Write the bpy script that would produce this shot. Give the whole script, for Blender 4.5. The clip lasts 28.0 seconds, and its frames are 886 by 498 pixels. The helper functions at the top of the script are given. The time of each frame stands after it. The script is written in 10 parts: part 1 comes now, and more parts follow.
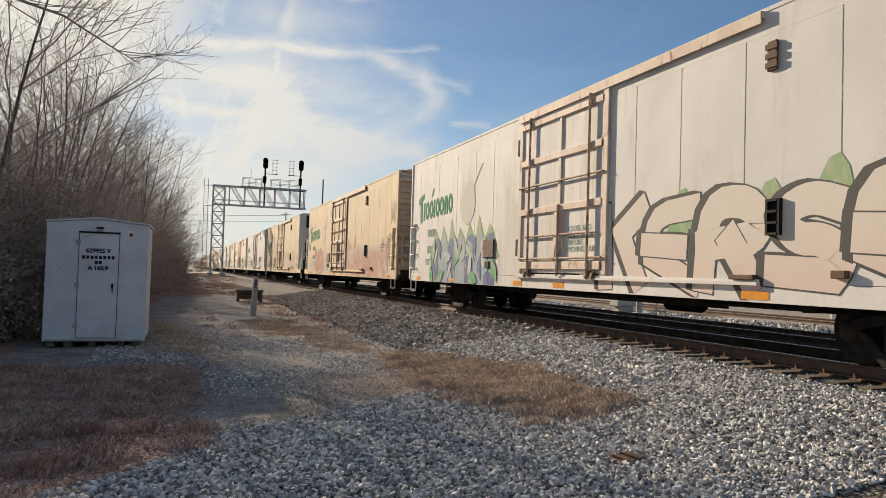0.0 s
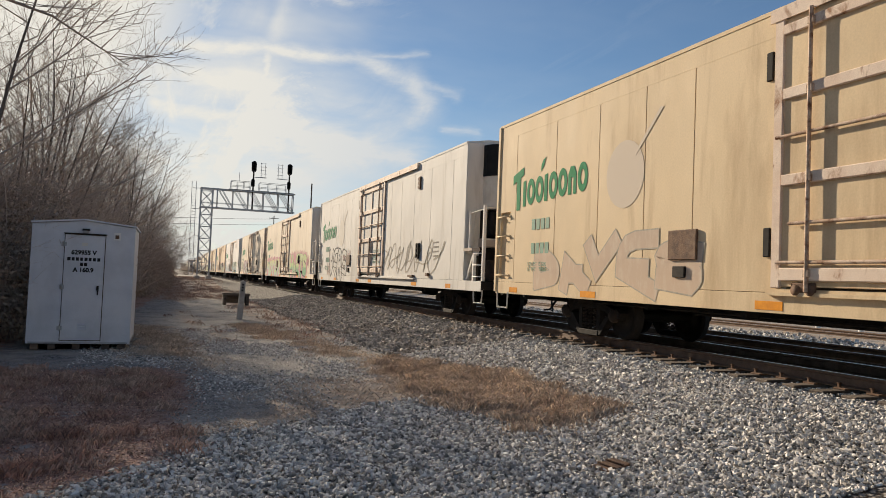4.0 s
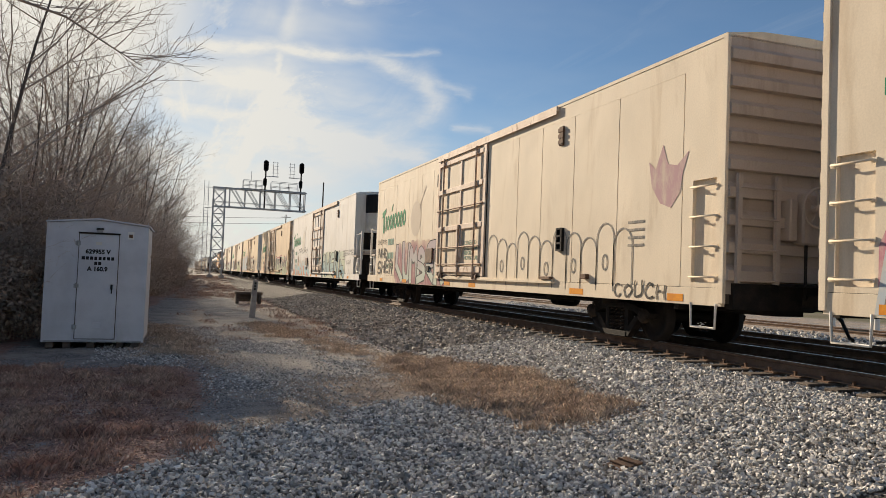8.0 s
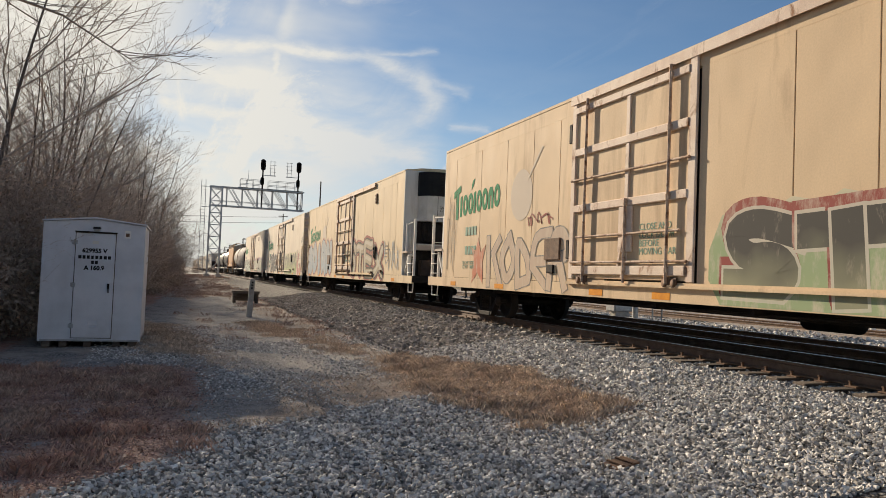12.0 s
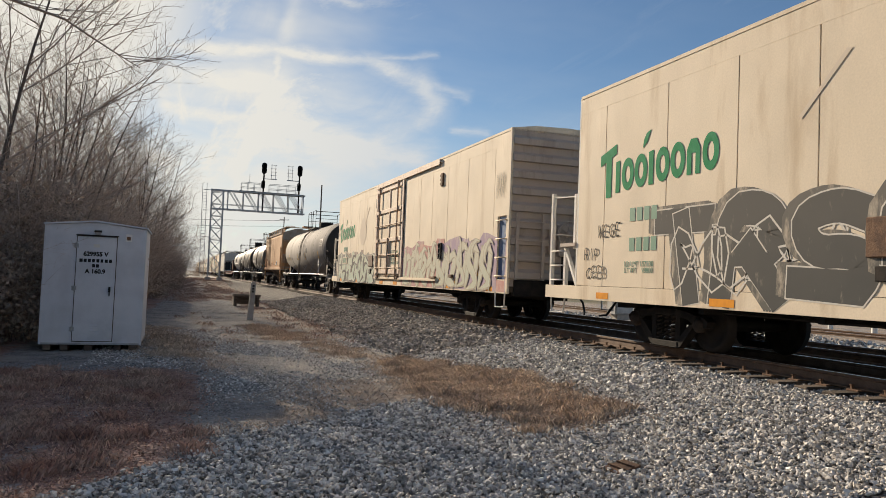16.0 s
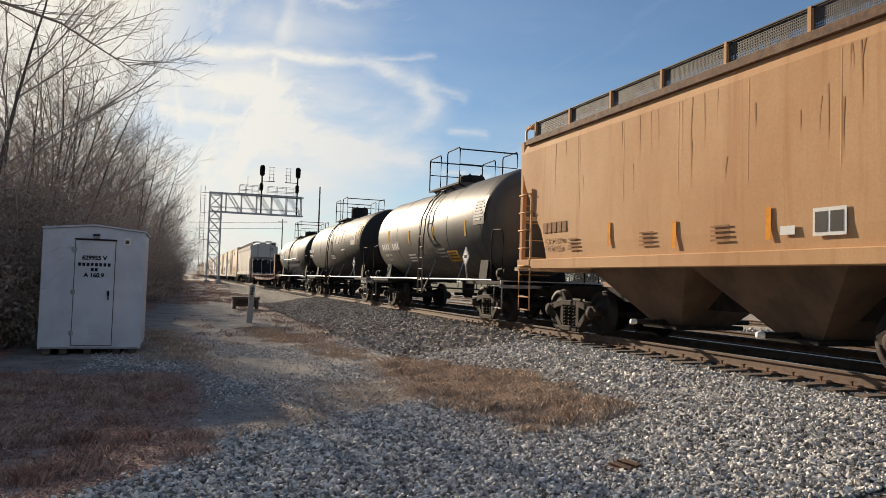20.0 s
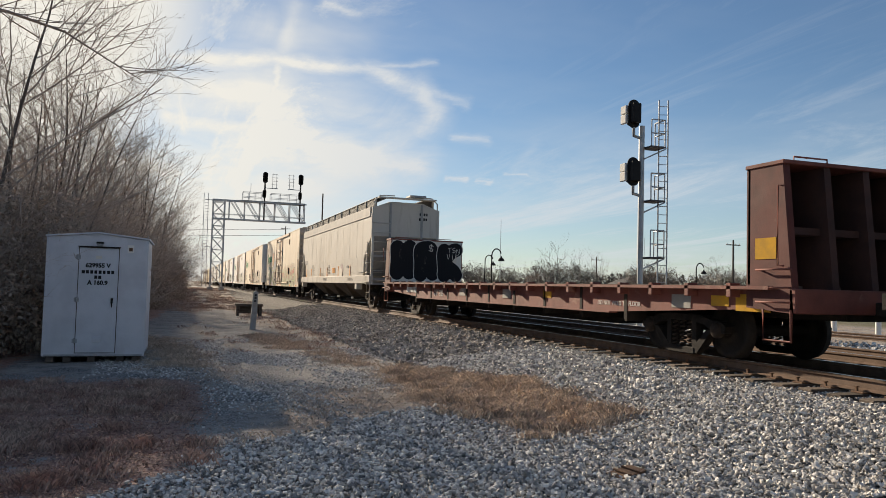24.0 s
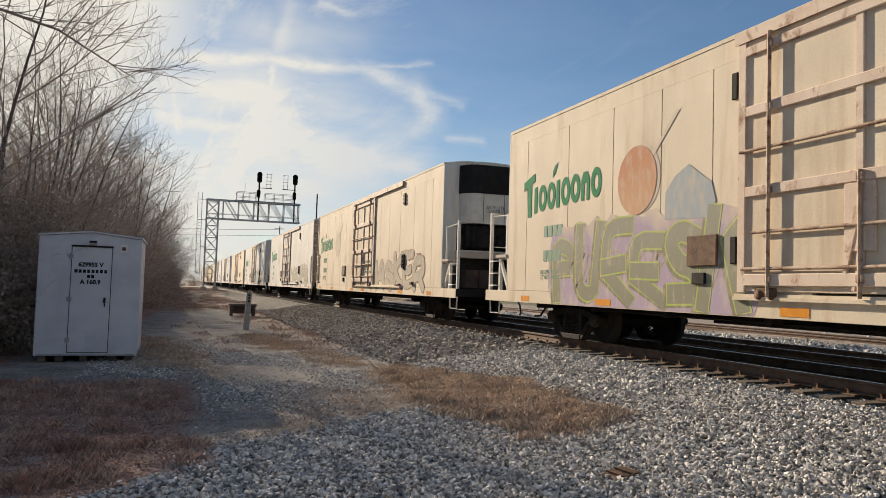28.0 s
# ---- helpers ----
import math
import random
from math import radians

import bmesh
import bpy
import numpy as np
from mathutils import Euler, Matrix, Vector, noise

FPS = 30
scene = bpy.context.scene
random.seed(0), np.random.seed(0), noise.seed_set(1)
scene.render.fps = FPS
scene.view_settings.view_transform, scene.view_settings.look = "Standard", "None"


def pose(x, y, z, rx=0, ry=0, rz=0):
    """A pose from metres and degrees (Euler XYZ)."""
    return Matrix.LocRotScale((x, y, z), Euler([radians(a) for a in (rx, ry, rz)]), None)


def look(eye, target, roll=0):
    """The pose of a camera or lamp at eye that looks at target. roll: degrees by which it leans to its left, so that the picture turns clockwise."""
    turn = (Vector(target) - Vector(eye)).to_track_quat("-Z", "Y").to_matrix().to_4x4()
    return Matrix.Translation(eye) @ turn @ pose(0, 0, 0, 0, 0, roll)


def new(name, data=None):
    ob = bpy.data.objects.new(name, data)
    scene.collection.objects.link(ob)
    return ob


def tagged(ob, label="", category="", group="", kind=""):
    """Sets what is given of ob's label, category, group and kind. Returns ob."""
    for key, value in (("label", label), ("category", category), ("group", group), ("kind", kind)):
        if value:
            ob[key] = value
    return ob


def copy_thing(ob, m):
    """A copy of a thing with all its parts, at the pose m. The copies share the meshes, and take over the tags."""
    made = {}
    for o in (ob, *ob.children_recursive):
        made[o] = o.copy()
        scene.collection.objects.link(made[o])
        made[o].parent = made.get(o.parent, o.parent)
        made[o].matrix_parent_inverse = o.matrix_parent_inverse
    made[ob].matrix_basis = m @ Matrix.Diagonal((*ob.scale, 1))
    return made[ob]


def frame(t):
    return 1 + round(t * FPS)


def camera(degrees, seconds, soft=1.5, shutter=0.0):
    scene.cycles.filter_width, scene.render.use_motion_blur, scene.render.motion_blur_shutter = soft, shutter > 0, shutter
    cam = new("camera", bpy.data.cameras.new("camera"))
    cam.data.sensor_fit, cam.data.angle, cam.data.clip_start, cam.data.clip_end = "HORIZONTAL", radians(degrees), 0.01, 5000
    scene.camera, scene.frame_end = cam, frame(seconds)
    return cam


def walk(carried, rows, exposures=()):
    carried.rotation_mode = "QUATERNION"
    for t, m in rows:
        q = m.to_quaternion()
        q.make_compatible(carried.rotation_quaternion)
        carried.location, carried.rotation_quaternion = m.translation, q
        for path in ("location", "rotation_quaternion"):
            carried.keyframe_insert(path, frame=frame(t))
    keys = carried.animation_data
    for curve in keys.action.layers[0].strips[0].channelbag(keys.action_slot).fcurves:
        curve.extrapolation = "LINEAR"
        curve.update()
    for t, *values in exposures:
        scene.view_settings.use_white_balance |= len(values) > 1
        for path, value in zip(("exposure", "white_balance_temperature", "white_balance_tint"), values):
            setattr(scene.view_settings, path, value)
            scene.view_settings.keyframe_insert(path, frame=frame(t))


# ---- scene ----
# ---- the camera and its walk ----
EYE = Vector((0.0, 0.0, 1.655))
cam = camera(61.17, 28.0, soft=0.75)
PATH = [
    (0, -19.05, 1.88, 1.74), (0.5, -19.14, 1.68, 1.78), (1, -19.12, 1.62, 1.79), (1.5, -19.08, 1.55, 1.71), (2, -19.06, 1.58, 1.70),
    (2.5, -19.21, 1.70, 1.88), (3, -19.53, 1.83, 1.97), (3.5, -19.93, 2.14, 2.33), (5.5, -19.88, 2.54, 2.34), (6, -19.50, 2.37, 2.29),
    (6.5, -19.21, 2.21, 2.24), (7, -19.00, 2.14, 2.21), (7.5, -18.94, 2.13, 2.19), (8, -19.06, 2.18, 2.23), (8.5, -19.33, 2.27, 2.18),
    (9, -19.63, 2.43, 2.30), (9.5, -19.82, 2.54, 2.36), (10, -19.86, 2.58, 2.31), (10.5, -19.76, 2.48, 2.20), (11, -19.59, 2.38, 2.25),
    (11.5, -19.42, 2.23, 2.26), (12, -19.27, 2.14, 2.29), (12.5, -19.16, 2.08, 2.30), (14.5, -19.16, 2.11, 2.39), (15, -19.15, 2.16, 2.35),
    (15.5, -19.14, 2.29, 2.36), (16, -19.19, 2.39, 2.28), (16.5, -19.26, 2.49, 2.28), (17, -19.38, 2.58, 2.28), (17.5, -19.44, 2.61, 2.19),
    (18, -19.48, 2.62, 2.06), (18.5, -19.50, 2.65, 2.08), (19, -19.51, 2.59, 1.83), (19.5, -19.43, 2.55, 1.83), (20, -19.28, 2.45, 1.77),
    (20.5, -19.11, 2.34, 1.70), (21, -18.99, 2.31, 1.68), (21.5, -18.96, 2.39, 1.77), (23.5, -19.08, 2.95, 1.67), (24, -19.04, 2.91, 1.54),
    (24.5, -18.97, 2.86, 1.41), (25, -18.85, 2.78, 1.41), (25.5, -18.70, 2.75, 1.43), (26, -18.58, 2.71, 1.44), (26.5, -18.55, 2.73, 1.53),
    (27, -18.74, 2.76, 1.59), (27.5, -19.07, 2.83, 1.63), (28, -19.48, 2.99, 1.80),
]


def aim(yaw, pitch, roll):
    a, b = radians(yaw), radians(pitch)
    ahead = Vector((-math.sin(a) * math.cos(b), math.cos(a) * math.cos(b), math.sin(b)))
    return look(EYE, EYE + ahead, roll)


EXPOSURES = [(0, 0.56), (17, 0.56), (18.5, 0.63), (20, 0.68), (23, 0.68), (24.5, 0.62), (26, 0.56), (28, 0.56)]
walk(cam, [(t, aim(a, b, c)) for t, a, b, c in PATH], EXPOSURES)

# ---- world and sun ----
SUN_AZ, SUN_EL = radians(-15.3), radians(18.5)
SUN_DIR = Vector((math.sin(SUN_AZ) * math.cos(SUN_EL), math.cos(SUN_AZ) * math.cos(SUN_EL), math.sin(SUN_EL)))
SKY_STRENGTH, SUN_STRENGTH = 0.069, 5.0


def make_world():
    w = bpy.data.worlds.new("sky")
    scene.world = w
    w.use_nodes = True
    nt = w.node_tree
    nt.nodes.clear()
    N = nt.nodes.new
    out, bg = N("ShaderNodeOutputWorld"), N("ShaderNodeBackground")
    sky = N("ShaderNodeTexSky")
    sky.sky_type, sky.sun_disc = "NISHITA", False
    sky.sun_elevation, sky.sun_rotation = SUN_EL, SUN_AZ
    sky.air_density, sky.dust_density, sky.ozone_density = 1.0, 0.1, 3.0
    geo = N("ShaderNodeTexCoord")

    def mth(op, a, b=None, c=None):
        n = N("ShaderNodeMath")
        n.operation = op
        for i, q in enumerate((a, b, c)):
            if q is None:
                continue
            if isinstance(q, (int, float)):
                n.inputs[i].default_value = q
            else:
                nt.links.new(q, n.inputs[i])
        return n.outputs[0]

    sep = N("ShaderNodeSeparateXYZ")
    nt.links.new(geo.outputs["Generated"], sep.inputs[0])
    x, y, z = sep.outputs
    # flat cloud layer: directions met with a plane overhead
    h = mth("MAXIMUM", mth("ADD", z, 0.06), 0.03)
    u, v = mth("DIVIDE", x, h), mth("DIVIDE", y, h)
    comb = N("ShaderNodeCombineXYZ")
    nt.links.new(u, comb.inputs[0])
    nt.links.new(v, comb.inputs[1])

    def fbm(scale, detail, rough, stretch, turn, dist=0.0):
        m = N("ShaderNodeMapping")
        m.inputs["Scale"].default_value = stretch
        m.inputs["Rotation"].default_value = (0, 0, turn)
        nt.links.new(comb.outputs[0], m.inputs[0])
        n = N("ShaderNodeTexNoise")
        n.inputs["Scale"].default_value, n.inputs["Detail"].default_value = scale, detail
        n.inputs["Roughness"].default_value, n.inputs["Distortion"].default_value = rough, dist
        nt.links.new(m.outputs[0], n.inputs["Vector"])
        return n.outputs["Fac"]

    def ramp(q, lo, hi):
        n = N("ShaderNodeMapRange")
        n.interpolation_type = "SMOOTHSTEP"
        n.inputs["From Min"].default_value, n.inputs["From Max"].default_value = lo, hi
        nt.links.new(q, n.inputs["Value"])
        return n.outputs[0]

    wisps = ramp(fbm(1.1, 11, 0.70, (1.0, 0.26, 1), 0.55, 1.2), 0.44, 0.68)
    banks = ramp(fbm(0.33, 6, 0.55, (1.0, 0.8, 1), 0.2, 0.3), 0.44, 0.62)
    # how close to the sun, and how low
    dot = N("ShaderNodeVectorMath")
    dot.operation = "DOT_PRODUCT"
    nt.links.new(geo.outputs["Generated"], dot.inputs[0])
    dot.inputs[1].default_value = SUN_DIR
    near = ramp(dot.outputs["Value"], 0.80, 0.985)
    core = ramp(dot.outputs["Value"], 0.945, 0.988)
    low = ramp(z, 0.30, 0.02)
    wob = mth("MULTIPLY", mth("SUBTRACT", fbm(1.3, 7, 0.62, (1, 1, 1), 0.0), 0.5), 0.26)
    az = mth("ADD", mth("ARCTAN2", x, y), mth("MULTIPLY", wob, 0.22))
    el = mth("ADD", mth("ARCSINE", z), mth("MULTIPLY", wob, 0.22))

    here = N("ShaderNodeCombineXYZ")
    nt.links.new(az, here.inputs[0])
    nt.links.new(el, here.inputs[1])

    def vec(op, a, b=None, scale=None):
        n = N("ShaderNodeVectorMath")
        n.operation = op
        for i, q in enumerate((a, b)):
            if q is None:
                continue
            if isinstance(q, tuple):
                n.inputs[i].default_value = q
            else:
                nt.links.new(q, n.inputs[i])
        if scale is not None:
            nt.links.new(scale, n.inputs["Scale"])
        return n

    def streak(a0, e0, a1, e1, wide, strength):
        """A contrail between two directions (azimuth and height in degrees)."""
        a0, e0, a1, e1 = (radians(q) for q in (a0, e0, a1, e1))
        d = (a1 - a0, e1 - e0, 0)
        ll = d[0] ** 2 + d[1] ** 2
        rel = vec("SUBTRACT", here.outputs[0], (a0, e0, 0)).outputs[0]
        t = N("ShaderNodeClamp")
        nt.links.new(vec("DOT_PRODUCT", rel, (d[0] / ll, d[1] / ll, 0)).outputs["Value"], t.inputs[0])
        along = vec("SCALE", d, None, t.outputs[0]).outputs[0]
        dist = vec("DISTANCE", rel, along).outputs["Value"]
        n = N("ShaderNodeMapRange")
        n.interpolation_type = "SMOOTHSTEP"
        n.inputs["From Min"].default_value, n.inputs["From Max"].default_value, n.inputs["To Max"].default_value = radians(wide), 0.0, strength
        nt.links.new(dist, n.inputs["Value"])
        c = N("ShaderNodeMapRange")
        c.interpolation_type = "SMOOTHSTEP"
        c.inputs["From Min"].default_value, c.inputs["From Max"].default_value, c.inputs["To Max"].default_value = radians(wide * 0.5), 0.0, strength * 0.35
        nt.links.new(dist, c.inputs["Value"])
        return mth("ADD", mth("MULTIPLY", n.outputs[0], 0.6), c.outputs[0])

    trails = None
    for s in STREAKS:
        one = streak(*s)
        trails = one if trails is None else mth("MAXIMUM", trails, one)
    fine = ramp(fbm(3.2, 9, 0.70, (1, 0.35, 1), 0.7, 0.6), 0.34, 0.66)
    trails = mth("MULTIPLY", trails, mth("ADD", mth("MULTIPLY", fine, 0.50), 0.5))
    veil = mth("MULTIPLY", mth("MAXIMUM", wisps, mth("MULTIPLY", banks, 0.9)), mth("ADD", mth("MULTIPLY", near, 0.64), 0.16))
    cover = mth("ADD", veil, mth("MULTIPLY", mth("MULTIPLY", near, near), 0.12))
    cover = mth("ADD", cover, mth("MULTIPLY", low, mth("ADD", mth("MULTIPLY", near, 0.65), mth("ADD", mth("MULTIPLY", wisps, 0.35), 0.24))))
    cover = mth("ADD", cover, mth("MULTIPLY", trails, 1.0))
    cover = mth("MAXIMUM", mth("MINIMUM", cover, 0.96), mth("MULTIPLY", core, 0.985))
    glow = N("ShaderNodeMix")
    glow.data_type = "RGBA"
    nt.links.new(near, glow.inputs[0])
    glow.inputs[6].default_value, glow.inputs[7].default_value = CLOUD_FAR, CLOUD_NEAR
    mix = N("ShaderNodeMix")
    mix.data_type = "RGBA"
    nt.links.new(cover, mix.inputs[0])
    deep = N("ShaderNodeMix")
    deep.data_type, deep.blend_type = "RGBA", "MULTIPLY"
    deep.inputs[0].default_value = 1.0
    nt.links.new(sky.outputs[0], deep.inputs[6])
    deep.inputs[7].default_value = (0.80, 0.845, 0.885, 1)
    nt.links.new(deep.outputs[2], mix.inputs[6])
    nt.links.new(glow.outputs[2], mix.inputs[7])
    nt.links.new(mix.outputs[2], bg.inputs["Color"])
    bg.inputs["Strength"].default_value = SKY_STRENGTH
    nt.links.new(bg.outputs[0], out.inputs[0])


CLOUD_FAR, CLOUD_NEAR = (6.2, 6.5, 6.8, 1), (8.5, 8.1, 7.2, 1)
# azimuth and height of each end, width (degrees), strength
STREAKS = [(-4.0, 15.9, 5.8, 16.2, 1.1, 0.75), (5.8, 16.2, 12.6, 15.8, 1.1, 0.85), (12.6, 15.8, 16.8, 14.9, 1.4, 0.85), (16.8, 14.9, 18.3, 13.2, 2.0, 0.8), (18.3, 13.2, 16.9, 11.6, 2.2, 0.8),
           (16.9, 11.9, 13.5, 9.8, 2.6, 0.75), (-6.0, 13.4, 6.0, 13.2, 4.5, 0.62), (6.0, 13.0, 15.5, 12.6, 4.2, 0.42), (3.0, 10.2, 14.0, 9.6, 3.6, 0.6), (-4.0, 18.4, 5.0, 18.6, 2.6, 0.3), (5.9, 16.3, 5.7, 12.4, 0.8, 0.6), (7.4, 20.4, 6.2, 16.5, 1.5, 0.35), (12.0, 15.9, 18.2, 17.0, 0.5, 0.5), (-1.4, 11.6, 6.9, 10.9, 2.4, 0.75),
           (6.9, 10.9, 16.9, 9.2, 2.6, 0.8), (16.8, 14.9, 20.7, 14.0, 0.8, 0.5), (19.2, 8.35, 20.7, 8.25, 0.35, 0.75), (21.6, 8.25, 22.7, 8.15, 0.28, 0.7), (23.7, 8.75, 25.2, 8.6, 0.35, 0.75),
           (19.6, 11.4, 22.3, 11.3, 0.7, 0.5), (24.5, 9.4, 26.0, 10.9, 0.9, 0.3), (9.5, 20.6, 11.8, 19.9, 0.8, 0.45), (-2.0, 18.2, 2.0, 17.6, 0.9, 0.35), (18.8, 5.3, 44.0, 9.0, 3.0, 0.32)]
make_world()
sun = new("sun", bpy.data.lights.new("sun", "SUN"))
sun.data.energy, sun.data.angle, sun.data.color = SUN_STRENGTH, radians(0.6), (1.0, 0.83, 0.625)
sun.matrix_world = look(SUN_DIR * 100, (0, 0, 0))


# ---- materials ----
def material(name, base, rough=0.7, metal=0.0, second=None, scale=3.0, stretch=(1, 1, 1), lo=0.42, hi=0.62, grain=0.0, grain_scale=60.0,
             bump=0.0, bump_scale=40.0, third=None, third_scale=1.2, third_lo=0.55, third_hi=0.75, third_stretch=(1, 1, 1), random_value=0.0, island=False, spec=0.5, bump_detail=4.0):
    """A two-scale procedural surface: base and second colours by broad noise, stains of the third, fine grain and relief."""
    m = bpy.data.materials.new(name)
    m.use_nodes = True
    nt = m.node_tree
    N, L = nt.nodes.new, nt.links.new
    p = nt.nodes["Principled BSDF"]
    p.inputs["Roughness"].default_value, p.inputs["Metallic"].default_value = rough, metal
    p.inputs["Specular IOR Level"].default_value = spec
    tc = N("ShaderNodeTexCoord")

    def noise_at(sc, st, detail=5.0, dist=0.0):
        mp = N("ShaderNodeMapping")
        mp.inputs["Scale"].default_value = st
        L(tc.outputs["Object"], mp.inputs[0])
        n = N("ShaderNodeTexNoise")
        n.inputs["Scale"].default_value, n.inputs["Detail"].default_value, n.inputs["Roughness"].default_value = sc, detail, 0.62
        n.inputs["Distortion"].default_value = dist
        L(mp.outputs[0], n.inputs["Vector"])
        return n.outputs["Fac"]

    def ramp(f, a, b):
        r = N("ShaderNodeMapRange")
        r.inputs["From Min"].default_value, r.inputs["From Max"].default_value = a, b
        L(f, r.inputs["Value"])
        return r.outputs[0]

    def mix(f, a, b, kind="MIX"):
        x = N("ShaderNodeMix")
        x.data_type, x.blend_type = "RGBA", kind
        if isinstance(f, float):
            x.inputs[0].default_value = f
        else:
            L(f, x.inputs[0])
        for i, q in ((6, a), (7, b)):
            if isinstance(q, tuple):
                x.inputs[i].default_value = (*q, 1) if len(q) == 3 else q
            else:
                L(q, x.inputs[i])
        return x.outputs[2]

    col = base
    if second:
        col = mix(ramp(noise_at(scale, stretch), lo, hi), base, second)
    if third:
        col = mix(ramp(noise_at(third_scale, third_stretch, 7.0, 0.4), third_lo, third_hi), col, third)
    if grain:
        g = ramp(noise_at(grain_scale, (1, 1, 1), 3.0), 0.3, 0.7)
        col = mix(g, col, mix(1.0, col, (1 - grain,) * 3, "MULTIPLY"))
    if random_value:
        if island:
            r = N("ShaderNodeNewGeometry").outputs["Random Per Island"]
        else:
            r = N("ShaderNodeObjectInfo").outputs["Random"]
        mr = N("ShaderNodeMapRange")
        mr.inputs["To Min"].default_value, mr.inputs["To Max"].default_value = 1 - random_value, 1 + random_value
        L(r, mr.inputs["Value"])
        vm = N("ShaderNodeVectorMath")
        vm.operation = "SCALE"
        if isinstance(col, tuple):
            vm.inputs[0].default_value = col
        else:
            L(col, vm.inputs[0])
        L(mr.outputs[0], vm.inputs["Scale"])
        col = vm.outputs[0]
    if isinstance(col, tuple):
        p.inputs["Base Color"].default_value = (*col, 1)
    else:
        L(col, p.inputs["Base Color"])
    if second:
        rr = N("ShaderNodeMapRange")
        rr.inputs["To Min"].default_value, rr.inputs["To Max"].default_value = max(0.05, rough - 0.08), min(1, rough + 0.1)
        L(noise_at(scale * 2.3, stretch), rr.inputs["Value"])
        L(rr.outputs[0], p.inputs["Roughness"])
    if bump:
        b = N("ShaderNodeBump")
        b.inputs["Strength"].default_value, b.inputs["Distance"].default_value = bump, 0.02
        L(noise_at(bump_scale, (1, 1, 1), bump_detail), b.inputs["Height"])
        L(b.outputs[0], p.inputs["Normal"])
    return m


def paint(name, base, dirt, rough=0.75):
    return material(name, base, rough, spec=0.25, second=tuple(0.92 * q for q in base), scale=0.9, stretch=(0.6, 0.6, 0.3), third=dirt, third_scale=1.1,
                    third_lo=0.53, third_hi=0.82, third_stretch=(1.3, 1.3, 0.24), grain=0.10, grain_scale=35, bump=1.0, bump_scale=0.9, bump_detail=1.5)


CREAM = paint("cream_paint", (0.82, 0.705, 0.54), (0.47, 0.33, 0.19))
TAN = paint("tan_paint", (0.76, 0.595, 0.375), (0.42, 0.28, 0.15))
WHITE = paint("white_paint", (0.82, 0.79, 0.735), (0.50, 0.43, 0.33))
PALE = paint("pale_grey_paint", (0.74, 0.715, 0.66), (0.36, 0.32, 0.26))
PEACH = paint("peach_paint", (0.76, 0.57, 0.36), (0.33, 0.21, 0.12))
# end paint, darkened for the shade on the car ends, with grime streaks
ENDPAINT = paint("shaded_grimy_end_paint", (0.52, 0.44, 0.365), (0.20, 0.14, 0.105))
DOORPAINT = material("rust_edged_door_paint", (0.80, 0.66, 0.53), 0.7, second=(0.70, 0.54, 0.42), scale=2.0, third=(0.30, 0.145, 0.07), third_scale=3.4, third_lo=0.57, third_hi=0.68, third_stretch=(1, 1, 0.5), grain=0.15, bump=0.1, spec=0.25)
RODPAINT = material("rusting_rod_paint", (0.62, 0.48, 0.37), 0.75, second=(0.46, 0.31, 0.21), scale=3.0, third=(0.18, 0.085, 0.045), third_scale=5, third_lo=0.5, third_hi=0.66, grain=0.2, spec=0.25)
STEEL = material("dark_steel", (0.020, 0.018, 0.017), 0.8, 0.0, spec=0.2, second=(0.036, 0.029, 0.024), scale=4, grain=0.3, bump=0.2)
TRUCK = material("brown_cast_steel", (0.040, 0.030, 0.024), 0.8, 0.0, spec=0.2, second=(0.075, 0.056, 0.044), scale=3.5, third=(0.05, 0.04, 0.035), grain=0.25, bump=0.25)
MACHINE = material("rusty_machine_housing", (0.075, 0.05, 0.038), 0.85, second=(0.045, 0.032, 0.026), scale=3, third=(0.14, 0.085, 0.055), grain=0.25)
WHEEL = material("wheel_steel", (0.022, 0.018, 0.016), 0.7, 0.0, spec=0.25, second=(0.036, 0.028, 0.022), scale=5, grain=0.2)
RUBBER = material("black_hose", (0.012, 0.012, 0.012), 0.6)
RUST = material("rusty_steel", (0.20, 0.11, 0.06), 0.85, second=(0.12, 0.065, 0.04), scale=7, third=(0.30, 0.20, 0.13), grain=0.3, bump=0.3)
ORANGE = material("orange_reflector", (0.78, 0.32, 0.03), 0.8, spec=0.15, second=(0.66, 0.25, 0.03), scale=6)
GREEN = material("green_lettering", (0.035, 0.26, 0.11), 0.85, second=(0.06, 0.30, 0.15), scale=5, grain=0.1, spec=0.15)
DULLGREEN = material("faded_green_lettering", (0.16, 0.30, 0.22), 0.6, spec=0.15)
BLACKPAINT = material("black_lettering", (0.03, 0.03, 0.03), 0.85, spec=0.15)
WHITEPAINT = material("white_lettering", (0.75, 0.74, 0.70), 0.85, spec=0.15)
YELLOW = material("yellow_mark", (0.62, 0.345, 0.04), 0.85, spec=0.12, second=(0.50, 0.29, 0.05), scale=4)
GREYSTEEL = material("galvanised_steel", (0.42, 0.43, 0.44), 0.45, 0.35, second=(0.33, 0.34, 0.35), scale=5, grain=0.15)
SHEDPAINT = material("shed_pale_paint", (0.64, 0.66, 0.70), 0.5, second=(0.55, 0.57, 0.61), scale=1.6, third=(0.40, 0.40, 0.40), third_lo=0.66, third_hi=0.9, grain=0.06, bump=0.04)
UNITBLACK = material("black_grille_plastic", (0.012, 0.012, 0.013), 0.7, spec=0.2, second=(0.018, 0.018, 0.018), scale=3)
UNITWHITE = material("white_unit_panel", (0.68, 0.66, 0.60), 0.4, second=(0.58, 0.55, 0.48), scale=2, third=(0.42, 0.32, 0.2), third_lo=0.62, third_hi=0.9)
SEAL = material("dark_seam", (0.07, 0.055, 0.04), 0.8)
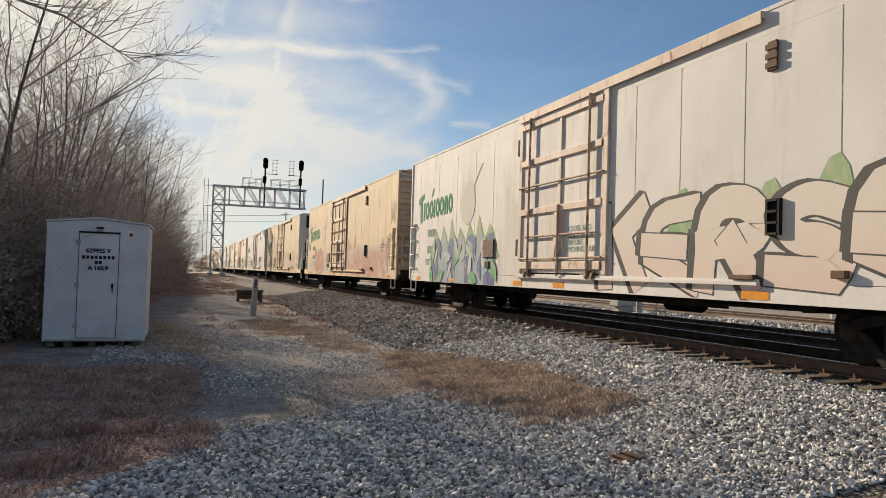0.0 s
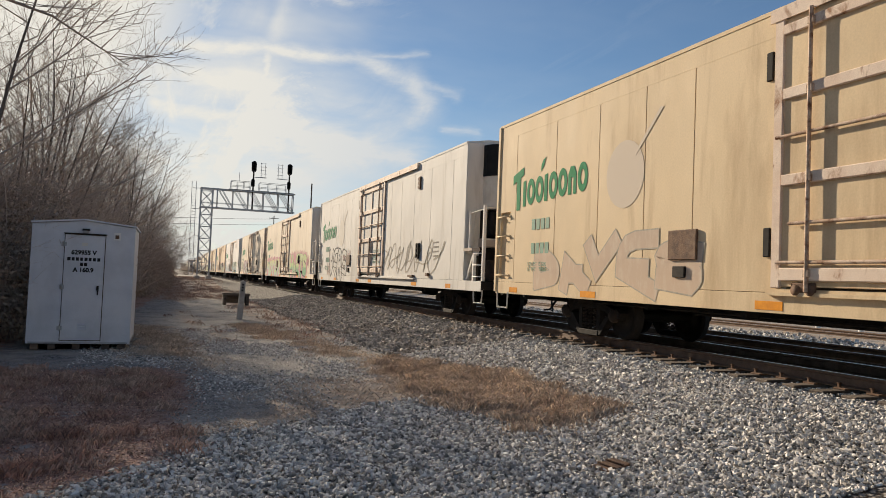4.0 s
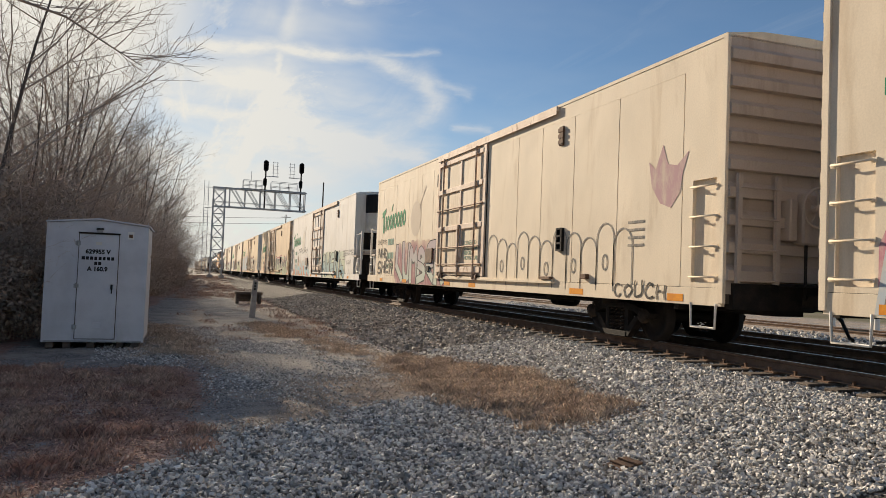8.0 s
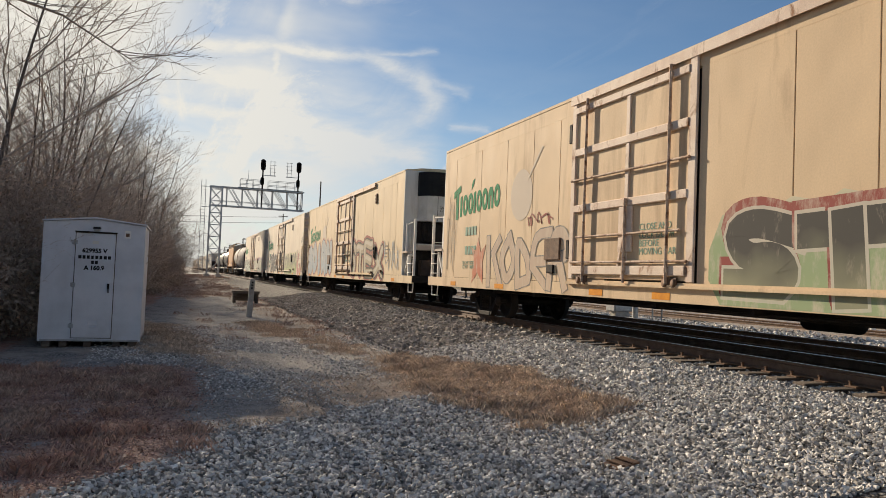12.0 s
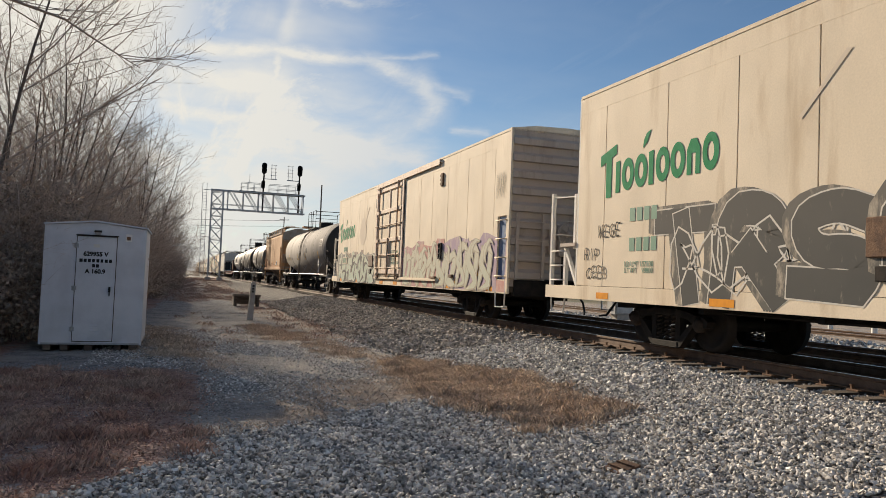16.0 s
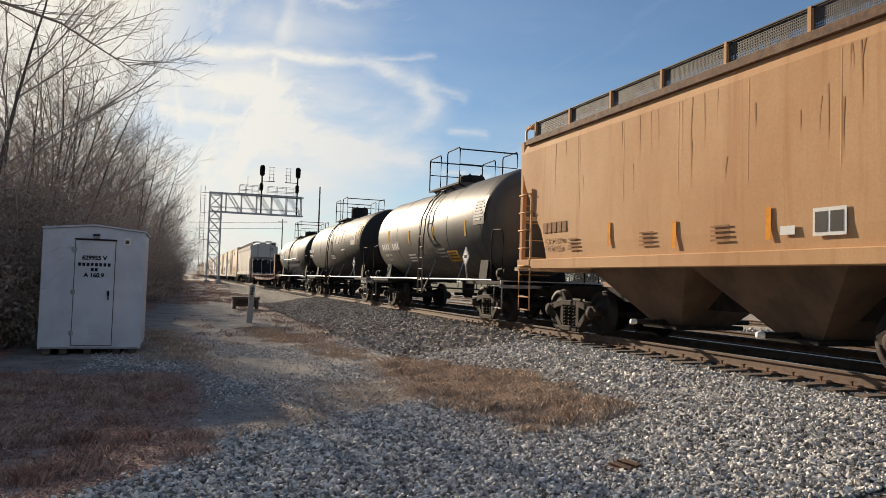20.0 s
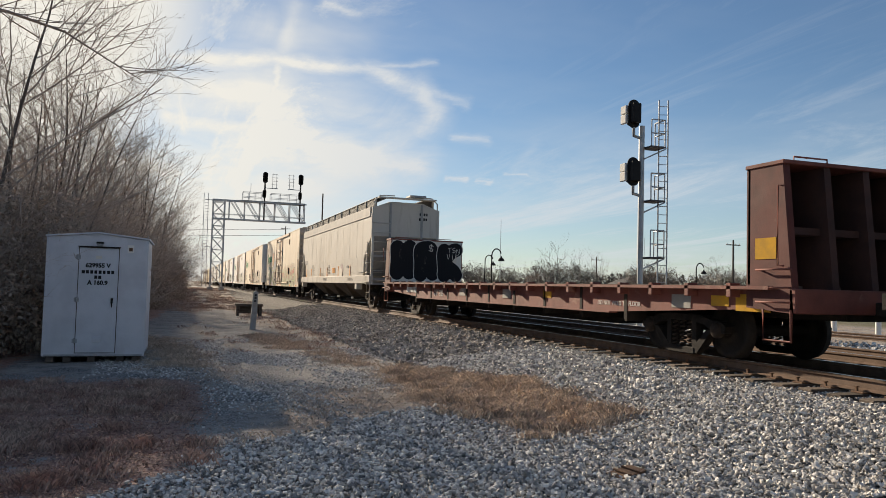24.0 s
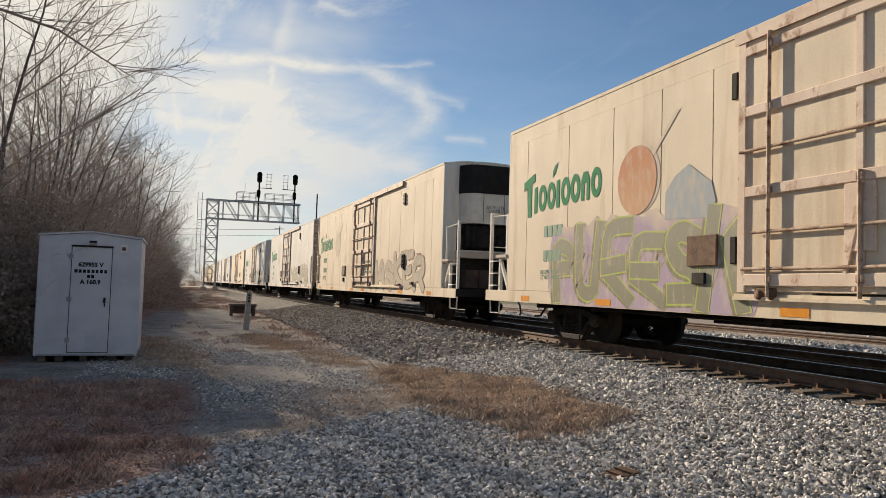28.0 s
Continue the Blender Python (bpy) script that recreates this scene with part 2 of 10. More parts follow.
CONCRETE = material("weathered_concrete", (0.46, 0.44, 0.41), 0.85, second=(0.36, 0.34, 0.31), scale=5, grain=0.2, bump=0.3)


# ---- mesh building ----
class Build:
    """Collects simple solids into one mesh."""

    def __init__(self):
        self.v, self.f, self.smooth = [], [], []

    def add(self, verts, faces, smooth=False):
        o = len(self.v)
        self.v += [tuple(q) for q in verts]
        self.f += [[i + o for i in q] for q in faces]
        self.smooth += [smooth] * len(faces)
        return self

    def box(self, x0, x1, y0, y1, z0, z1, c=0.0):
        """A box, with chamfered edges where c is given."""
        if not c:
            v = [(x, y, z) for x in (x0, x1) for y in (y0, y1) for z in (z0, z1)]
            return self.add(v, [(0, 1, 3, 2), (4, 6, 7, 5), (0, 4, 5, 1), (2, 3, 7, 6), (0, 2, 6, 4), (1, 5, 7, 3)])
        bm = bmesh.new()
        bmesh.ops.create_cube(bm, size=1.0, matrix=Matrix.LocRotScale(((x0 + x1) / 2, (y0 + y1) / 2, (z0 + z1) / 2), None, (x1 - x0, y1 - y0, z1 - z0)))
        bmesh.ops.bevel(bm, geom=bm.edges[:], offset=c, segments=1, affect="EDGES")
        bm.verts.index_update()
        self.add([q.co for q in bm.verts], [[q.index for q in f.verts] for f in bm.faces])
        bm.free()
        return self

    def beam(self, p, q, w, h=None):
        """A bar of rectangular section from p to q."""
        h = h or w
        p, q = Vector(p), Vector(q)
        d = (q - p).normalized()
        side = d.cross(Vector((0, 0, 1)))
        side = Vector((1, 0, 0)) if side.length < 1e-3 else side.normalized()
        up = side.cross(d)
        v = [e + side * a * w / 2 + up * b * h / 2 for e in (p, q) for a, b in ((-1, -1), (1, -1), (1, 1), (-1, 1))]
        return self.add(v, [(3, 2, 1, 0), (4, 5, 6, 7)] + [(i, (i + 1) % 4, (i + 1) % 4 + 4, i + 4) for i in range(4)])

    def tube(self, pts, r, n=8, caps=True, r2=None):
        """A round bar along the points."""
        pts = [Vector(q) for q in pts]
        rings = []
        for i, q in enumerate(pts):
            d = (pts[min(i + 1, len(pts) - 1)] - pts[max(i - 1, 0)]).normalized()
            a = d.cross(Vector((0, 0, 1)))
            a = d.cross(Vector((0, 1, 0))) if a.length < 0.05 else a
            a.normalize()
            b = d.cross(a)
            rr = r if r2 is None else r + (r2 - r) * i / (len(pts) - 1)
            rings.append([q + (a * math.cos(k * math.tau / n) + b * math.sin(k * math.tau / n)) * rr for k in range(n)])
        v = [q for ring in rings for q in ring]
        f = [(i * n + k, i * n + (k + 1) % n, (i + 1) * n + (k + 1) % n, (i + 1) * n + k) for i in range(len(pts) - 1) for k in range(n)]
        self.add(v, f, n > 5)
        if caps:
            self.add(rings[0], [tuple(range(n))])
            self.add(rings[-1], [tuple(range(n))[::-1]])
        return self

    def lathe(self, profile, axis="x", n=24, at=(0, 0, 0), smooth=True):
        """Turns (along, radius) pairs about an axis."""
        v, f = [], []
        for a, r in profile:
            for k in range(n):
                c, s = r * math.cos(k * math.tau / n), r * math.sin(k * math.tau / n)
                q = {"x": (a, c, s), "y": (s, a, c), "z": (c, s, a)}[axis]
                v.append((q[0] + at[0], q[1] + at[1], q[2] + at[2]))
        for i in range(len(profile) - 1):
            f += [(i * n + k, i * n + (k + 1) % n, (i + 1) * n + (k + 1) % n, (i + 1) * n + k) for k in range(n)]
        return self.add(v, f, smooth)

    def prism(self, outline, axis, a, b):
        """Extrudes a closed outline along an axis from a to b. Outline pairs: (y, z) for x, (x, z) for y, (x, y) for z."""
        n = len(outline)

        def at(q, t):
            return {"x": (t, q[0], q[1]), "y": (q[0], t, q[1]), "z": (q[0], q[1], t)}[axis]

        v = [at(q, a) for q in outline] + [at(q, b) for q in outline]
        return self.add(v, [tuple(range(n))[::-1], tuple(range(n, 2 * n))] + [(i, (i + 1) % n, (i + 1) % n + n, i + n) for i in range(n)])

    def mesh(self, name, mat):
        me = bpy.data.meshes.new(name)
        me.from_pydata(self.v, [], self.f)
        me.polygons.foreach_set("use_smooth", self.smooth)
        bm = bmesh.new()
        bm.from_mesh(me)
        bmesh.ops.recalc_face_normals(bm, faces=bm.faces[:])
        bm.to_mesh(me)
        bm.free()
        me.materials.append(mat)
        return me


def part(name, build, mat, parent, label="", at=None):
    """Links one mesh object under a thing or a part."""
    me = build if isinstance(build, bpy.types.Mesh) else build.mesh(name, mat)
    ob = new(name, me)
    ob.parent = parent
    if at is not None:
        ob.matrix_basis = at
    return tagged(ob, label)


def thing(name, label, category, m, group="", kind=""):
    ob = new(name)
    ob.empty_display_size = 0.3
    ob.matrix_basis = m
    return tagged(ob, label, category, group, kind)


def solid(name, build, mat, label="", category="", m=None, group="", kind=""):
    ob = new(name, build if isinstance(build, bpy.types.Mesh) else build.mesh(name, mat))
    if m is not None:
        ob.matrix_basis = m
    return tagged(ob, label, category, group, kind)


def fast_mesh(name, verts, faces, mat, smooth=False):
    """A large mesh from arrays of corners and equal-sided faces."""
    me = bpy.data.meshes.new(name)
    verts, faces = np.asarray(verts, np.float32), np.asarray(faces, np.int32)
    k = faces.shape[1]
    me.vertices.add(len(verts))
    me.vertices.foreach_set("co", verts.ravel())
    me.loops.add(faces.size)
    me.loops.foreach_set("vertex_index", faces.ravel())
    me.polygons.add(len(faces))
    me.polygons.foreach_set("loop_start", np.arange(0, faces.size, k, dtype=np.int32))
    me.polygons.foreach_set("loop_total", np.full(len(faces), k, np.int32))
    me.polygons.foreach_set("use_smooth", np.full(len(faces), smooth))
    me.update(calc_edges=True)
    me.validate()
    me.materials.append(mat)
    return me


# ---- the ground ----
RAIL_TOP, TRACK_X, GAUGE = 0.62, 9.2375, 1.505
TRACK2_X = 20.5
SECOND_X, SECOND_TOP = 13.2, 0.57


def smooth(a, b, x):
    t = np.clip((x - a) / (b - a), 0, 1)
    return t * t * (3 - 2 * t)


def ripple(x, y):
    """Slow unevenness of the soil."""
    return (np.sin(x * 1.3 + 0.7 * np.sin(y * 0.6)) * np.sin(y * 0.9 + 1.1) * 0.5 + np.sin(x * 0.37 + y * 0.29 + 2.0) + np.sin(x * 3.1 - y * 2.3) * 0.2) * 0.03


def ground_height(x, y):
    """Soil and ballast: a bank that carries the track, flat land on both sides."""
    x, y = np.asarray(x, float), np.asarray(y, float)
    bank = smooth(4.2, 7.35, x) * (1 - smooth(15.4, 17.4, x) * 0.55)
    h = 0.36 * bank + ripple(x, y) * (1 - smooth(5.5, 6.8, x) * (1 - smooth(15.5, 17, x)))
    second = smooth(TRACK2_X - 3.4, TRACK2_X - 1.9, x) * (1 - smooth(TRACK2_X + 1.9, TRACK2_X + 3.4, x))
    h = h + second * 0.22
    mound = smooth(60, 84, y) * (1 - smooth(110, 140, y)) * smooth(-1.5, 1.5, x) * (1 - smooth(5.0, 7.0, x))
    return h + 0.5 * mound + 0.10 * smooth(30, 60, y) * (1 - smooth(4.0, 6.0, x))


def graded(lo, hi, near_lo, near_hi, step, growth):
    """Stations with even steps near the camera and growing ones beyond."""
    a = list(np.arange(near_lo, near_hi + step, step))
    s, q = step, a[-1]
    while q < hi:
        s *= growth
        q += s
        a.append(min(q, hi))
    s, q = step, a[0]
    while q > lo:
        s *= growth
        q -= s
        a.insert(0, max(q, lo))
    return np.array(a)


def inside(poly, x, y):
    """How far points lie inside a closed outline, in metres; negative outside."""
    x, y = np.asarray(x, float), np.asarray(y, float)
    dist, odd = np.full(x.shape, 1e9), np.zeros(x.shape, bool)
    for (ax, ay), (bx, by) in zip(poly, poly[1:] + poly[:1]):
        ex, ey = bx - ax, by - ay
        t = np.clip(((x - ax) * ex + (y - ay) * ey) / (ex * ex + ey * ey), 0, 1)
        dist = np.minimum(dist, np.hypot(x - ax - t * ex, y - ay - t * ey))
        if ey:
            odd ^= ((ay > y) != (by > y)) & (x < ax + ex * (y - ay) / ey)
    return np.where(odd, dist, -dist)


# outlines on the plan: loose stone, leaf litter, straw, brown weeds, bare soil
STONE_AREA = [[(-4.5, 1.0), (-0.92, 5.85), (-0.5, 6.4), (0.12, 7.05), (0.4, 7.85), (1.09, 8.3), (1.99, 8.95), (2.76, 9.6), (3.3, 9.75), (3.55, 9.0), (3.85, 7.95), (4.5, 7.65), (5.2, 7.9),
               (5.45, 9.0), (5.55, 10.5), (5.4, 12.0), (5.0, 13.2), (4.4, 14.6), (4.35, 17.0), (4.5, 24.0), (4.3, 30.0), (4.2, 60.0), (5.0, 160.0), (17.4, 160.0), (17.4, 1.0)]]
LITTER_AREA = [[(-9.0, 13.2), (-2.69, 13.2), (-0.3, 13.5), (0.25, 12.9), (0.35, 10.6), (0.1, 9.4), (0.22, 8.06), (0.05, 7.0), (-0.6, 6.3), (-1.0, 5.8), (-4.0, 1.5), (-9.0, 1.5)],
               [(-9.0, 13.0), (-2.95, 13.0), (-2.95, 19.0), (-1.6, 20.0), (-1.3, 30.0), (-0.5, 48.0), (0.2, 68.0), (0.2, 120.0), (-9.0, 120.0)]]
STRAW_AREA = [[(3.9, 7.9), (4.6, 7.65), (5.2, 7.9), (5.45, 9.0), (5.5, 10.5), (5.3, 12.0), (4.8, 13.2), (4.25, 14.4), (3.75, 14.2), (3.55, 12.8), (3.35, 11.0), (3.5, 9.2)],
              [(3.2, 15.2), (3.75, 15.0), (3.6, 16.6), (3.2, 17.8), (2.95, 17.6)], [(2.35, 19.0), (3.2, 18.6), (2.95, 22.0), (2.4, 24.5), (2.0, 24.0)],
              [(-0.5, 15.2), (0.4, 15.0), (0.3, 17.0), (-0.1, 20.0), (-0.6, 22.5), (-0.75, 21.0), (-0.4, 17.8)]]
WEED_AREA = [[(3.3, 18.6), (4.1, 17.6), (4.6, 20.0), (4.5, 30.0), (4.1, 44.0), (2.6, 44.0), (2.6, 34.0), (3.0, 26.0)], [(1.45, 16.6), (1.75, 16.2), (1.55, 18.0), (0.85, 24.0), (0.4, 33.0), (0.15, 33.0), (0.55, 24.0), (1.2, 18.5)],
             [(-0.6, 42.0), (0.6, 38.0), (1.6, 44.0), (2.8, 43.0), (4.4, 44.0), (5.0, 120.0), (-0.5, 120.0)]]
SOIL_AREA = [[(0.9, 8.3), (2.0, 9.0), (2.85, 9.7), (3.3, 10.2), (3.1, 11.6), (2.0, 12.0), (1.3, 10.6)], [(0.3, 13.2), (0.9, 12.6), (0.9, 15.0), (0.3, 17.0), (-0.1, 15.0)]]


def zone(areas, x, y):
    return np.max([inside(a, x, y) for a in areas], 0)


def ground_material():
    m = bpy.data.materials.new("gravel_and_dry_grass")
    m.use_nodes = True
    nt = m.node_tree
    N, L = nt.nodes.new, nt.links.new
    p = nt.nodes["Principled BSDF"]
    p.inputs["Roughness"].default_value = 0.9
    p.inputs["Specular IOR Level"].default_value = 0.25
    tc = N("ShaderNodeTexCoord")
    sep = N("ShaderNodeSeparateXYZ")
    L(tc.outputs["Object"], sep.inputs[0])

    def mth(op, a, b=None):
        n = N("ShaderNodeMath")
        n.operation = op
        for i, q in enumerate((a, b)):
            if q is None:
                continue
            if isinstance(q, (int, float)):
                n.inputs[i].default_value = q
            else:
                L(q, n.inputs[i])
        return n.outputs[0]

    def noise_at(sc, detail=6.0, rough=0.6, dist=0.0):
        n = N("ShaderNodeTexNoise")
        n.inputs["Scale"].default_value, n.inputs["Detail"].default_value, n.inputs["Roughness"].default_value = sc, detail, rough
        n.inputs["Distortion"].default_value = dist
        L(tc.outputs["Object"], n.inputs["Vector"])
        return n.outputs["Fac"]

    def ramp(f, a, b):
        r = N("ShaderNodeMapRange")
        r.interpolation_type = "SMOOTHSTEP"
        r.inputs["From Min"].default_value, r.inputs["From Max"].default_value = a, b
        L(f, r.inputs["Value"])
        return r.outputs[0]

    def mix(f, a, b):
        x = N("ShaderNodeMix")
        x.data_type = "RGBA"
        if isinstance(f, float):
            x.inputs[0].default_value = f
        else:
            L(f, x.inputs[0])
        for i, q in ((6, a), (7, b)):
            if isinstance(q, tuple):
                x.inputs[i].default_value = (*q, 1)
            else:
                L(q, x.inputs[i])
        return x.outputs[2]

    def area(name, amount=1.0, soft=0.12):
        """A ground zone with a ragged edge."""
        n = N("ShaderNodeAttribute")
        n.attribute_name = name
        return ramp(mth("ADD", n.outputs["Fac"], mth("MULTIPLY", ragged, amount)), -soft, soft)

    x, y, _ = sep.outputs
    ragged = mth("ADD", mth("MULTIPLY", mth("SUBTRACT", noise_at(0.8, 4), 0.5), 0.9), mth("MULTIPLY", mth("SUBTRACT", noise_at(4.0, 7, 0.75), 0.5), 1.3))
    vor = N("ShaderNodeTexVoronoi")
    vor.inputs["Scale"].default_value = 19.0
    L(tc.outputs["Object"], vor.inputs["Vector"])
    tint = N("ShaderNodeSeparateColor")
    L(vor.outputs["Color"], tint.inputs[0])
    # dark gaps between the stones: fines, with the stones' shadow painted in
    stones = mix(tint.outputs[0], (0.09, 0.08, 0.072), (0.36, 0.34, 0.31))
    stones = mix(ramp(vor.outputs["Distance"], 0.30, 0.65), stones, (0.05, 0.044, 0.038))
    stones = mix(mth("MULTIPLY", ramp(noise_at(0.8), 0.5, 0.7), 0.35), stones, (0.13, 0.11, 0.09))
    pebbles = N("ShaderNodeTexVoronoi")
    pebbles.inputs["Scale"].default_value = 42.0
    L(tc.outputs["Object"], pebbles.inputs["Vector"])
    ptint = N("ShaderNodeSeparateColor")
    L(pebbles.outputs["Color"], ptint.inputs[0])
    grit = mix(ptint.outputs[0], (0.20, 0.195, 0.185), (0.58, 0.56, 0.53))
    # gaps between the pebbles are darkened the same way
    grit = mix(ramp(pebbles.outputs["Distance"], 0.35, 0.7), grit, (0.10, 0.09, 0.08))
    earth = mix(ramp(noise_at(6.0, 8, 0.75), 0.38, 0.62), (0.26, 0.205, 0.16), (0.45, 0.38, 0.31))
    drive = mix(ramp(noise_at(1.1, 7, 0.7), 0.40, 0.62), grit, mix(0.5, earth, (0.42, 0.40, 0.37)))
    brown = mix(ramp(noise_at(14.0, 8, 0.8), 0.36, 0.62), (0.20, 0.125, 0.085), (0.42, 0.29, 0.20))
    soil = mix(ramp(noise_at(2.6, 7, 0.75), 0.38, 0.60), earth, brown)
    grass = mix(ramp(noise_at(9.0, 8, 0.75), 0.35, 0.65), (0.34, 0.25, 0.175), (0.54, 0.43, 0.32))
    weed = mix(ramp(noise_at(7.0, 8, 0.75), 0.38, 0.62), (0.24, 0.165, 0.12), (0.42, 0.32, 0.235))
    litter = mix(ramp(noise_at(12.0, 8, 0.8), 0.38, 0.62), (0.26, 0.145, 0.115), (0.52, 0.35, 0.275))
    litter = mix(mth("MULTIPLY", ramp(noise_at(2.1, 7, 0.75, 0.6), 0.52, 0.62), 0.75), litter, (0.15, 0.085, 0.07))
    litter = mix(mth("MULTIPLY", ramp(noise_at(1.3, 6, 0.7), 0.56, 0.64), 0.7), litter, (0.42, 0.40, 0.37))
    c = mix(mth("MULTIPLY", area("soil", 1.6, 0.4), 0.6), drive, soil)
    c = mix(area("litter", 0.7), c, litter)
    patchy = ramp(noise_at(2.2, 6, 0.75), 0.40, 0.60)
    c = mix(mth("MULTIPLY", area("weed", 0.9, 0.25), mth("ADD", mth("MULTIPLY", patchy, 0.6), 0.15)), c, weed)
    c = mix(mth("MULTIPLY", area("straw", 1.0, 0.25), mth("ADD", mth("MULTIPLY", patchy, 0.55), 0.3)), c, grass)
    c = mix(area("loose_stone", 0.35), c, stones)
    verge = mix(ramp(noise_at(0.5, 6, 0.7), 0.45, 0.6), earth, grass)
    c = mix(mth("MULTIPLY", ramp(x, 17.0, 18.2), ramp(noise_at(0.9, 6, 0.7), 0.42, 0.58)), c, verge)
    far = mix(ramp(noise_at(0.12, 5), 0.4, 0.6), (0.20, 0.17, 0.11), (0.13, 0.135, 0.07))
    c = mix(ramp(x, 32.0, 36.0), c, far)
    c = mix(ramp(x, -5.0, -9.0), c, litter)
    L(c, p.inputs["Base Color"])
    b = N("ShaderNodeBump")
    b.inputs["Strength"].default_value, b.inputs["Distance"].default_value = 0.9, 0.03
    L(mth("SUBTRACT", mth("MULTIPLY", noise_at(30, 4), 0.6), vor.outputs["Distance"]), b.inputs["Height"])
    L(b.outputs[0], p.inputs["Normal"])
    return m


GROUND = ground_material()


def make_ground():
    xs, ys = graded(-2500, 2500, -4.0, 9.0, 0.16, 1.25), graded(-900, 4000, 3.0, 30.0, 0.16, 1.12)
    gx, gy = np.meshgrid(xs, ys, indexing="ij")
    gz = ground_height(gx, gy)
    nx, ny = gx.shape
    i = np.arange(nx * ny).reshape(nx, ny)
    faces = np.stack([i[:-1, :-1], i[1:, :-1], i[1:, 1:], i[:-1, 1:]], -1).reshape(-1, 4)
    me = fast_mesh("ground", np.stack([gx, gy, gz], -1).reshape(-1, 3), faces, GROUND, True)
    for name, areas in (("loose_stone", STONE_AREA), ("litter", LITTER_AREA), ("straw", STRAW_AREA), ("weed", WEED_AREA), ("soil", SOIL_AREA)):
        me.attributes.new(name, "FLOAT", "POINT").data.foreach_set("value", np.clip(zone(areas, gx, gy), -2, 2).astype(np.float32).ravel())
    tagged(new("ground", me), "grey gravel, soil and dry brown grass beside a railway", "ground", kind="structure")


make_ground()


# ---- the railway tracks ----
def rail_outline(cx, top):
    """Foot, web and head of a rail, 0.17 m high."""
    half = [(0.075, -0.172), (0.075, -0.160), (0.012, -0.140), (0.009, -0.048), (0.036, -0.036), (0.037, -0.008), (0.027, 0.0)]
    return [(cx + a, top + b) for a, b in half] + [(cx - a, top + b) for a, b in half[::-1]]


RAILSIDE = material("brown_rail_side", (0.19, 0.12, 0.08), 0.8, second=(0.13, 0.08, 0.052), scale=4, grain=0.25, grain_scale=50)
RAILTOP = material("polished_rail_head", (0.62, 0.60, 0.58), 0.28, 1.0)
TIE = material("tarred_timber", (0.10, 0.075, 0.058), 0.9, second=(0.18, 0.145, 0.115), scale=6, stretch=(0.3, 4, 4), grain=0.3, bump=0.5, random_value=0.35)


def make_track(cx, name, label, y0, y1, height=0.50):
    track = thing(name, label, "railway track", Matrix.Identity(4), kind="structure")
    for side in (-1, 1):
        rail = part("rail", Build().prism(rail_outline(cx + side * GAUGE / 2, height), "y", y0, y1), RAILSIDE, track)
        top = (height) + 0.002
        part("running_surface", Build().box(cx + side * GAUGE / 2 - 0.024, cx + side * GAUGE / 2 + 0.024, y0, y1, top - 0.004, top), RAILTOP, rail, "polished steel rail head")
    return track


main_track = make_track(TRACK_X, "railway_track", "main railway track with brown rails on timber ties", -60, 1500, RAIL_TOP)
second_track = make_track(SECOND_X, "second_track", "second main track with worn rails on timber ties", -60, 1500, SECOND_TOP)
side_track = make_track(TRACK2_X, "siding_track", "siding track with rusty rails beyond the main line", -60, 1200)


# ---- rolling stock ----
HALF = 1.57  # half the width of a car


def wheelset_meshes():
    wheel = Build()
    prof = [(-0.068, 0.0), (-0.085, 0.09), (-0.085, 0.15), (-0.045, 0.18), (-0.035, 0.34), (-0.068, 0.365), (-0.068, 0.452), (0.045, 0.460), (0.060, 0.485), (0.075, 0.480),
            (0.075, 0.365), (0.02, 0.34), (0.01, 0.18), (0.06, 0.15), (0.06, 0.0)]
    wheel.lathe(prof, "x", 28)
    for k in range(3):
        a = k * math.tau / 3
        wheel.tube([(-0.036, 0.26 * math.cos(a), 0.26 * math.sin(a)), (-0.044, 0.26 * math.cos(a), 0.26 * math.sin(a))], 0.025, 8)
    axle = Build().lathe([(-1.02, 0.0), (-1.02, 0.075), (-0.72, 0.09), (0.72, 0.09), (1.02, 0.075), (1.02, 0.0)], "x", 14)
    return wheel.mesh("wheel", WHEEL), axle.mesh("axle", WHEEL)


WHEEL_MESH, AXLE_MESH = wheelset_meshes()
SPINNING = []
SPRING_MESH = Build().tube([(0.05 * math.cos(k * 0.9), 0.05 * math.sin(k * 0.9), 0.14 + k * 0.0105) for k in range(42)], 0.017, 5).mesh("spring", TRUCK)
CAP_MESH = Build().lathe([(0.02, 0.13), (0.10, 0.13), (0.15, 0.08), (0.155, 0.0)], "x", 12).mesh("bearing_cap", TRUCK)


def side_frame():
    """A cast truck side: arched frame with two windows, spring nest and bearing ends."""
    b = Build()
    for s in (-1, 1):
        b.prism([(s * 1.10, 0.42), (s * 1.14, 0.52), (s * 1.02, 0.60), (s * 0.80, 0.60), (s * 0.74, 0.50), (s * 0.86, 0.40)][:: s], "x", -0.09, 0.09)
        b.prism([(s * 0.84, 0.60), (s * 0.60, 0.66), (s * 0.28, 0.70), (s * 0.28, 0.58), (s * 0.60, 0.53), (s * 0.80, 0.44)][:: s], "x", -0.08, 0.08)
        b.prism([(s * 0.80, 0.45), (s * 0.66, 0.45), (s * 0.34, 0.16), (s * 0.34, 0.05), (s * 0.42, 0.05)][:: s], "x", -0.08, 0.08)
        b.box(-0.07, 0.07, s * 0.34 - 0.06, s * 0.34 + 0.06, 0.08, 0.66)
    b.box(-0.09, 0.09, -0.36, 0.36, 0.02, 0.14, 0.015)
    b.box(-0.085, 0.085, -0.30, 0.30, 0.58, 0.70, 0.015)
    return b


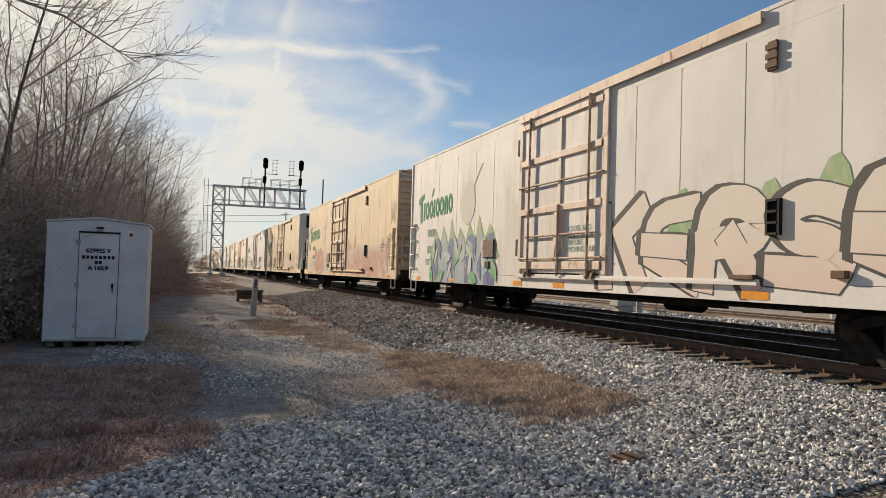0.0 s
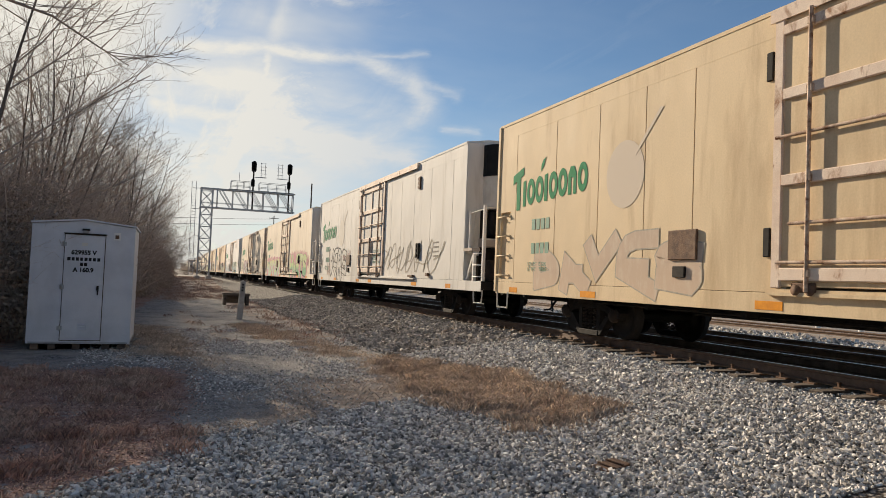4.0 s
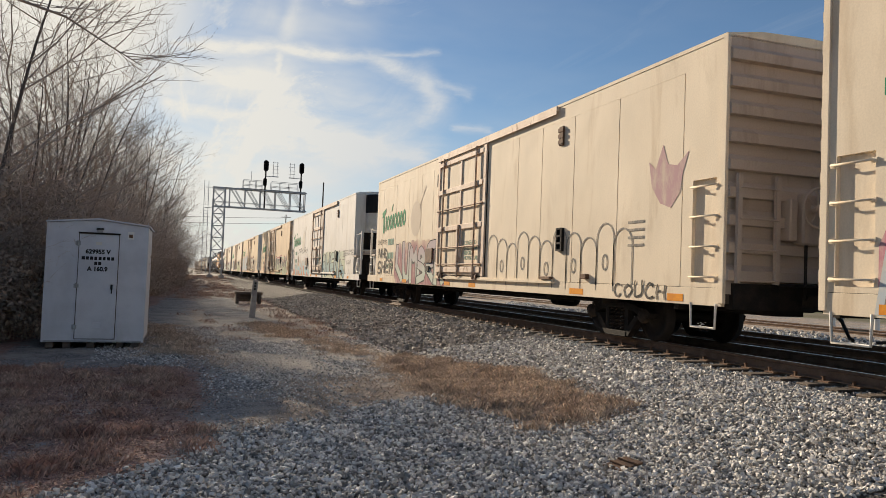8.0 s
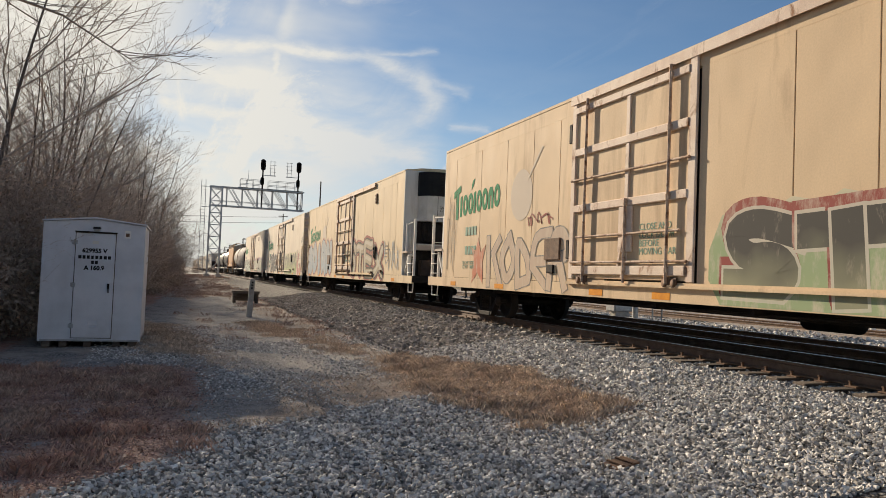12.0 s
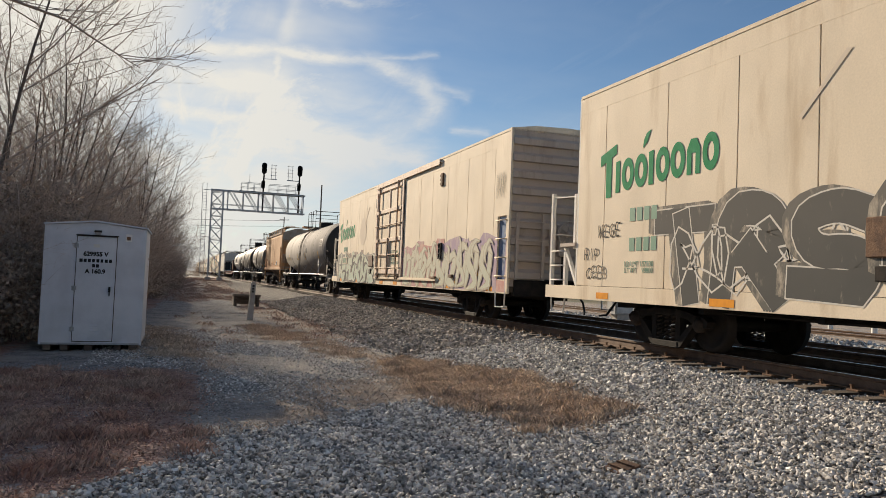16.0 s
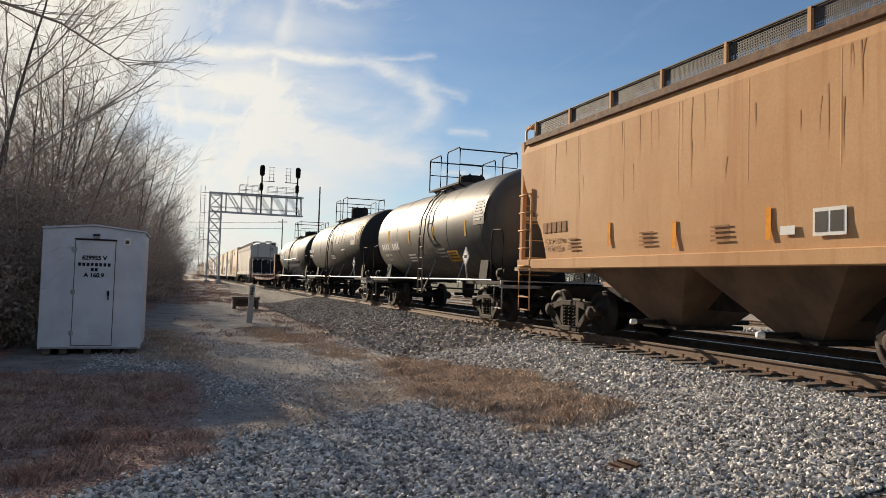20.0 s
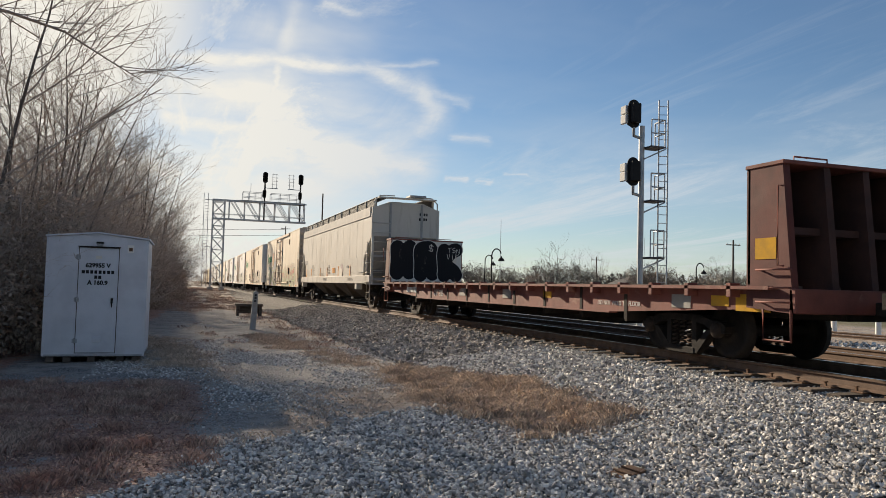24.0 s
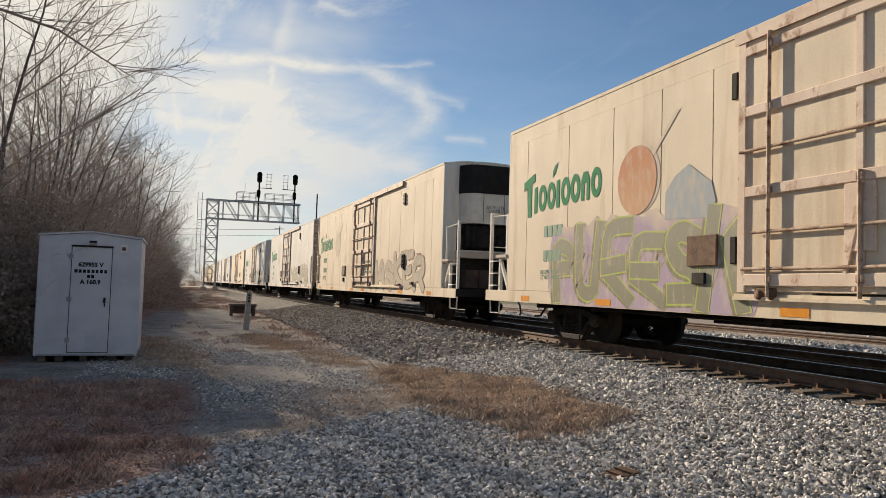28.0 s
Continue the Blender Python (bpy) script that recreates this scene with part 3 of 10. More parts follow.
def make_truck(car, y, mat, frame_x=1.0):
    """One two-axle truck under a car: side frames, springs, bolster, and wheelsets that turn."""
    truck = part("truck", Build().box(-0.95, 0.95, -0.19, 0.19, 0.42, 0.66, 0.02), mat, car, at=pose(0, y, 0))
    for s in (-1, 1):
        part("side_frame", side_frame(), mat, truck, at=pose(s * frame_x, 0, 0))
        for k in (-0.2, 0.0, 0.2):
            part("spring", SPRING_MESH, None, truck, at=pose(s * (frame_x + 0.03), k, 0))
        for k in (-0.915, 0.915):
            part("bearing_cap", CAP_MESH, None, truck, at=pose(s * frame_x, k, 0.457, 0, 0, 0 if s > 0 else 180))
    for k in (-0.915, 0.915):
        axle = part("wheelset", AXLE_MESH, None, car, at=pose(0, y + k, 0.457))
        SPINNING.append(axle)
        for s in (-1, 1):
            part("wheel", WHEEL_MESH, None, axle, at=pose(s * 0.775, 0, 0, 0, 0, 0 if s < 0 else 180))
    return truck


def grab_iron(b, x, y0, y1, z, out=0.09, r=0.013):
    b.tube([(x, y0, z), (x - out, y0 + 0.001, z), (x - out, y1, z), (x, y1 + 0.001, z)], r, 6)


def coupler(car, y, end):
    """Knuckle coupler with draft gear and air hose at one end; end is -1 or 1 along the track."""
    b = Build().box(-0.09, 0.09, min(y, y - end * 0.9), max(y, y - end * 0.9), 0.78, 0.98, 0.02)
    b.box(-0.17, 0.17, min(y, y + end * 0.22), max(y, y + end * 0.22), 0.72, 1.04, 0.05)
    part("coupler", b, STEEL, car)
    h = Build().tube([(0.35, y - end * 0.3, 0.78), (0.36, y - end * 0.05, 0.60), (0.3, y + end * 0.15, 0.36), (0.2, y + end * 0.3, 0.34)], 0.028, 6)
    part("air_hose", h, RUBBER, car)


SEAMS = [0.0, 1.0, 2.95, 4.66, 6.16, 7.46, 9.40]
BODY = 21.5


def make_reefer(unit_front):
    """A refrigerated boxcar. Its front end is at y = 0 of the body, rear end at BODY; the cooling unit sits at one end."""
    car = thing("refrigerator_car", "long cream refrigerator boxcar with faded graffiti on railway wheels", "train car", pose(0, 0, 0), "cars of the train")
    zb, zt, ze = 0.76, 4.62, 4.94
    core = Build().box(-HALF + 0.080, HALF - 0.080, 0.03, BODY - 0.03, 0.80, 4.90)
    part("body_core", core, SEAL, car, "dark seams between the side panels")
    roof = Build().prism([(-HALF - 0.01, ze - 0.06), (-HALF - 0.01, ze), (-0.9, ze + 0.10), (0, ze + 0.13), (0.9, ze + 0.10), (HALF + 0.01, ze), (HALF + 0.01, ze - 0.06)], "y", 0, BODY)
    for k in range(14):
        roof.box(-1.3, 1.3, 0.7 + k * 1.55, 0.76 + k * 1.55, ze + 0.06, ze + 0.135)
    part("roof", roof, CREAM, car)
    sides = []
    for x in (-HALF, HALF):
        s = -1 if x < 0 else 1
        for a, c in zip(SEAMS[:-1], SEAMS[1:]):
            for y0, y1 in ((a, c), (BODY - c, BODY - a)):
                lo, hi = min(x, x - s * 0.07), max(x, x - s * 0.07)
                if (y0 == 0.0 and not unit_front) or (y1 == BODY and unit_front):
                    # sheets round a recess for the ladder
                    ra, rb = (0.17, 0.73) if y0 == 0.0 else (BODY - 0.73, BODY - 0.17)
                    ya, yb = (y0, y1 - 0.009) if y0 == 0.0 else (y0 + 0.009, y1)
                    for p0, p1, q0, q1 in ((ya, ra, 1.04, 4.55), (rb, yb, 1.04, 4.55), (ra, rb, 2.74, 4.55), (ra, rb, 1.04, 1.12)):
                        part("side_panel", Build().box(lo, hi, p0, p1, q0, q1), CREAM, car)
                    part("ladder_recess", Build().box(min(x - s * 0.060, x - s * 0.09), max(x - s * 0.060, x - s * 0.09), ra - 0.02, rb + 0.02, 1.10, 2.76), CREAM, car)
                else:
                    part("side_panel", Build().box(lo, hi, y0 + 0.009, y1 - 0.009, 1.04, 4.55, 0.004), CREAM, car)
        top = Build().box(min(x - s * 0.001, x - s * 0.07), max(x - s * 0.001, x - s * 0.07), 0.0, BODY, 4.5505, ze - 0.06)
        part("top_band", top, CREAM, car)
        sill = Build().box(min(x + s * 0.004, x - s * 0.06), max(x + s * 0.004, x - s * 0.06), 0 if not unit_front else -1.35, BODY if unit_front else BODY + 1.35, zb, 1.034, 0.004)
        part("side_sill", sill, CREAM, car)
    # plain end with horizontal ribs
    end = 1 if unit_front else -1
    ye = BODY if unit_front else 0.0
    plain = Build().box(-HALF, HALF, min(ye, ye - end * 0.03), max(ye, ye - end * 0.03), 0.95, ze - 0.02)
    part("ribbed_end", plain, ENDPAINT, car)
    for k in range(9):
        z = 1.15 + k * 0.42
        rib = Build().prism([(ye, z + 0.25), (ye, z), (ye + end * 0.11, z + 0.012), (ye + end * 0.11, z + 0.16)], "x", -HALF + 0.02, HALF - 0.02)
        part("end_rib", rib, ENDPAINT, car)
    for x in (-HALF, HALF):
        part("corner_post", Build().box(x - 0.03, x + 0.03, ye - 0.06, ye + 0.06, 0.80, ze - 0.03, 0.01), CREAM, car)
    # hand brake: wheel on a gear case, with its chain rod
    wx, wz = -0.05, 2.32
    bw = Build().lathe([(end * -0.02, 0.31), (0, 0.335), (end * 0.02, 0.31), (0, 0.285), (end * -0.02, 0.31)], "y", 24, at=(wx, ye + end * 0.34, wz))
    for k in range(8):
        a = k * math.tau / 8 + 0.2
        bw.beam((wx, ye + end * 0.32, wz), (wx + 0.31 * math.cos(a), ye + end * 0.34, wz + 0.31 * math.sin(a)), 0.026)
    bw.lathe([(end * 0.10, 0.0), (end * 0.10, 0.08), (end * 0.38, 0.08), (end * 0.38, 0.0)], "y", 12, at=(wx, ye, wz))
    part("brake_wheel", bw, ENDPAINT, car, "round hand brake wheel in shade-darkened grimy tan")
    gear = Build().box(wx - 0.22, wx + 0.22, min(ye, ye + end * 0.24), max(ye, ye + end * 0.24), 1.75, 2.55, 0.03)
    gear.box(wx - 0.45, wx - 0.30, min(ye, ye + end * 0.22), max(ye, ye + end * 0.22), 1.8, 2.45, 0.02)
    part("brake_gear", gear, ENDPAINT, car, "hand brake gear case in shade-darkened grimy tan")
    part("end_plate", Build().box(0.62, 1.18, min(ye + end * 0.112, ye + end * 0.135), max(ye + end * 0.112, ye + end * 0.135), 1.55, 2.12, 0.006), STEEL, car, "square black plate")
    part("brake_rod", Build().tube([(wx - 0.1, ye + end * 0.18, 1.85), (wx - 0.1, ye + end * 0.18, 0.9)], 0.025, 6), STEEL, car)
    lad = Build()
    for x0, x1 in ((-1.40, -0.68),):
        for x in (x0, x1):
            lad.box(x - 0.04, x + 0.04, min(ye + end * 0.11, ye + end * 0.17), max(ye + end * 0.11, ye + end * 0.17), 1.12, 2.78)
        for k in range(4):
            lad.tube([(x0, ye + end * 0.17, 1.16 + k * 0.47), (x1, ye + end * 0.17, 1.16 + k * 0.47)], 0.017, 6)
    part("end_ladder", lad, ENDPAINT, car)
    part("end_shade_sill", Build().box(-1.4, 1.4, min(ye - end * 0.1, ye + end * 0.06), max(ye - end * 0.1, ye + end * 0.06), 0.72, 1.12), STEEL, car)
    wk = Build().box(-0.6, 0.6, min(ye + end * 0.02, ye + end * 0.42), max(ye + end * 0.02, ye + end * 0.42), 1.10, 1.14)
    part("end_step", wk, STEEL, car)
    for x in (-HALF, HALF):
        s = -1 if x < 0 else 1
        y0, y1 = (ye - end * 0.12, ye - end * 0.72)
        y0, y1 = min(y0, y1), max(y0, y1)
        b = Build()
        for k in range(4):
            z = 1.20 + k * 0.475
            b.tube([(x, y0, z), (x + s * 0.05, y0, z), (x + s * 0.05, y1, z), (x, y1, z)], 0.016, 6)
            b.box(x - 0.02, x + 0.02, y0 - 0.04, y0 + 0.04, z - 0.03, z + 0.03)
            b.box(x - 0.02, x + 0.02, y1 - 0.04, y1 + 0.04, z - 0.03, z + 0.03)
            part("ladder_rung", b, CREAM, car)
            b = Build()
        st = Build().tube([(x, y0, 0.80), (x, y0 + 0.02, 0.42), (x, y1 - 0.02, 0.42), (x, y1, 0.80)], 0.022, 6)
        part("stirrup_step", st, WHITE, car)
    # cooling end
    end, ye = -end, (0.0 if unit_front else BODY)
    make_unit_end(car, ye, end)
    # doors, rails, hatches on both sides
    make_plug_door(car, -1)
    make_plug_door(car, 1)
    for x in (-HALF, HALF):
        s = -1 if x < 0 else 1
        v = Build().box(min(x, x + s * 0.045), max(x, x + s * 0.045), 5.12, 5.30, 4.0, 4.42, 0.01)
        for k in range(3):
            v.box(min(x + s * 0.04, x + s * 0.058), max(x + s * 0.04, x + s * 0.058), 5.10, 5.32, 4.04 + k * 0.13, 4.12 + k * 0.13)
        part("vent_box", v, RUST, car, "small rusty vent box")
        h = Build().box(min(x, x + s * 0.012), max(x, x + s * 0.012), 5.0, 5.26, 1.70, 2.20)
        for y in (5.0, 5.22):
            h.box(min(x, x + s * 0.07), max(x, x + s * 0.07), y, y + 0.04, 1.70, 2.20)
        for k in range(4):
            h.box(min(x, x + s * 0.075), max(x, x + s * 0.075), 5.04, 5.22, 1.70 + k * 0.155, 1.735 + k * 0.155)
        part("gauge_box", h, STEEL, car, "dark open gauge box")
        h2 = Build().box(min(x, x + s * 0.05), max(x, x + s * 0.05), BODY - 7.62, BODY - 6.92, 1.50, 1.98, 0.012)
        part("document_box", h2, RUST, car, "brown metal document box")
        part("small_box", Build().box(min(x, x + s * 0.05), max(x, x + s * 0.05), BODY - 7.35, BODY - 7.05, 1.22, 1.40, 0.01), STEEL, car)
        part("side_latch", Build().box(min(x, x + s * 0.10), max(x, x + s * 0.10), 5.45, 5.95, 1.08, 1.15, 0.01), RUST, car)
        part("side_latch", Build().box(min(x, x + s * 0.09), max(x, x + s * 0.09), 3.9, 4.12, 1.12, 1.22, 0.01), RUST, car)
        for y, ww in ((1.12, 0.42), (4.4, 0.55), (BODY - 1.02, 0.42), (BODY - 4.4, 0.55), (10.3, 0.5), (12.4, 0.5)):
            r = Build().box(min(x + s * 0.004, x + s * 0.010), max(x + s * 0.004, x + s * 0.010), y - ww / 2, y + ww / 2, 0.80, 0.92)
            part("reflector", r, ORANGE, car, "orange reflector strip")
    under = Build().box(-0.3, 0.3, 0.3, BODY - 0.3, 0.62, 0.82)
    for k in range(9):
        under.box(-1.45, 1.45, 1.2 + k * 2.35, 1.32 + k * 2.35, 0.66, 0.80)
    part("underframe", under, STEEL, car)
    pipe = Build().tube([(-1.2, 4.0, 0.70), (-1.2, 9.0, 0.66), (-1.2, BODY - 4.0, 0.70)], 0.022, 6)
    pipe.tube([(-0.7, 6.0, 0.62), (-0.7, 15.0, 0.62)], 0.03, 6)
    pipe.lathe([(8.2, 0.0), (8.2, 0.19), (9.2, 0.19), (9.2, 0.0)], "y", 14, at=(0.5, 0, 0.60))
    part("brake_pipe", pipe, STEEL, car)
    for y in ((2.35, BODY - 3.65) if unit_front else (3.65, BODY - 2.35)):
        make_truck(car, y, STEEL)
    coupler(car, -0.45 - (1.25 if unit_front else 0), -1)
    coupler(car, BODY + 0.45 + (0 if unit_front else 1.25), 1)
    return car


def make_unit_end(car, ye, e):
    """Cooling unit, smooth end wall, platform, guard rails and steps beyond the body's end ye; e points outwards along the track."""
    def bx(b, x0, x1, a0, a1, z0, z1, c=0.0):
        p, q = ye + e * a0, ye + e * a1
        return b.box(x0, x1, min(p, q), max(p, q), z0, z1, c)

    wall = bx(Build(), -HALF, HALF, -0.03, 0.06, 1.75, 4.92, 0.02)
    bx(wall, -HALF, -HALF + 0.35, 0.0, 0.05, 1.0, 1.8)
    bx(wall, HALF - 0.35, HALF, 0.0, 0.05, 1.0, 1.8)
    part("smooth_end", wall, PALE, car, "smooth white end wall")
    n = 14

    def drum(z0, z1, wide, deep, flat):
        pts = []
        for k in range(n + 1):
            a = math.pi * k / n
            pts.append((-wide * math.cos(a), ye + e * (0.06 + deep * min(1.0, flat * math.sin(a)))))
        return Build().prism(pts, "z", z0, z1)

    unit = part("cooling_unit", drum(3.05, 3.98, 1.06, 0.52, 1.35), UNITWHITE, car, "white lower cover of the cooling unit")
    part("unit_hood", drum(3.98, 4.86, 1.08, 0.55, 1.35), UNITBLACK, car, "black rounded hood of the cooling unit")
    gr = Build()
    for k in range(13):
        bx(gr, -0.40, 0.62, 0.595, 0.625, 4.06 + k * 0.056, 4.085 + k * 0.056)
    bx(gr, 0.06, 0.09, 0.60, 0.63, 4.04, 4.80)
    part("grille", gr, STEEL, car, "dark louvred grille")
    for x in (-0.45, 0.25):
        part("cover_seam", bx(Build(), x - 0.008, x + 0.008, 0.572, 0.586, 3.06, 3.97), SEAL, car)
    low = bx(Build(), -0.95, 0.95, 0.05, 0.42, 1.05, 1.62, 0.02)
    housing = part("machine_box", low, MACHINE, car, "rusty lower machine housing")
    for k in range(5):
        part("housing_rib", bx(Build(), -0.95 + k * 0.47, -0.90 + k * 0.47, 0.42, 0.46, 1.05, 1.62), MACHINE, housing)
    mid = bx(Build(), -1.15, 1.15, 0.06, 0.50, 1.98, 2.22, 0.01)
    part("shelf_beam", mid, ENDPAINT, car)
    # flat dark sheet laid on the wall in place of a deep recess
    part("machine_recess", bx(Build(), -1.12, 1.12, 0.055, 0.075, 1.03, 3.06), STEEL, car, "dark sheet behind the machinery")
    coil = bx(Build(), -0.9, 0.9, 0.08, 0.40, 2.3, 3.0, 0.05)
    coil.tube([(-0.7, ye + e * 0.45, 2.3), (-0.7, ye + e * 0.48, 2.9)], 0.05, 8)
    bx(coil, 0.1, 0.7, 0.3, 0.52, 2.35, 2.7, 0.03)
    part("compressor", coil, STEEL, car, "black compressor under the unit")
    deck = bx(Build(), -1.5, 1.5, 0.06, 1.35, 0.98, 1.03)
    bx(deck, -1.3, 1.3, 0.1, 1.25, 0.80, 0.98)
    part("platform", deck, STEEL, car)
    face = bx(Build(), -HALF, HALF, 1.30, 1.36, 0.80, 1.03)
    part("end_beam", face, STEEL, car)
    for x in (-1.48, 1.48):
        post = bx(Build(), x - 0.04, x + 0.04, 1.20, 1.30, 1.03, 3.05, 0.012)
        part("guard_post", post, WHITE, car, "tall white guard post")
        post = bx(Build(), x - 0.035, x + 0.035, 0.20, 0.29, 1.80, 2.95, 0.012)
        part("guard_post", post, WHITE, car, "tall white guard post")
        shelf = bx(Build(), x - 0.12, x + 0.12, 0.06, 0.7, 1.85, 1.92)
        part("corner_shelf", shelf, ENDPAINT, car)
        brace = Build().beam((x, ye + e * 0.12, 1.06), (x, ye + e * 0.62, 1.8), 0.07)
        part("brace", brace, WHITE, car)
        br = Build()
        for k in range(3):
            z = 1.15 + k * 0.31
            br.tube([(x, ye + e * 0.62, z), (x * 1.03, ye + e * 0.62, z), (x * 1.03, ye + e * 1.2, z), (x, ye + e * 1.2, z)], 0.016, 6)
        bx(br, x - 0.04, x + 0.04, 0.58, 0.66, 1.03, 1.83)
        part("platform_ladder", br, WHITE, car)
        st = Build().tube([(x, ye + e * 0.62, 0.85), (x, ye + e * 0.68, 0.45), (x, ye + e * 1.20, 0.45), (x, ye + e * 1.26, 0.85)], 0.022, 6)
        part("stirrup_step", st, WHITE, car)
    rails = Build()
    for z in (2.15, 3.0):
        rails.tube([(-1.46, ye + e * 1.23, z), (1.46, ye + e * 1.23, z)], 0.016, 6)
    for x in (-1.48, 1.48):
        rails.tube([(x, ye + e * 0.24, 2.9), (x, ye + e * 1.2, 2.95)], 0.016, 6)
        rails.tube([(x * 0.86, ye + e * 0.1, 2.1), (x * 0.86, ye + e * 0.1, 3.1)], 0.014, 6)
    part("guard_rail", rails, PALE, car)


def make_plug_door(car, s):
    """The sliding plug door on one side: sheet, bars, locking rods, hangers, upper and lower tracks."""
    x = s * HALF
    y0, y1, z0, z1 = 9.44, 13.40, 1.12, 4.74
    if s > 0:
        y0, y1 = BODY - 13.40, BODY - 9.44

    def bx(b, a0, a1, ya, yb, za, zb, c=0.0):
        p, q = x + s * a0 * 0.5, x + s * a1 * 0.5
        return b.box(min(p, q), max(p, q), ya, yb, za, zb, c)

    door = part("plug_door", bx(Build(), 0.0, 0.05, y0 + 0.02, y1 - 0.02, z0, z1, 0.01), CREAM, car, "ribbed sliding plug door")
    for ya, yb in ((y0 - 0.02, y0 + 0.17), (y1 - 0.13, y1 + 0.03)):
        part("door_post", bx(Build(), 0.02, 0.12, ya, yb, z0 - 0.02, z1 + 0.02, 0.012), DOORPAINT, door)
    for z, h, d in ((4.50, 0.14, 0.15), (3.62, 0.15, 0.15), (2.46, 0.15, 0.15), (1.20, 0.17, 0.16)):
        part("door_bar", bx(Build(), 0.05, d, y0 + 0.17, y1 - 0.13, z, z + h, 0.012), DOORPAINT, door)
    part("centre_bar", bx(Build(), 0.05, 0.12, 11.30, 11.42, 1.4, 4.5, 0.01) if s < 0 else bx(Build(), 0.05, 0.12, 10.06, 10.18, 1.4, 4.5, 0.01), DOORPAINT, door)
    for y in (y0 + 0.62, (y0 + y1) / 2 - 0.10, y1 - 0.62):
        top = z1 if y != (y0 + y1) / 2 - 0.10 else 2.6
        rod = Build().tube([(x + s * 0.100, y, z0 - 0.06), (x + s * 0.100, y, top)], 0.028, 8)
        for z in (1.30, 2.52, 3.68, 4.56):
            if z < top:
                bx(rod, 0.14, 0.24, y - 0.05, y + 0.05, z - 0.05, z + 0.05, 0.01)
        part("locking_rod", rod, RODPAINT, door)
    rods = Build()
    for z, ya, yb in ((3.12, y0 + 0.1, y1 - 0.05), (1.95, y0 + 0.3, y1 - 0.3), (1.44, y0 + 0.1, y1 - 0.1)):
        rods.tube([(x + s * 0.085, ya, z), (x + s * 0.085, yb, z)], 0.024, 8)
    part("cross_rod", rods, RODPAINT, door)
    lock = bx(Build(), 0.05, 0.14, (y0 + y1) / 2 - 0.28, (y0 + y1) / 2 + 0.16, 1.62, 2.46, 0.015)
    lock.beam((x + s * 0.0550, (y0 + y1) / 2 - 0.1, 2.3), (x + s * 0.0550, (y0 + y1) / 2 + 0.14, 1.35), 0.05)
    lock.beam((x + s * 0.0550, (y0 + y1) / 2 - 0.16, 1.9), (x + s * 0.0550, (y0 + y1) / 2 + 0.02, 1.15), 0.04)
    part("lock_gear", lock, DOORPAINT, door, "door lock gear with lever")
    a, b = (5.4, 13.5) if s < 0 else (BODY - 13.5, BODY - 5.4)
    up = bx(Build(), 0.0, 0.14, a, b, 4.80, 4.90)
    bx(up, 0.11, 0.15, a, b, 4.72, 4.90)
    part("upper_track", up, DOORPAINT, car)
    lo = bx(Build(), 0.0, 0.15, a, b, 1.00, 1.05)
    bx(lo, 0.05, 0.09, a, b, 1.05, 1.09)
    part("lower_track", lo, CREAM, car)
    for y in (y0 + 0.55, y1 - 0.55):
        w = bx(Build(), 0.10, 0.16, y - 0.20, y + 0.20, 1.05, 1.18, 0.02)
        for k in (-0.12, 0.12):
            w.lathe([(x + s * 0.055, 0.0), (x + s * 0.055, 0.07), (x + s * 0.095, 0.07), (x + s * 0.095, 0.0)], "x", 10, at=(0, y + k, 1.08))
        part("roller", w, RUST, door)
    for y, z in ((y1 + 0.14, 4.15), (y1 + 0.14, 1.72)):
        part("door_stop", bx(Build(), 0.0, 0.08, y - 0.06, y + 0.06, z - 0.2, z + 0.2, 0.01), STEEL, car)


def place_car(car, s):
    """Sets a car on the rails with its front at s metres along the train."""
    car.matrix_basis = pose(TRACK_X, s, RAIL_TOP)
    return car


TRAIN = []


def repaint(car, mat):
    """Gives the cream parts of one car another shade of paint."""
    for o in car.children_recursive:
        if o.data and o.material_slots and o.material_slots[0].material == CREAM:
            o.material_slots[0].link = "OBJECT"
            o.material_slots[0].material = mat


UNIT_FRONT, UNIT_REAR = make_reefer(True), make_reefer(False)
# with the cooling unit in front, the doors and what goes with them sit further forward
for o in UNIT_FRONT.children:
    if o.name.split(".")[0] in ("plug_door", "vent_box", "gauge_box", "side_latch", "upper_track", "lower_track", "door_stop"):
        o.matrix_basis = Matrix.Translation((0, -1.1, 0)) @ o.matrix_basis
# front end along the train, cooling unit in front, paint
REEFERS = [(4.2, True, WHITE), (27.6, False, TAN), (53.6, True, TAN), (77.4, True, PALE), (101.75, True, CREAM), (125.15, False, CREAM), (151.1, True, WHITE), (174.2, False, PEACH),
           (200.25, True, TAN), (223.85, False, CREAM), (248.8, False, CREAM), (400.85, False, CREAM), (427.3, True, CREAM), (450.6, False, WHITE), (476.6, True, WHITE), (499.9, False, CREAM),
           (525.9, True, PALE), (549.2, False, WHITE), (575.2, True, CREAM), (598.5, False, TAN), (624.5, True, CREAM), (647.8, False, WHITE)]
CARS = {}
used = set()
for s, front, mat in REEFERS:
    base = UNIT_FRONT if front else UNIT_REAR
    if base in used:
        car = copy_thing(base, base.matrix_basis.copy())
        SPINNING += [o for o in car.children if o.name.startswith("wheelset")]
        for o in car.children_recursive:
            for slot in o.material_slots:
                slot.link = "DATA"
    else:
        car = base
        used.add(base)
    place_car(car, s)
    CARS[s] = car
    TRAIN.append((car, s))
for s, front, mat in REEFERS:
    if mat is not CREAM:
        repaint(CARS[s], mat)


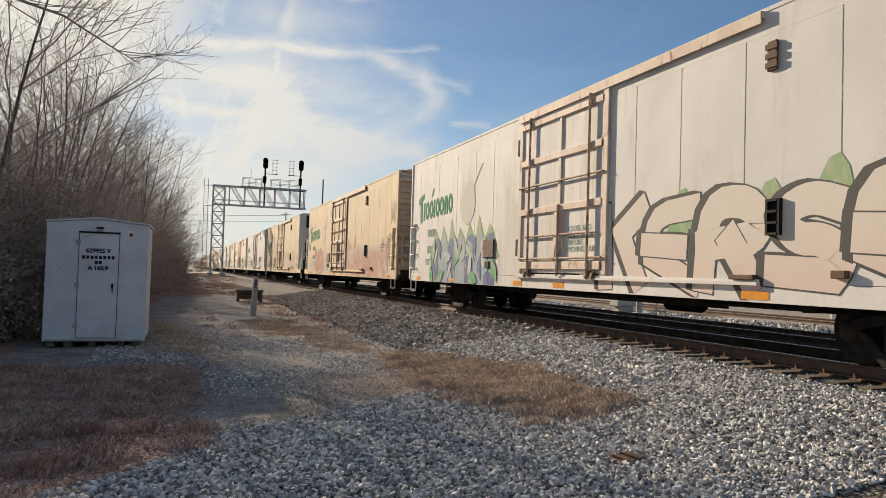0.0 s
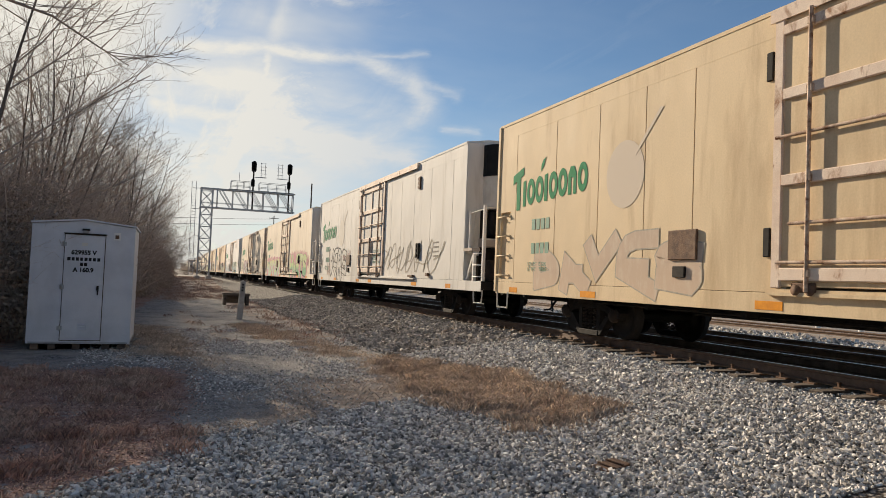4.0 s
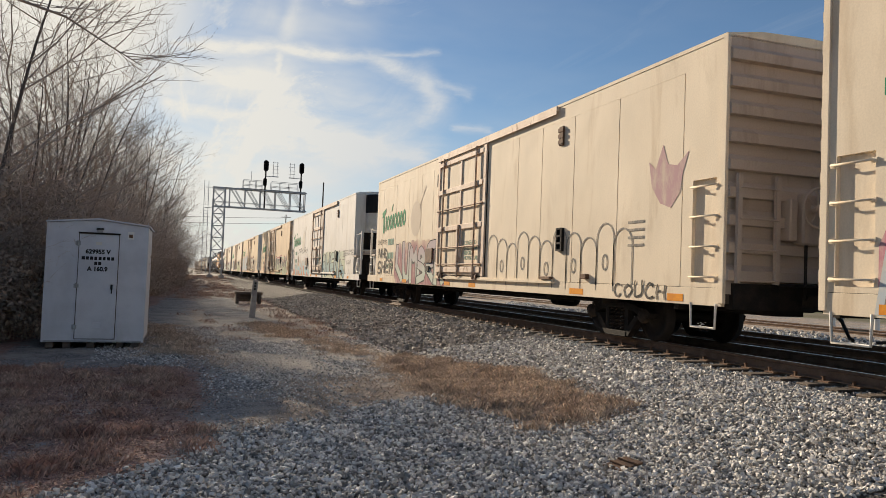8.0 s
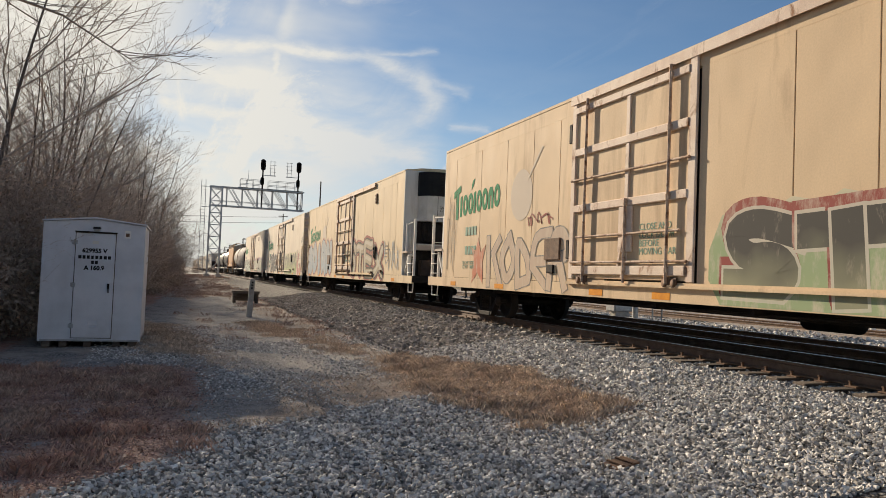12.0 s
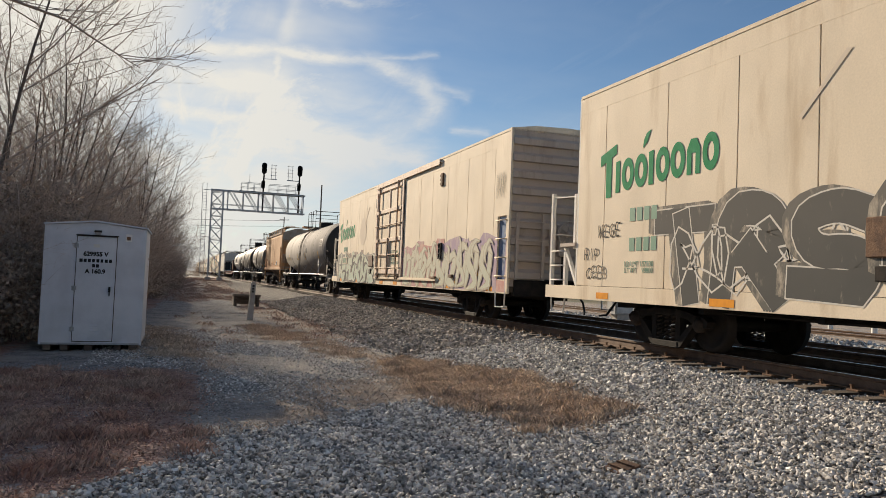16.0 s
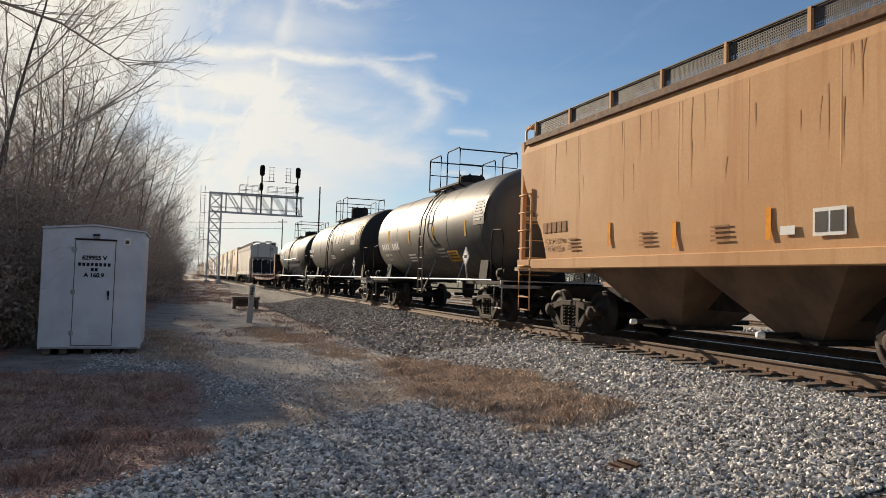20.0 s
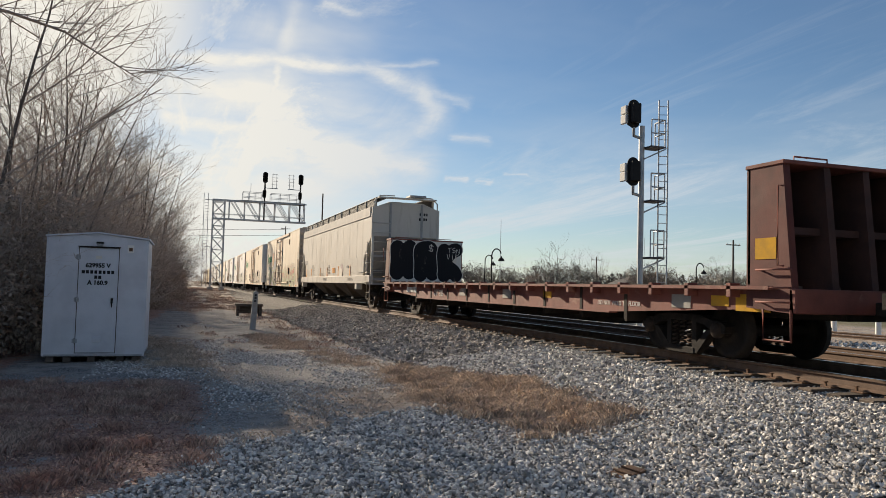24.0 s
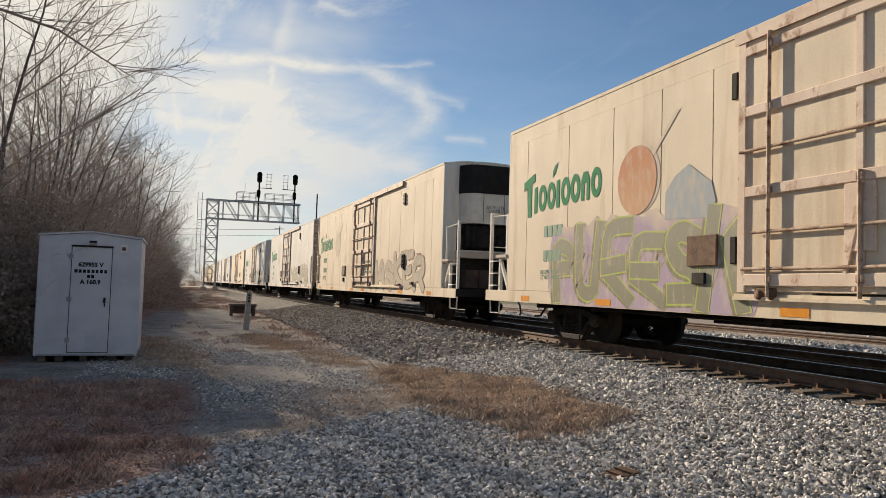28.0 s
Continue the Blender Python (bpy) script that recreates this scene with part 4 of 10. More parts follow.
# ---- tank cars, hopper cars, flatcar ----
def tank_paint(name, base, dirt, rough=0.42):
    return material(name, base, rough, spec=0.22, second=tuple(0.8 * q for q in base), scale=1.2, stretch=(0.3, 1, 0.3), third=dirt, third_scale=0.9, third_lo=0.5, third_hi=0.8,
                    third_stretch=(0.4, 2.2, 0.4), grain=0.12, grain_scale=25, bump=0.05, bump_scale=3)


DARKLADDER = material("worn_ladder_steel", (0.14, 0.115, 0.09), 0.7, second=(0.24, 0.20, 0.16), scale=6, grain=0.2)
FADEDYELLOW = material("faded_yellow_lettering", (0.42, 0.33, 0.18), 0.8, second=(0.34, 0.30, 0.24), scale=6, spec=0.2)
TANKGREY = tank_paint("grey_tank_paint", (0.36, 0.33, 0.30), (0.25, 0.225, 0.20), 0.8)
TANKDARK = tank_paint("dark_grey_tank_paint", (0.13, 0.121, 0.106), (0.08, 0.072, 0.058), 0.5)
TANKBLACK = tank_paint("black_tank_paint", (0.028, 0.026, 0.025), (0.05, 0.042, 0.035), 0.6)
# near-black tone for the front end of the grey tank only
TANKHEAD = tank_paint("dark_tank_end_paint", (0.055, 0.053, 0.052), (0.04, 0.036, 0.033), 0.7)
TANKPALE = tank_paint("pale_grey_tank_paint", (0.42, 0.39, 0.36), (0.26, 0.23, 0.20), 0.7)
HOPPERTAN = material("rust_stained_tan_paint", (0.60, 0.365, 0.19), 0.8, spec=0.2, second=(0.53, 0.30, 0.145), scale=0.8, stretch=(0.6, 0.7, 0.3), third=(0.42, 0.19, 0.08), third_scale=1.0,
                     third_lo=0.56, third_hi=0.82, third_stretch=(1, 2.6, 0.16), grain=0.12, grain_scale=30, bump=0.05, bump_scale=2)
# tan body colour, darkened for the shade on the chutes below the car
CHUTETAN = material("shaded_tan_chute", (0.17, 0.11, 0.07), 0.85, second=(0.10, 0.068, 0.046), scale=1.4, grain=0.2)
RUSTRUN = material("rust_run", (0.49, 0.27, 0.13), 0.85, second=(0.44, 0.225, 0.105), scale=4, grain=0.2, spec=0.15)
HOPPERGREY = paint("hopper_grey_paint", (0.60, 0.565, 0.50), (0.30, 0.26, 0.20))
# grey hopper's chutes, the shade of their undersides put into the colour
CHUTE = material("shaded_chute_steel", (0.10, 0.080, 0.062), 0.85, second=(0.065, 0.052, 0.042), scale=2, grain=0.2)
HOPPERBAND = material("grey_top_band", (0.27, 0.26, 0.24), 0.7, second=(0.33, 0.31, 0.28), scale=2)
HOPPEREND = material("shaded_grey_end", (0.33, 0.33, 0.32), 0.65, second=(0.25, 0.25, 0.24), scale=1.5, third=(0.16, 0.15, 0.14), third_lo=0.55, third_hi=0.75)
FLATRED = material("weathered_red_paint", (0.22, 0.07, 0.052), 0.75, second=(0.155, 0.05, 0.038), scale=1.6, third=(0.40, 0.24, 0.17), third_scale=2.2, third_lo=0.62, third_hi=0.8, grain=0.18, bump=0.15)
FLATMAROON = material("worn_maroon_paint", (0.135, 0.040, 0.032), 0.8, second=(0.09, 0.028, 0.024), scale=1.6, third=(0.26, 0.14, 0.10), third_scale=2.2, third_lo=0.66, third_hi=0.82, grain=0.18, bump=0.1)
# darker copy of the red, shade put into the bulkhead's inner faces
FLATDARK = material("shaded_red_paint", (0.075, 0.036, 0.03), 0.85, second=(0.05, 0.025, 0.022), scale=1.6, grain=0.18, bump=0.15)
DECKWOOD = material("grey_deck_timber", (0.16, 0.12, 0.10), 0.9, second=(0.10, 0.075, 0.06), scale=5, stretch=(0.3, 5, 5), grain=0.2, random_value=0.3)
MESHSTEEL = material("dark_walkway_mesh", (0.045, 0.045, 0.048), 0.7, second=(0.07, 0.065, 0.06), scale=6)


def bars(car, y_left, z, widths, high, mat, x=-HALF - 0.006, gap=0.05, name="lettering"):
    """A line of writing as plain bars, starting at y_left and running towards the front."""
    y = y_left
    for w in widths:
        part(name, Build().box(x - 0.004, x + 0.004, y - w, y, z, z + high), mat, car)
        y -= w + gap


def text_mesh(words, size, fat=0.0, res=3, thick=0.0015):
    """Flat mesh of built-in letters, left end at x = 0, standing on y = 0."""
    cu = bpy.data.curves.new("words", "FONT")
    cu.body, cu.size, cu.offset, cu.resolution_u, cu.space_line = words, size, fat, res, 0.85
    cu.extrude = thick
    tmp = bpy.data.objects.new("words", cu)
    scene.collection.objects.link(tmp)
    me = bpy.data.meshes.new_from_object(tmp)
    bpy.data.objects.remove(tmp)
    return me


SIDE = Matrix(((0, 0, -1, 0), (-1, 0, 0, 0), (0, 1, 0, 0), (0, 0, 0, 1)))  # letters on the near side
FACE = Matrix(((1, 0, 0, 0), (0, 0, -1, 0), (0, 1, 0, 0), (0, 0, 0, 1)))  # letters on a face turned to the front


def words(parent, body, size, y, z, mat, x=-HALF - 0.006, name="lettering", fat=0.0):
    me = text_mesh(body, size, fat)
    me.materials.append(mat)
    return part(name, me, None, parent, at=Matrix.Translation((x, y, z)) @ SIDE)


def face_words(parent, body, size, x, y, z, mat, name="lettering", fat=0.0):
    me = text_mesh(body, size, fat)
    me.materials.append(mat)
    return part(name, me, None, parent, at=Matrix.Translation((x, y, z)) @ FACE)


def railing(b, pts, r=0.022):
    b.tube(pts, r, 8)


def make_tank_car(s, length, radius, mid, trucks, skin, label, dome_at, style=0):
    """A tank car: barrel with seams, cradle, end decks, side rails, dome platform with railings and ladders."""
    car = thing("tank_car", label, "train car", pose(TRACK_X, s, RAIL_TOP), "cars of the train")
    y0, y1 = 0.55, length - 0.55
    zc = mid
    prof = [(y0, 0.0), (y0 + 0.03, radius * 0.35), (y0 + 0.16, radius * 0.7), (y0 + 0.40, radius * 0.93), (y0 + 0.75, radius)]
    prof += [(length - a, r) for a, r in prof[::-1]]
    if style == 3:
        ya, yb = y0 + 3.9, y1 - 3.9
        cut = [q for q in prof if q[0] <= ya]
        part("tank_end", Build().lathe(cut + [(ya, radius)], "y", 48, at=(0, 0, zc)), TANKBLACK, car, "black painted tank end")
        part("tank_end", Build().lathe([(yb, radius)] + [q for q in prof if q[0] >= yb], "y", 48, at=(0, 0, zc)), TANKDARK, car, "black painted tank end")
        barrel = part("tank", Build().lathe([(ya, radius), (yb, radius)], "y", 48, at=(0, 0, zc)), skin, car, "pale grey middle of the tank")
    elif style == 1 and skin is TANKGREY:
        part("tank_end", Build().lathe(prof[:4], "y", 48, at=(0, 0, zc)), TANKHEAD, car, "near-black front tank end")
        barrel = part("tank", Build().lathe(prof[3:], "y", 48, at=(0, 0, zc)), skin, car)
    else:
        barrel = part("tank", Build().lathe(prof, "y", 48, at=(0, 0, zc)), skin, car)
    n = 6 if length > 17 else 5
    for k in range(n):
        y = y0 + 0.8 + (y1 - y0 - 1.6) * k / (n - 1)
        part("tank_seam", Build().lathe([(y - 0.012, radius + 0.001), (y, radius + 0.008), (y + 0.012, radius + 0.001)], "y", 48, at=(0, 0, zc)), TANKBLACK if skin is not TANKBLACK else STEEL, barrel)
    for y in trucks:
        part("cradle", Build().prism([(-1.25, 1.0), (1.25, 1.0), (1.15, zc - 0.75), (0.8, zc - 1.25), (-0.8, zc - 1.25), (-1.15, zc - 0.75)], "y", y - 0.28, y + 0.28), STEEL, car)
    for a, b in ((0.0, 2.6), (length - 2.6, length)):
        part("end_deck", Build().box(-1.45, 1.45, a, b, 0.98, 1.08, 0.01).box(-0.35, 0.35, a, b, 0.72, 0.98), STEEL, car)
        e, q = (-1, a) if a == 0 else (1, b)
        for x in (-1.42, 1.42):
            h = Build()
            railing(h, [(x, q - e * 0.12, 1.05), (x, q - e * 0.12, 2.28), (x, q - e * 0.22, 2.42), (x, q - e * 0.75, 2.44), (x, q - e * 0.85, 2.34), (x, q - e * 0.88, 1.05)])
            part("end_handrail", h, STEEL, car)
            st = Build().tube([(x, q - e * 0.12, 1.0), (x, q - e * 0.12, 0.38), (x, q - e * 0.62, 0.38), (x, q - e * 0.62, 1.0)], 0.02, 6)
            part("stirrup_step", st, GREYSTEEL, car)
        vb = Build().box(-1.3, -0.75, min(q - e * 0.25, q - e * 0.75), max(q - e * 0.25, q - e * 0.75), 1.08, 1.42, 0.03).lathe([(-1.40, 0.0), (-1.40, 0.09), (-1.3, 0.11)], "x", 10, at=(0, q - e * 0.5, 1.28))
        part("brake_gear", vb, STEEL, car)
        part("end_beam", Build().box(-1.5, 1.5, min(q, q - e * 0.08), max(q, q - e * 0.08), 0.90, 1.10, 0.01), GREYSTEEL if style in (1, 2) else STEEL, car)
        coupler(car, q + e * 0.2, e)
    for x in (-1.60, 1.60):
        rail = Build().tube([(x, 0.4, 1.10), (x, length - 0.4, 1.10)], 0.028, 8)
        part("side_rail", rail, GREYSTEEL, car, "long pale handrail along the tank")
        k = 2.9
        while k < length - 2.5:
            sx = 1 if x > 0 else -1
            part("rail_bracket", Build().beam((x, k, 1.10), (sx * radius * 0.80, k + 0.35, zc - radius * 0.62), 0.03), GREYSTEEL, car)
            k += 2.7
    # dome platform
    d = dome_at
    top = zc + radius
    for k in range(16):
        part("grating_slat", Build().box(-0.98, 0.98, d - 1.5 + k * 0.2 - 0.035, d - 1.5 + k * 0.2 + 0.035, top - 0.10, top - 0.075), DARKLADDER, car)
    for x in (-1.005, 1.005):
        part("platform_edge", Build().box(x - 0.025, x + 0.025, d - 1.5, d + 1.5, top - 0.13, top - 0.07), STEEL, car)
        for k in range(4):
            part("platform_bracket", Build().beam((x * 0.95, d - 1.3 + k * 0.86, top - 0.08), (x * 0.55, d - 1.3 + k * 0.86, top - 0.30), 0.04), STEEL, car)
    tall = 0.62 if style == 2 else 0.34
    part("dome", Build().lathe([(top - 0.1, 0.46), (top + tall - 0.06, 0.46), (top + tall, 0.42), (top + tall, 0.0)], "z", 20, at=(0, d, 0)), STEEL, car, "dark manway dome")
    for q in range(6):
        a = q * math.tau / 6
        part("dome_bolt", Build().tube([(0.4 * math.cos(a), d + 0.4 * math.sin(a), top + tall - 0.02), (0.4 * math.cos(a), d + 0.4 * math.sin(a), top + tall + 0.05)], 0.03, 6), STEEL, car)
    for x in (-1.0, 1.0):
        for ya, yb in ((d - 1.5, d - 0.32), (d + 0.32, d + 1.5)):
            hr = Build()
            railing(hr, [(x, ya, top - 0.1), (x, ya, top + 0.98), (x, ya + 0.08, top + 1.04), (x, yb - 0.08, top + 1.04), (x, yb, top + 0.98), (x, yb, top - 0.1)])
            part("platform_railing", hr, STEEL, car)
    for ya in (d - 1.5, d + 1.5):
        hr = Build()
        railing(hr, [(-1.0, ya, top + 0.98), (1.0, ya, top + 0.98)])
        railing(hr, [(-1.0, ya, top + 0.5), (1.0, ya, top + 0.5)], 0.015)
        part("platform_railing", hr, STEEL, car)
    for sx in (-1, 1):
        lad = Build()
        for dy in (-0.22, 0.22):
            pts = [(sx * (radius + 0.16), d + dy, 0.62), (sx * (radius + 0.16), d + dy, zc - 0.3)]
            for a in (15, 35, 52, 66):
                pts.append((sx * (radius + 0.14) * math.cos(radians(a)), d + dy, zc + (radius + 0.12) * math.sin(radians(a))))
            lad.tube(pts, 0.026, 6)
        part("tank_ladder", lad, DARKLADDER if style < 2 else STEEL, car)
        rung = Build()
        for k in range(6):
            rung.tube([(sx * (radius + 0.16), d - 0.22, 0.70 + k * 0.36), (sx * (radius + 0.16), d + 0.22, 0.70 + k * 0.36)], 0.016, 6)
        for a in (12, 26, 40, 54):
            q = (sx * (radius + 0.14) * math.cos(radians(a)), zc + (radius + 0.12) * math.sin(radians(a)))
            rung.tube([(q[0], d - 0.22, q[1]), (q[0], d + 0.22, q[1])], 0.016, 6)
        part("ladder_rungs", rung, DARKLADDER if style < 2 else STEEL, car)
        part("ladder_brace", Build().beam((sx * (radius + 0.12), d - 0.75, 1.1), (sx * (radius + 0.14), d - 0.22, 0.66), 0.035).beam((sx * (radius + 0.12), d + 0.2, 1.12), (sx * (radius + 0.12), d - 0.6, 0.70), 0.03), DARKLADDER, car)
    part("bottom_valve", Build().lathe([(0.50, 0.0), (0.50, 0.12), (0.62, 0.20), (zc - radius + 0.05, 0.22)], "z", 12, at=(0, d, 0)).tube([(-0.5, d, 0.62), (0.5, d, 0.62)], 0.05, 8), STEEL, car)
    part("brake_tank", Build().lathe([(length * 0.30, 0.0), (length * 0.30, 0.2), (length * 0.30 + 1.1, 0.2), (length * 0.30 + 1.1, 0.0)], "y", 14, at=(0.3, 0, 0.72)).tube([(-0.4, 2.5, 0.8), (-0.4, length - 2.5, 0.8)], 0.03, 6), STEEL, car)
    for y in trucks:
        make_truck(car, y, TRUCK)
    return car


def on_tank(car, radius, mid, y, z, w, h, mat, name, lift=0.008):
    """A flat-painted mark that follows the curve of the tank on the near side."""
    b = Build()
    rows = 6
    a0, a1 = math.asin(max(-1, min(1, (z - mid) / radius))), math.asin(max(-1, min(1, (z + h - mid) / radius)))
    v = []
    for k in range(rows + 1):
        a = a0 + (a1 - a0) * k / rows
        for yy in (y, y - w):
            v.append((-(radius + lift) * math.cos(a), yy, mid + (radius + lift) * math.sin(a)))
    b.add(v, [(2 * k, 2 * k + 1, 2 * k + 3, 2 * k + 2) for k in range(rows)], True)
    return part(name, b, mat, car)


def tank_words(car, radius, mid, body, size, y, z, mat):
    """Readable letters laid on the tank's curve."""
    me = text_mesh(body, size)
    for q in me.vertices:
        yy, zz = y - q.co.x, z + q.co.y
        a = math.asin(max(-1, min(1, (zz - mid) / radius)))
        q.co = (-(radius + 0.009 + q.co.z) * math.cos(a), yy, zz)
    me.materials.append(mat)
    return part("lettering", me, None, car)


def writing_block(car, radius, mid, y, z, lines, w, h, mat):
    for k in range(lines):
        on_tank(car, radius, mid, y, z - k * h * 1.7, w * (0.75 + 0.25 * ((k * 7) % 3) / 2), h, mat, "lettering")


def diamond(car, y, x=-1.60, z=1.75):
    b = Build().prism([(y - 0.19, z), (y, z + 0.21), (y + 0.19, z), (y, z - 0.21)], "x", x - 0.006, x + 0.006)
    pl = part("hazard_placard", b, WHITEPAINT, car, "white diamond placard in its holder")
    part("placard_number", Build().box(x - 0.012, x - 0.007, y - 0.10, y + 0.10, z - 0.04, z + 0.04), BLACKPAINT, pl)
    fr = Build()
    c = [(y - 0.24, z), (y, z + 0.27), (y + 0.24, z), (y, z - 0.27)]
    for k in range(4):
        p, q = c[k], c[(k + 1) % 4]
        fr.beam((x + 0.01, p[0], p[1]), (x + 0.01, q[0], q[1]), 0.03)
    fr.beam((x + 0.02, y, z - 0.27), (x + 0.06, y, 1.10), 0.035)
    part("placard_holder", fr, GREYSTEEL, pl)


TANKS = [(273.6, 18.9, 1.57, 2.71, (1.75, 17.15), TANKGREY, "grey tank car with a dome platform and dirty lower half", 9.0, 1),
         (307.2, 13.8, 1.57, 2.70, (1.90, 11.95), TANKDARK, "shiny dark grey tank car with yellow marks", 6.12, 1),
         (321.9, 15.9, 1.57, 2.72, (1.90, 14.0), TANKBLACK, "black tank car with white lettering and a tall dome", 8.3, 2),
         (338.7, 15.5, 1.44, 2.64, (1.80, 13.75), TANKPALE, "pale grey tank car with black painted ends", 7.6, 3)]
TANK_CARS = []
for s, length, radius, mid, trucks, skin, label, dome, style in TANKS:
    car = make_tank_car(s, length, radius, mid, trucks, skin, label, dome, style)
    TANK_CARS.append(car)
    TRAIN.append((car, s))
t12, t14, t15, t16 = TANK_CARS
# marks and writing on the tanks
for y in (3.2, 8.22, 11.46, 15.4):
    on_tank(t12, 1.57, 2.71, y, 2.02, 0.13, 0.46, YELLOW, "yellow_mark")
on_tank(t12, 1.57, 2.71, 12.1, 2.10, 0.42, 0.10, RUST, "plate")
on_tank(t12, 1.57, 2.71, 7.6, 2.48, 0.5, 0.30, TANKBLACK, "plate")
for k in range(5):
    on_tank(t12, 1.57, 2.71, 17.0 - k * 0.42, 2.08, 0.26, 0.26, FADEDYELLOW, "lettering")
on_tank(t12, 1.57, 2.71, 2.5, 2.75, 0.95, 0.45, TANKPALE, "writing_panel")
writing_block(t12, 1.576, 2.71, 2.44, 3.05, 5, 0.80, 0.035, BLACKPAINT)
diamond(t12, 2.35)
for y, z in ((10.95, 2.48), (8.2, 2.33), (5.47, 2.36), (2.6, 2.35)):
    on_tank(t14, 1.57, 2.70, y, z, 0.14, 0.46, YELLOW, "yellow_mark")
on_tank(t14, 1.57, 2.70, 12.0, 2.14, 2.55, 0.34, TANKGREY, "number_panel", 0.005)
for k in range(4):
    on_tank(t14, 1.57, 2.70, 11.9 - k * 0.27, 2.20, 0.18, 0.22, WHITEPAINT, "lettering")
    on_tank(t14, 1.57, 2.70, 10.42 - k * 0.22, 2.18, 0.15, 0.22, WHITEPAINT, "lettering")
tank_words(t14, 1.57, 2.70, "LD LMT 197300", 0.13, 11.7, 1.95, WHITEPAINT)
tank_words(t14, 1.57, 2.70, "LT WT 65700", 0.13, 11.7, 1.77, WHITEPAINT)
for k in range(3):
    on_tank(t14, 1.57, 2.70, 8.65, 1.92 - k * 0.10, 0.85, 0.05, WHITEPAINT, "lettering")
    on_tank(t14, 1.57, 2.70, 5.25, 2.02 - k * 0.11, 0.62, 0.05, TANKPALE, "lettering")
on_tank(t14, 1.57, 2.70, 4.5, 1.66, 0.92, 0.32, YELLOW, "warning_panel")
for k in range(3):
    on_tank(t14, 1.578, 2.70, 4.4, 1.72 + k * 0.085, 0.7, 0.04, TANKBLACK, "lettering")
on_tank(t14, 1.57, 2.70, 1.9, 2.62, 0.80, 0.78, TANKBLACK, "writing_panel")
writing_block(t14, 1.578, 2.70, 1.85, 3.25, 7, 0.68, 0.05, WHITEPAINT)
diamond(t14, 2.3)
for y in (13.1, 7.0, 5.4, 1.4):
    on_tank(t15, 1.57, 2.72, y, 2.85, 0.10, 0.60, YELLOW if y < 8 else TANKPALE, "yellow_mark")
on_tank(t15, 1.57, 2.72, 1.75, 2.55, 0.10, 1.0, YELLOW, "yellow_mark")
on_tank(t15, 1.57, 2.72, 6.6, 2.78, 0.55, 0.42, TANKPALE, "writing_panel")
on_tank(t15, 1.57, 2.72, 3.15, 2.62, 0.95, 0.62, TANKPALE, "writing_panel")
writing_block(t15, 1.578, 2.72, 3.1, 3.15, 6, 0.8, 0.035, TANKBLACK)
for k in range(9):
    on_tank(t15, 1.57, 2.72, 15.0 - k * 0.17, 2.52, 0.12, 0.20, WHITEPAINT, "lettering")
writing_block(t15, 1.57, 2.72, 15.0, 2.35, 2, 1.3, 0.05, WHITEPAINT)
writing_block(t15, 1.57, 2.72, 5.3, 2.42, 1, 1.0, 0.07, WHITEPAINT)
writing_block(t15, 1.57, 2.72, 2.6, 3.55, 2, 0.55, 0.08, WHITEPAINT)
writing_block(t15, 1.57, 2.72, 8.2, 2.2, 3, 1.1, 0.04, WHITEPAINT)
diamond(t15, 2.1)
for y in (14.4, 11.2, 9.8, 4.0):
    on_tank(t16, 1.44, 2.64, y, 2.85, 0.13, 0.52, YELLOW, "yellow_mark")
for k in range(4):
    on_tank(t16, 1.44, 2.64, 13.35 - k * 0.17, 2.42, 0.12, 0.26, WHITEPAINT, "lettering")
for k in range(6):
    on_tank(t16, 1.44, 2.64, 12.45 - k * 0.17, 2.42, 0.12, 0.26, WHITEPAINT, "lettering")
tank_words(t16, 1.44, 2.64, "LD LMT 220200 LB", 0.12, 13.2, 2.20, WHITEPAINT)
tank_words(t16, 1.44, 2.64, "LT WT 65800 LB", 0.12, 13.2, 2.05, WHITEPAINT)
part("foam_band", Build().tube([(-1.50, 11.2, 2.30), (-1.50, 4.4, 2.30)], 0.03, 6), GREYSTEEL, t16)


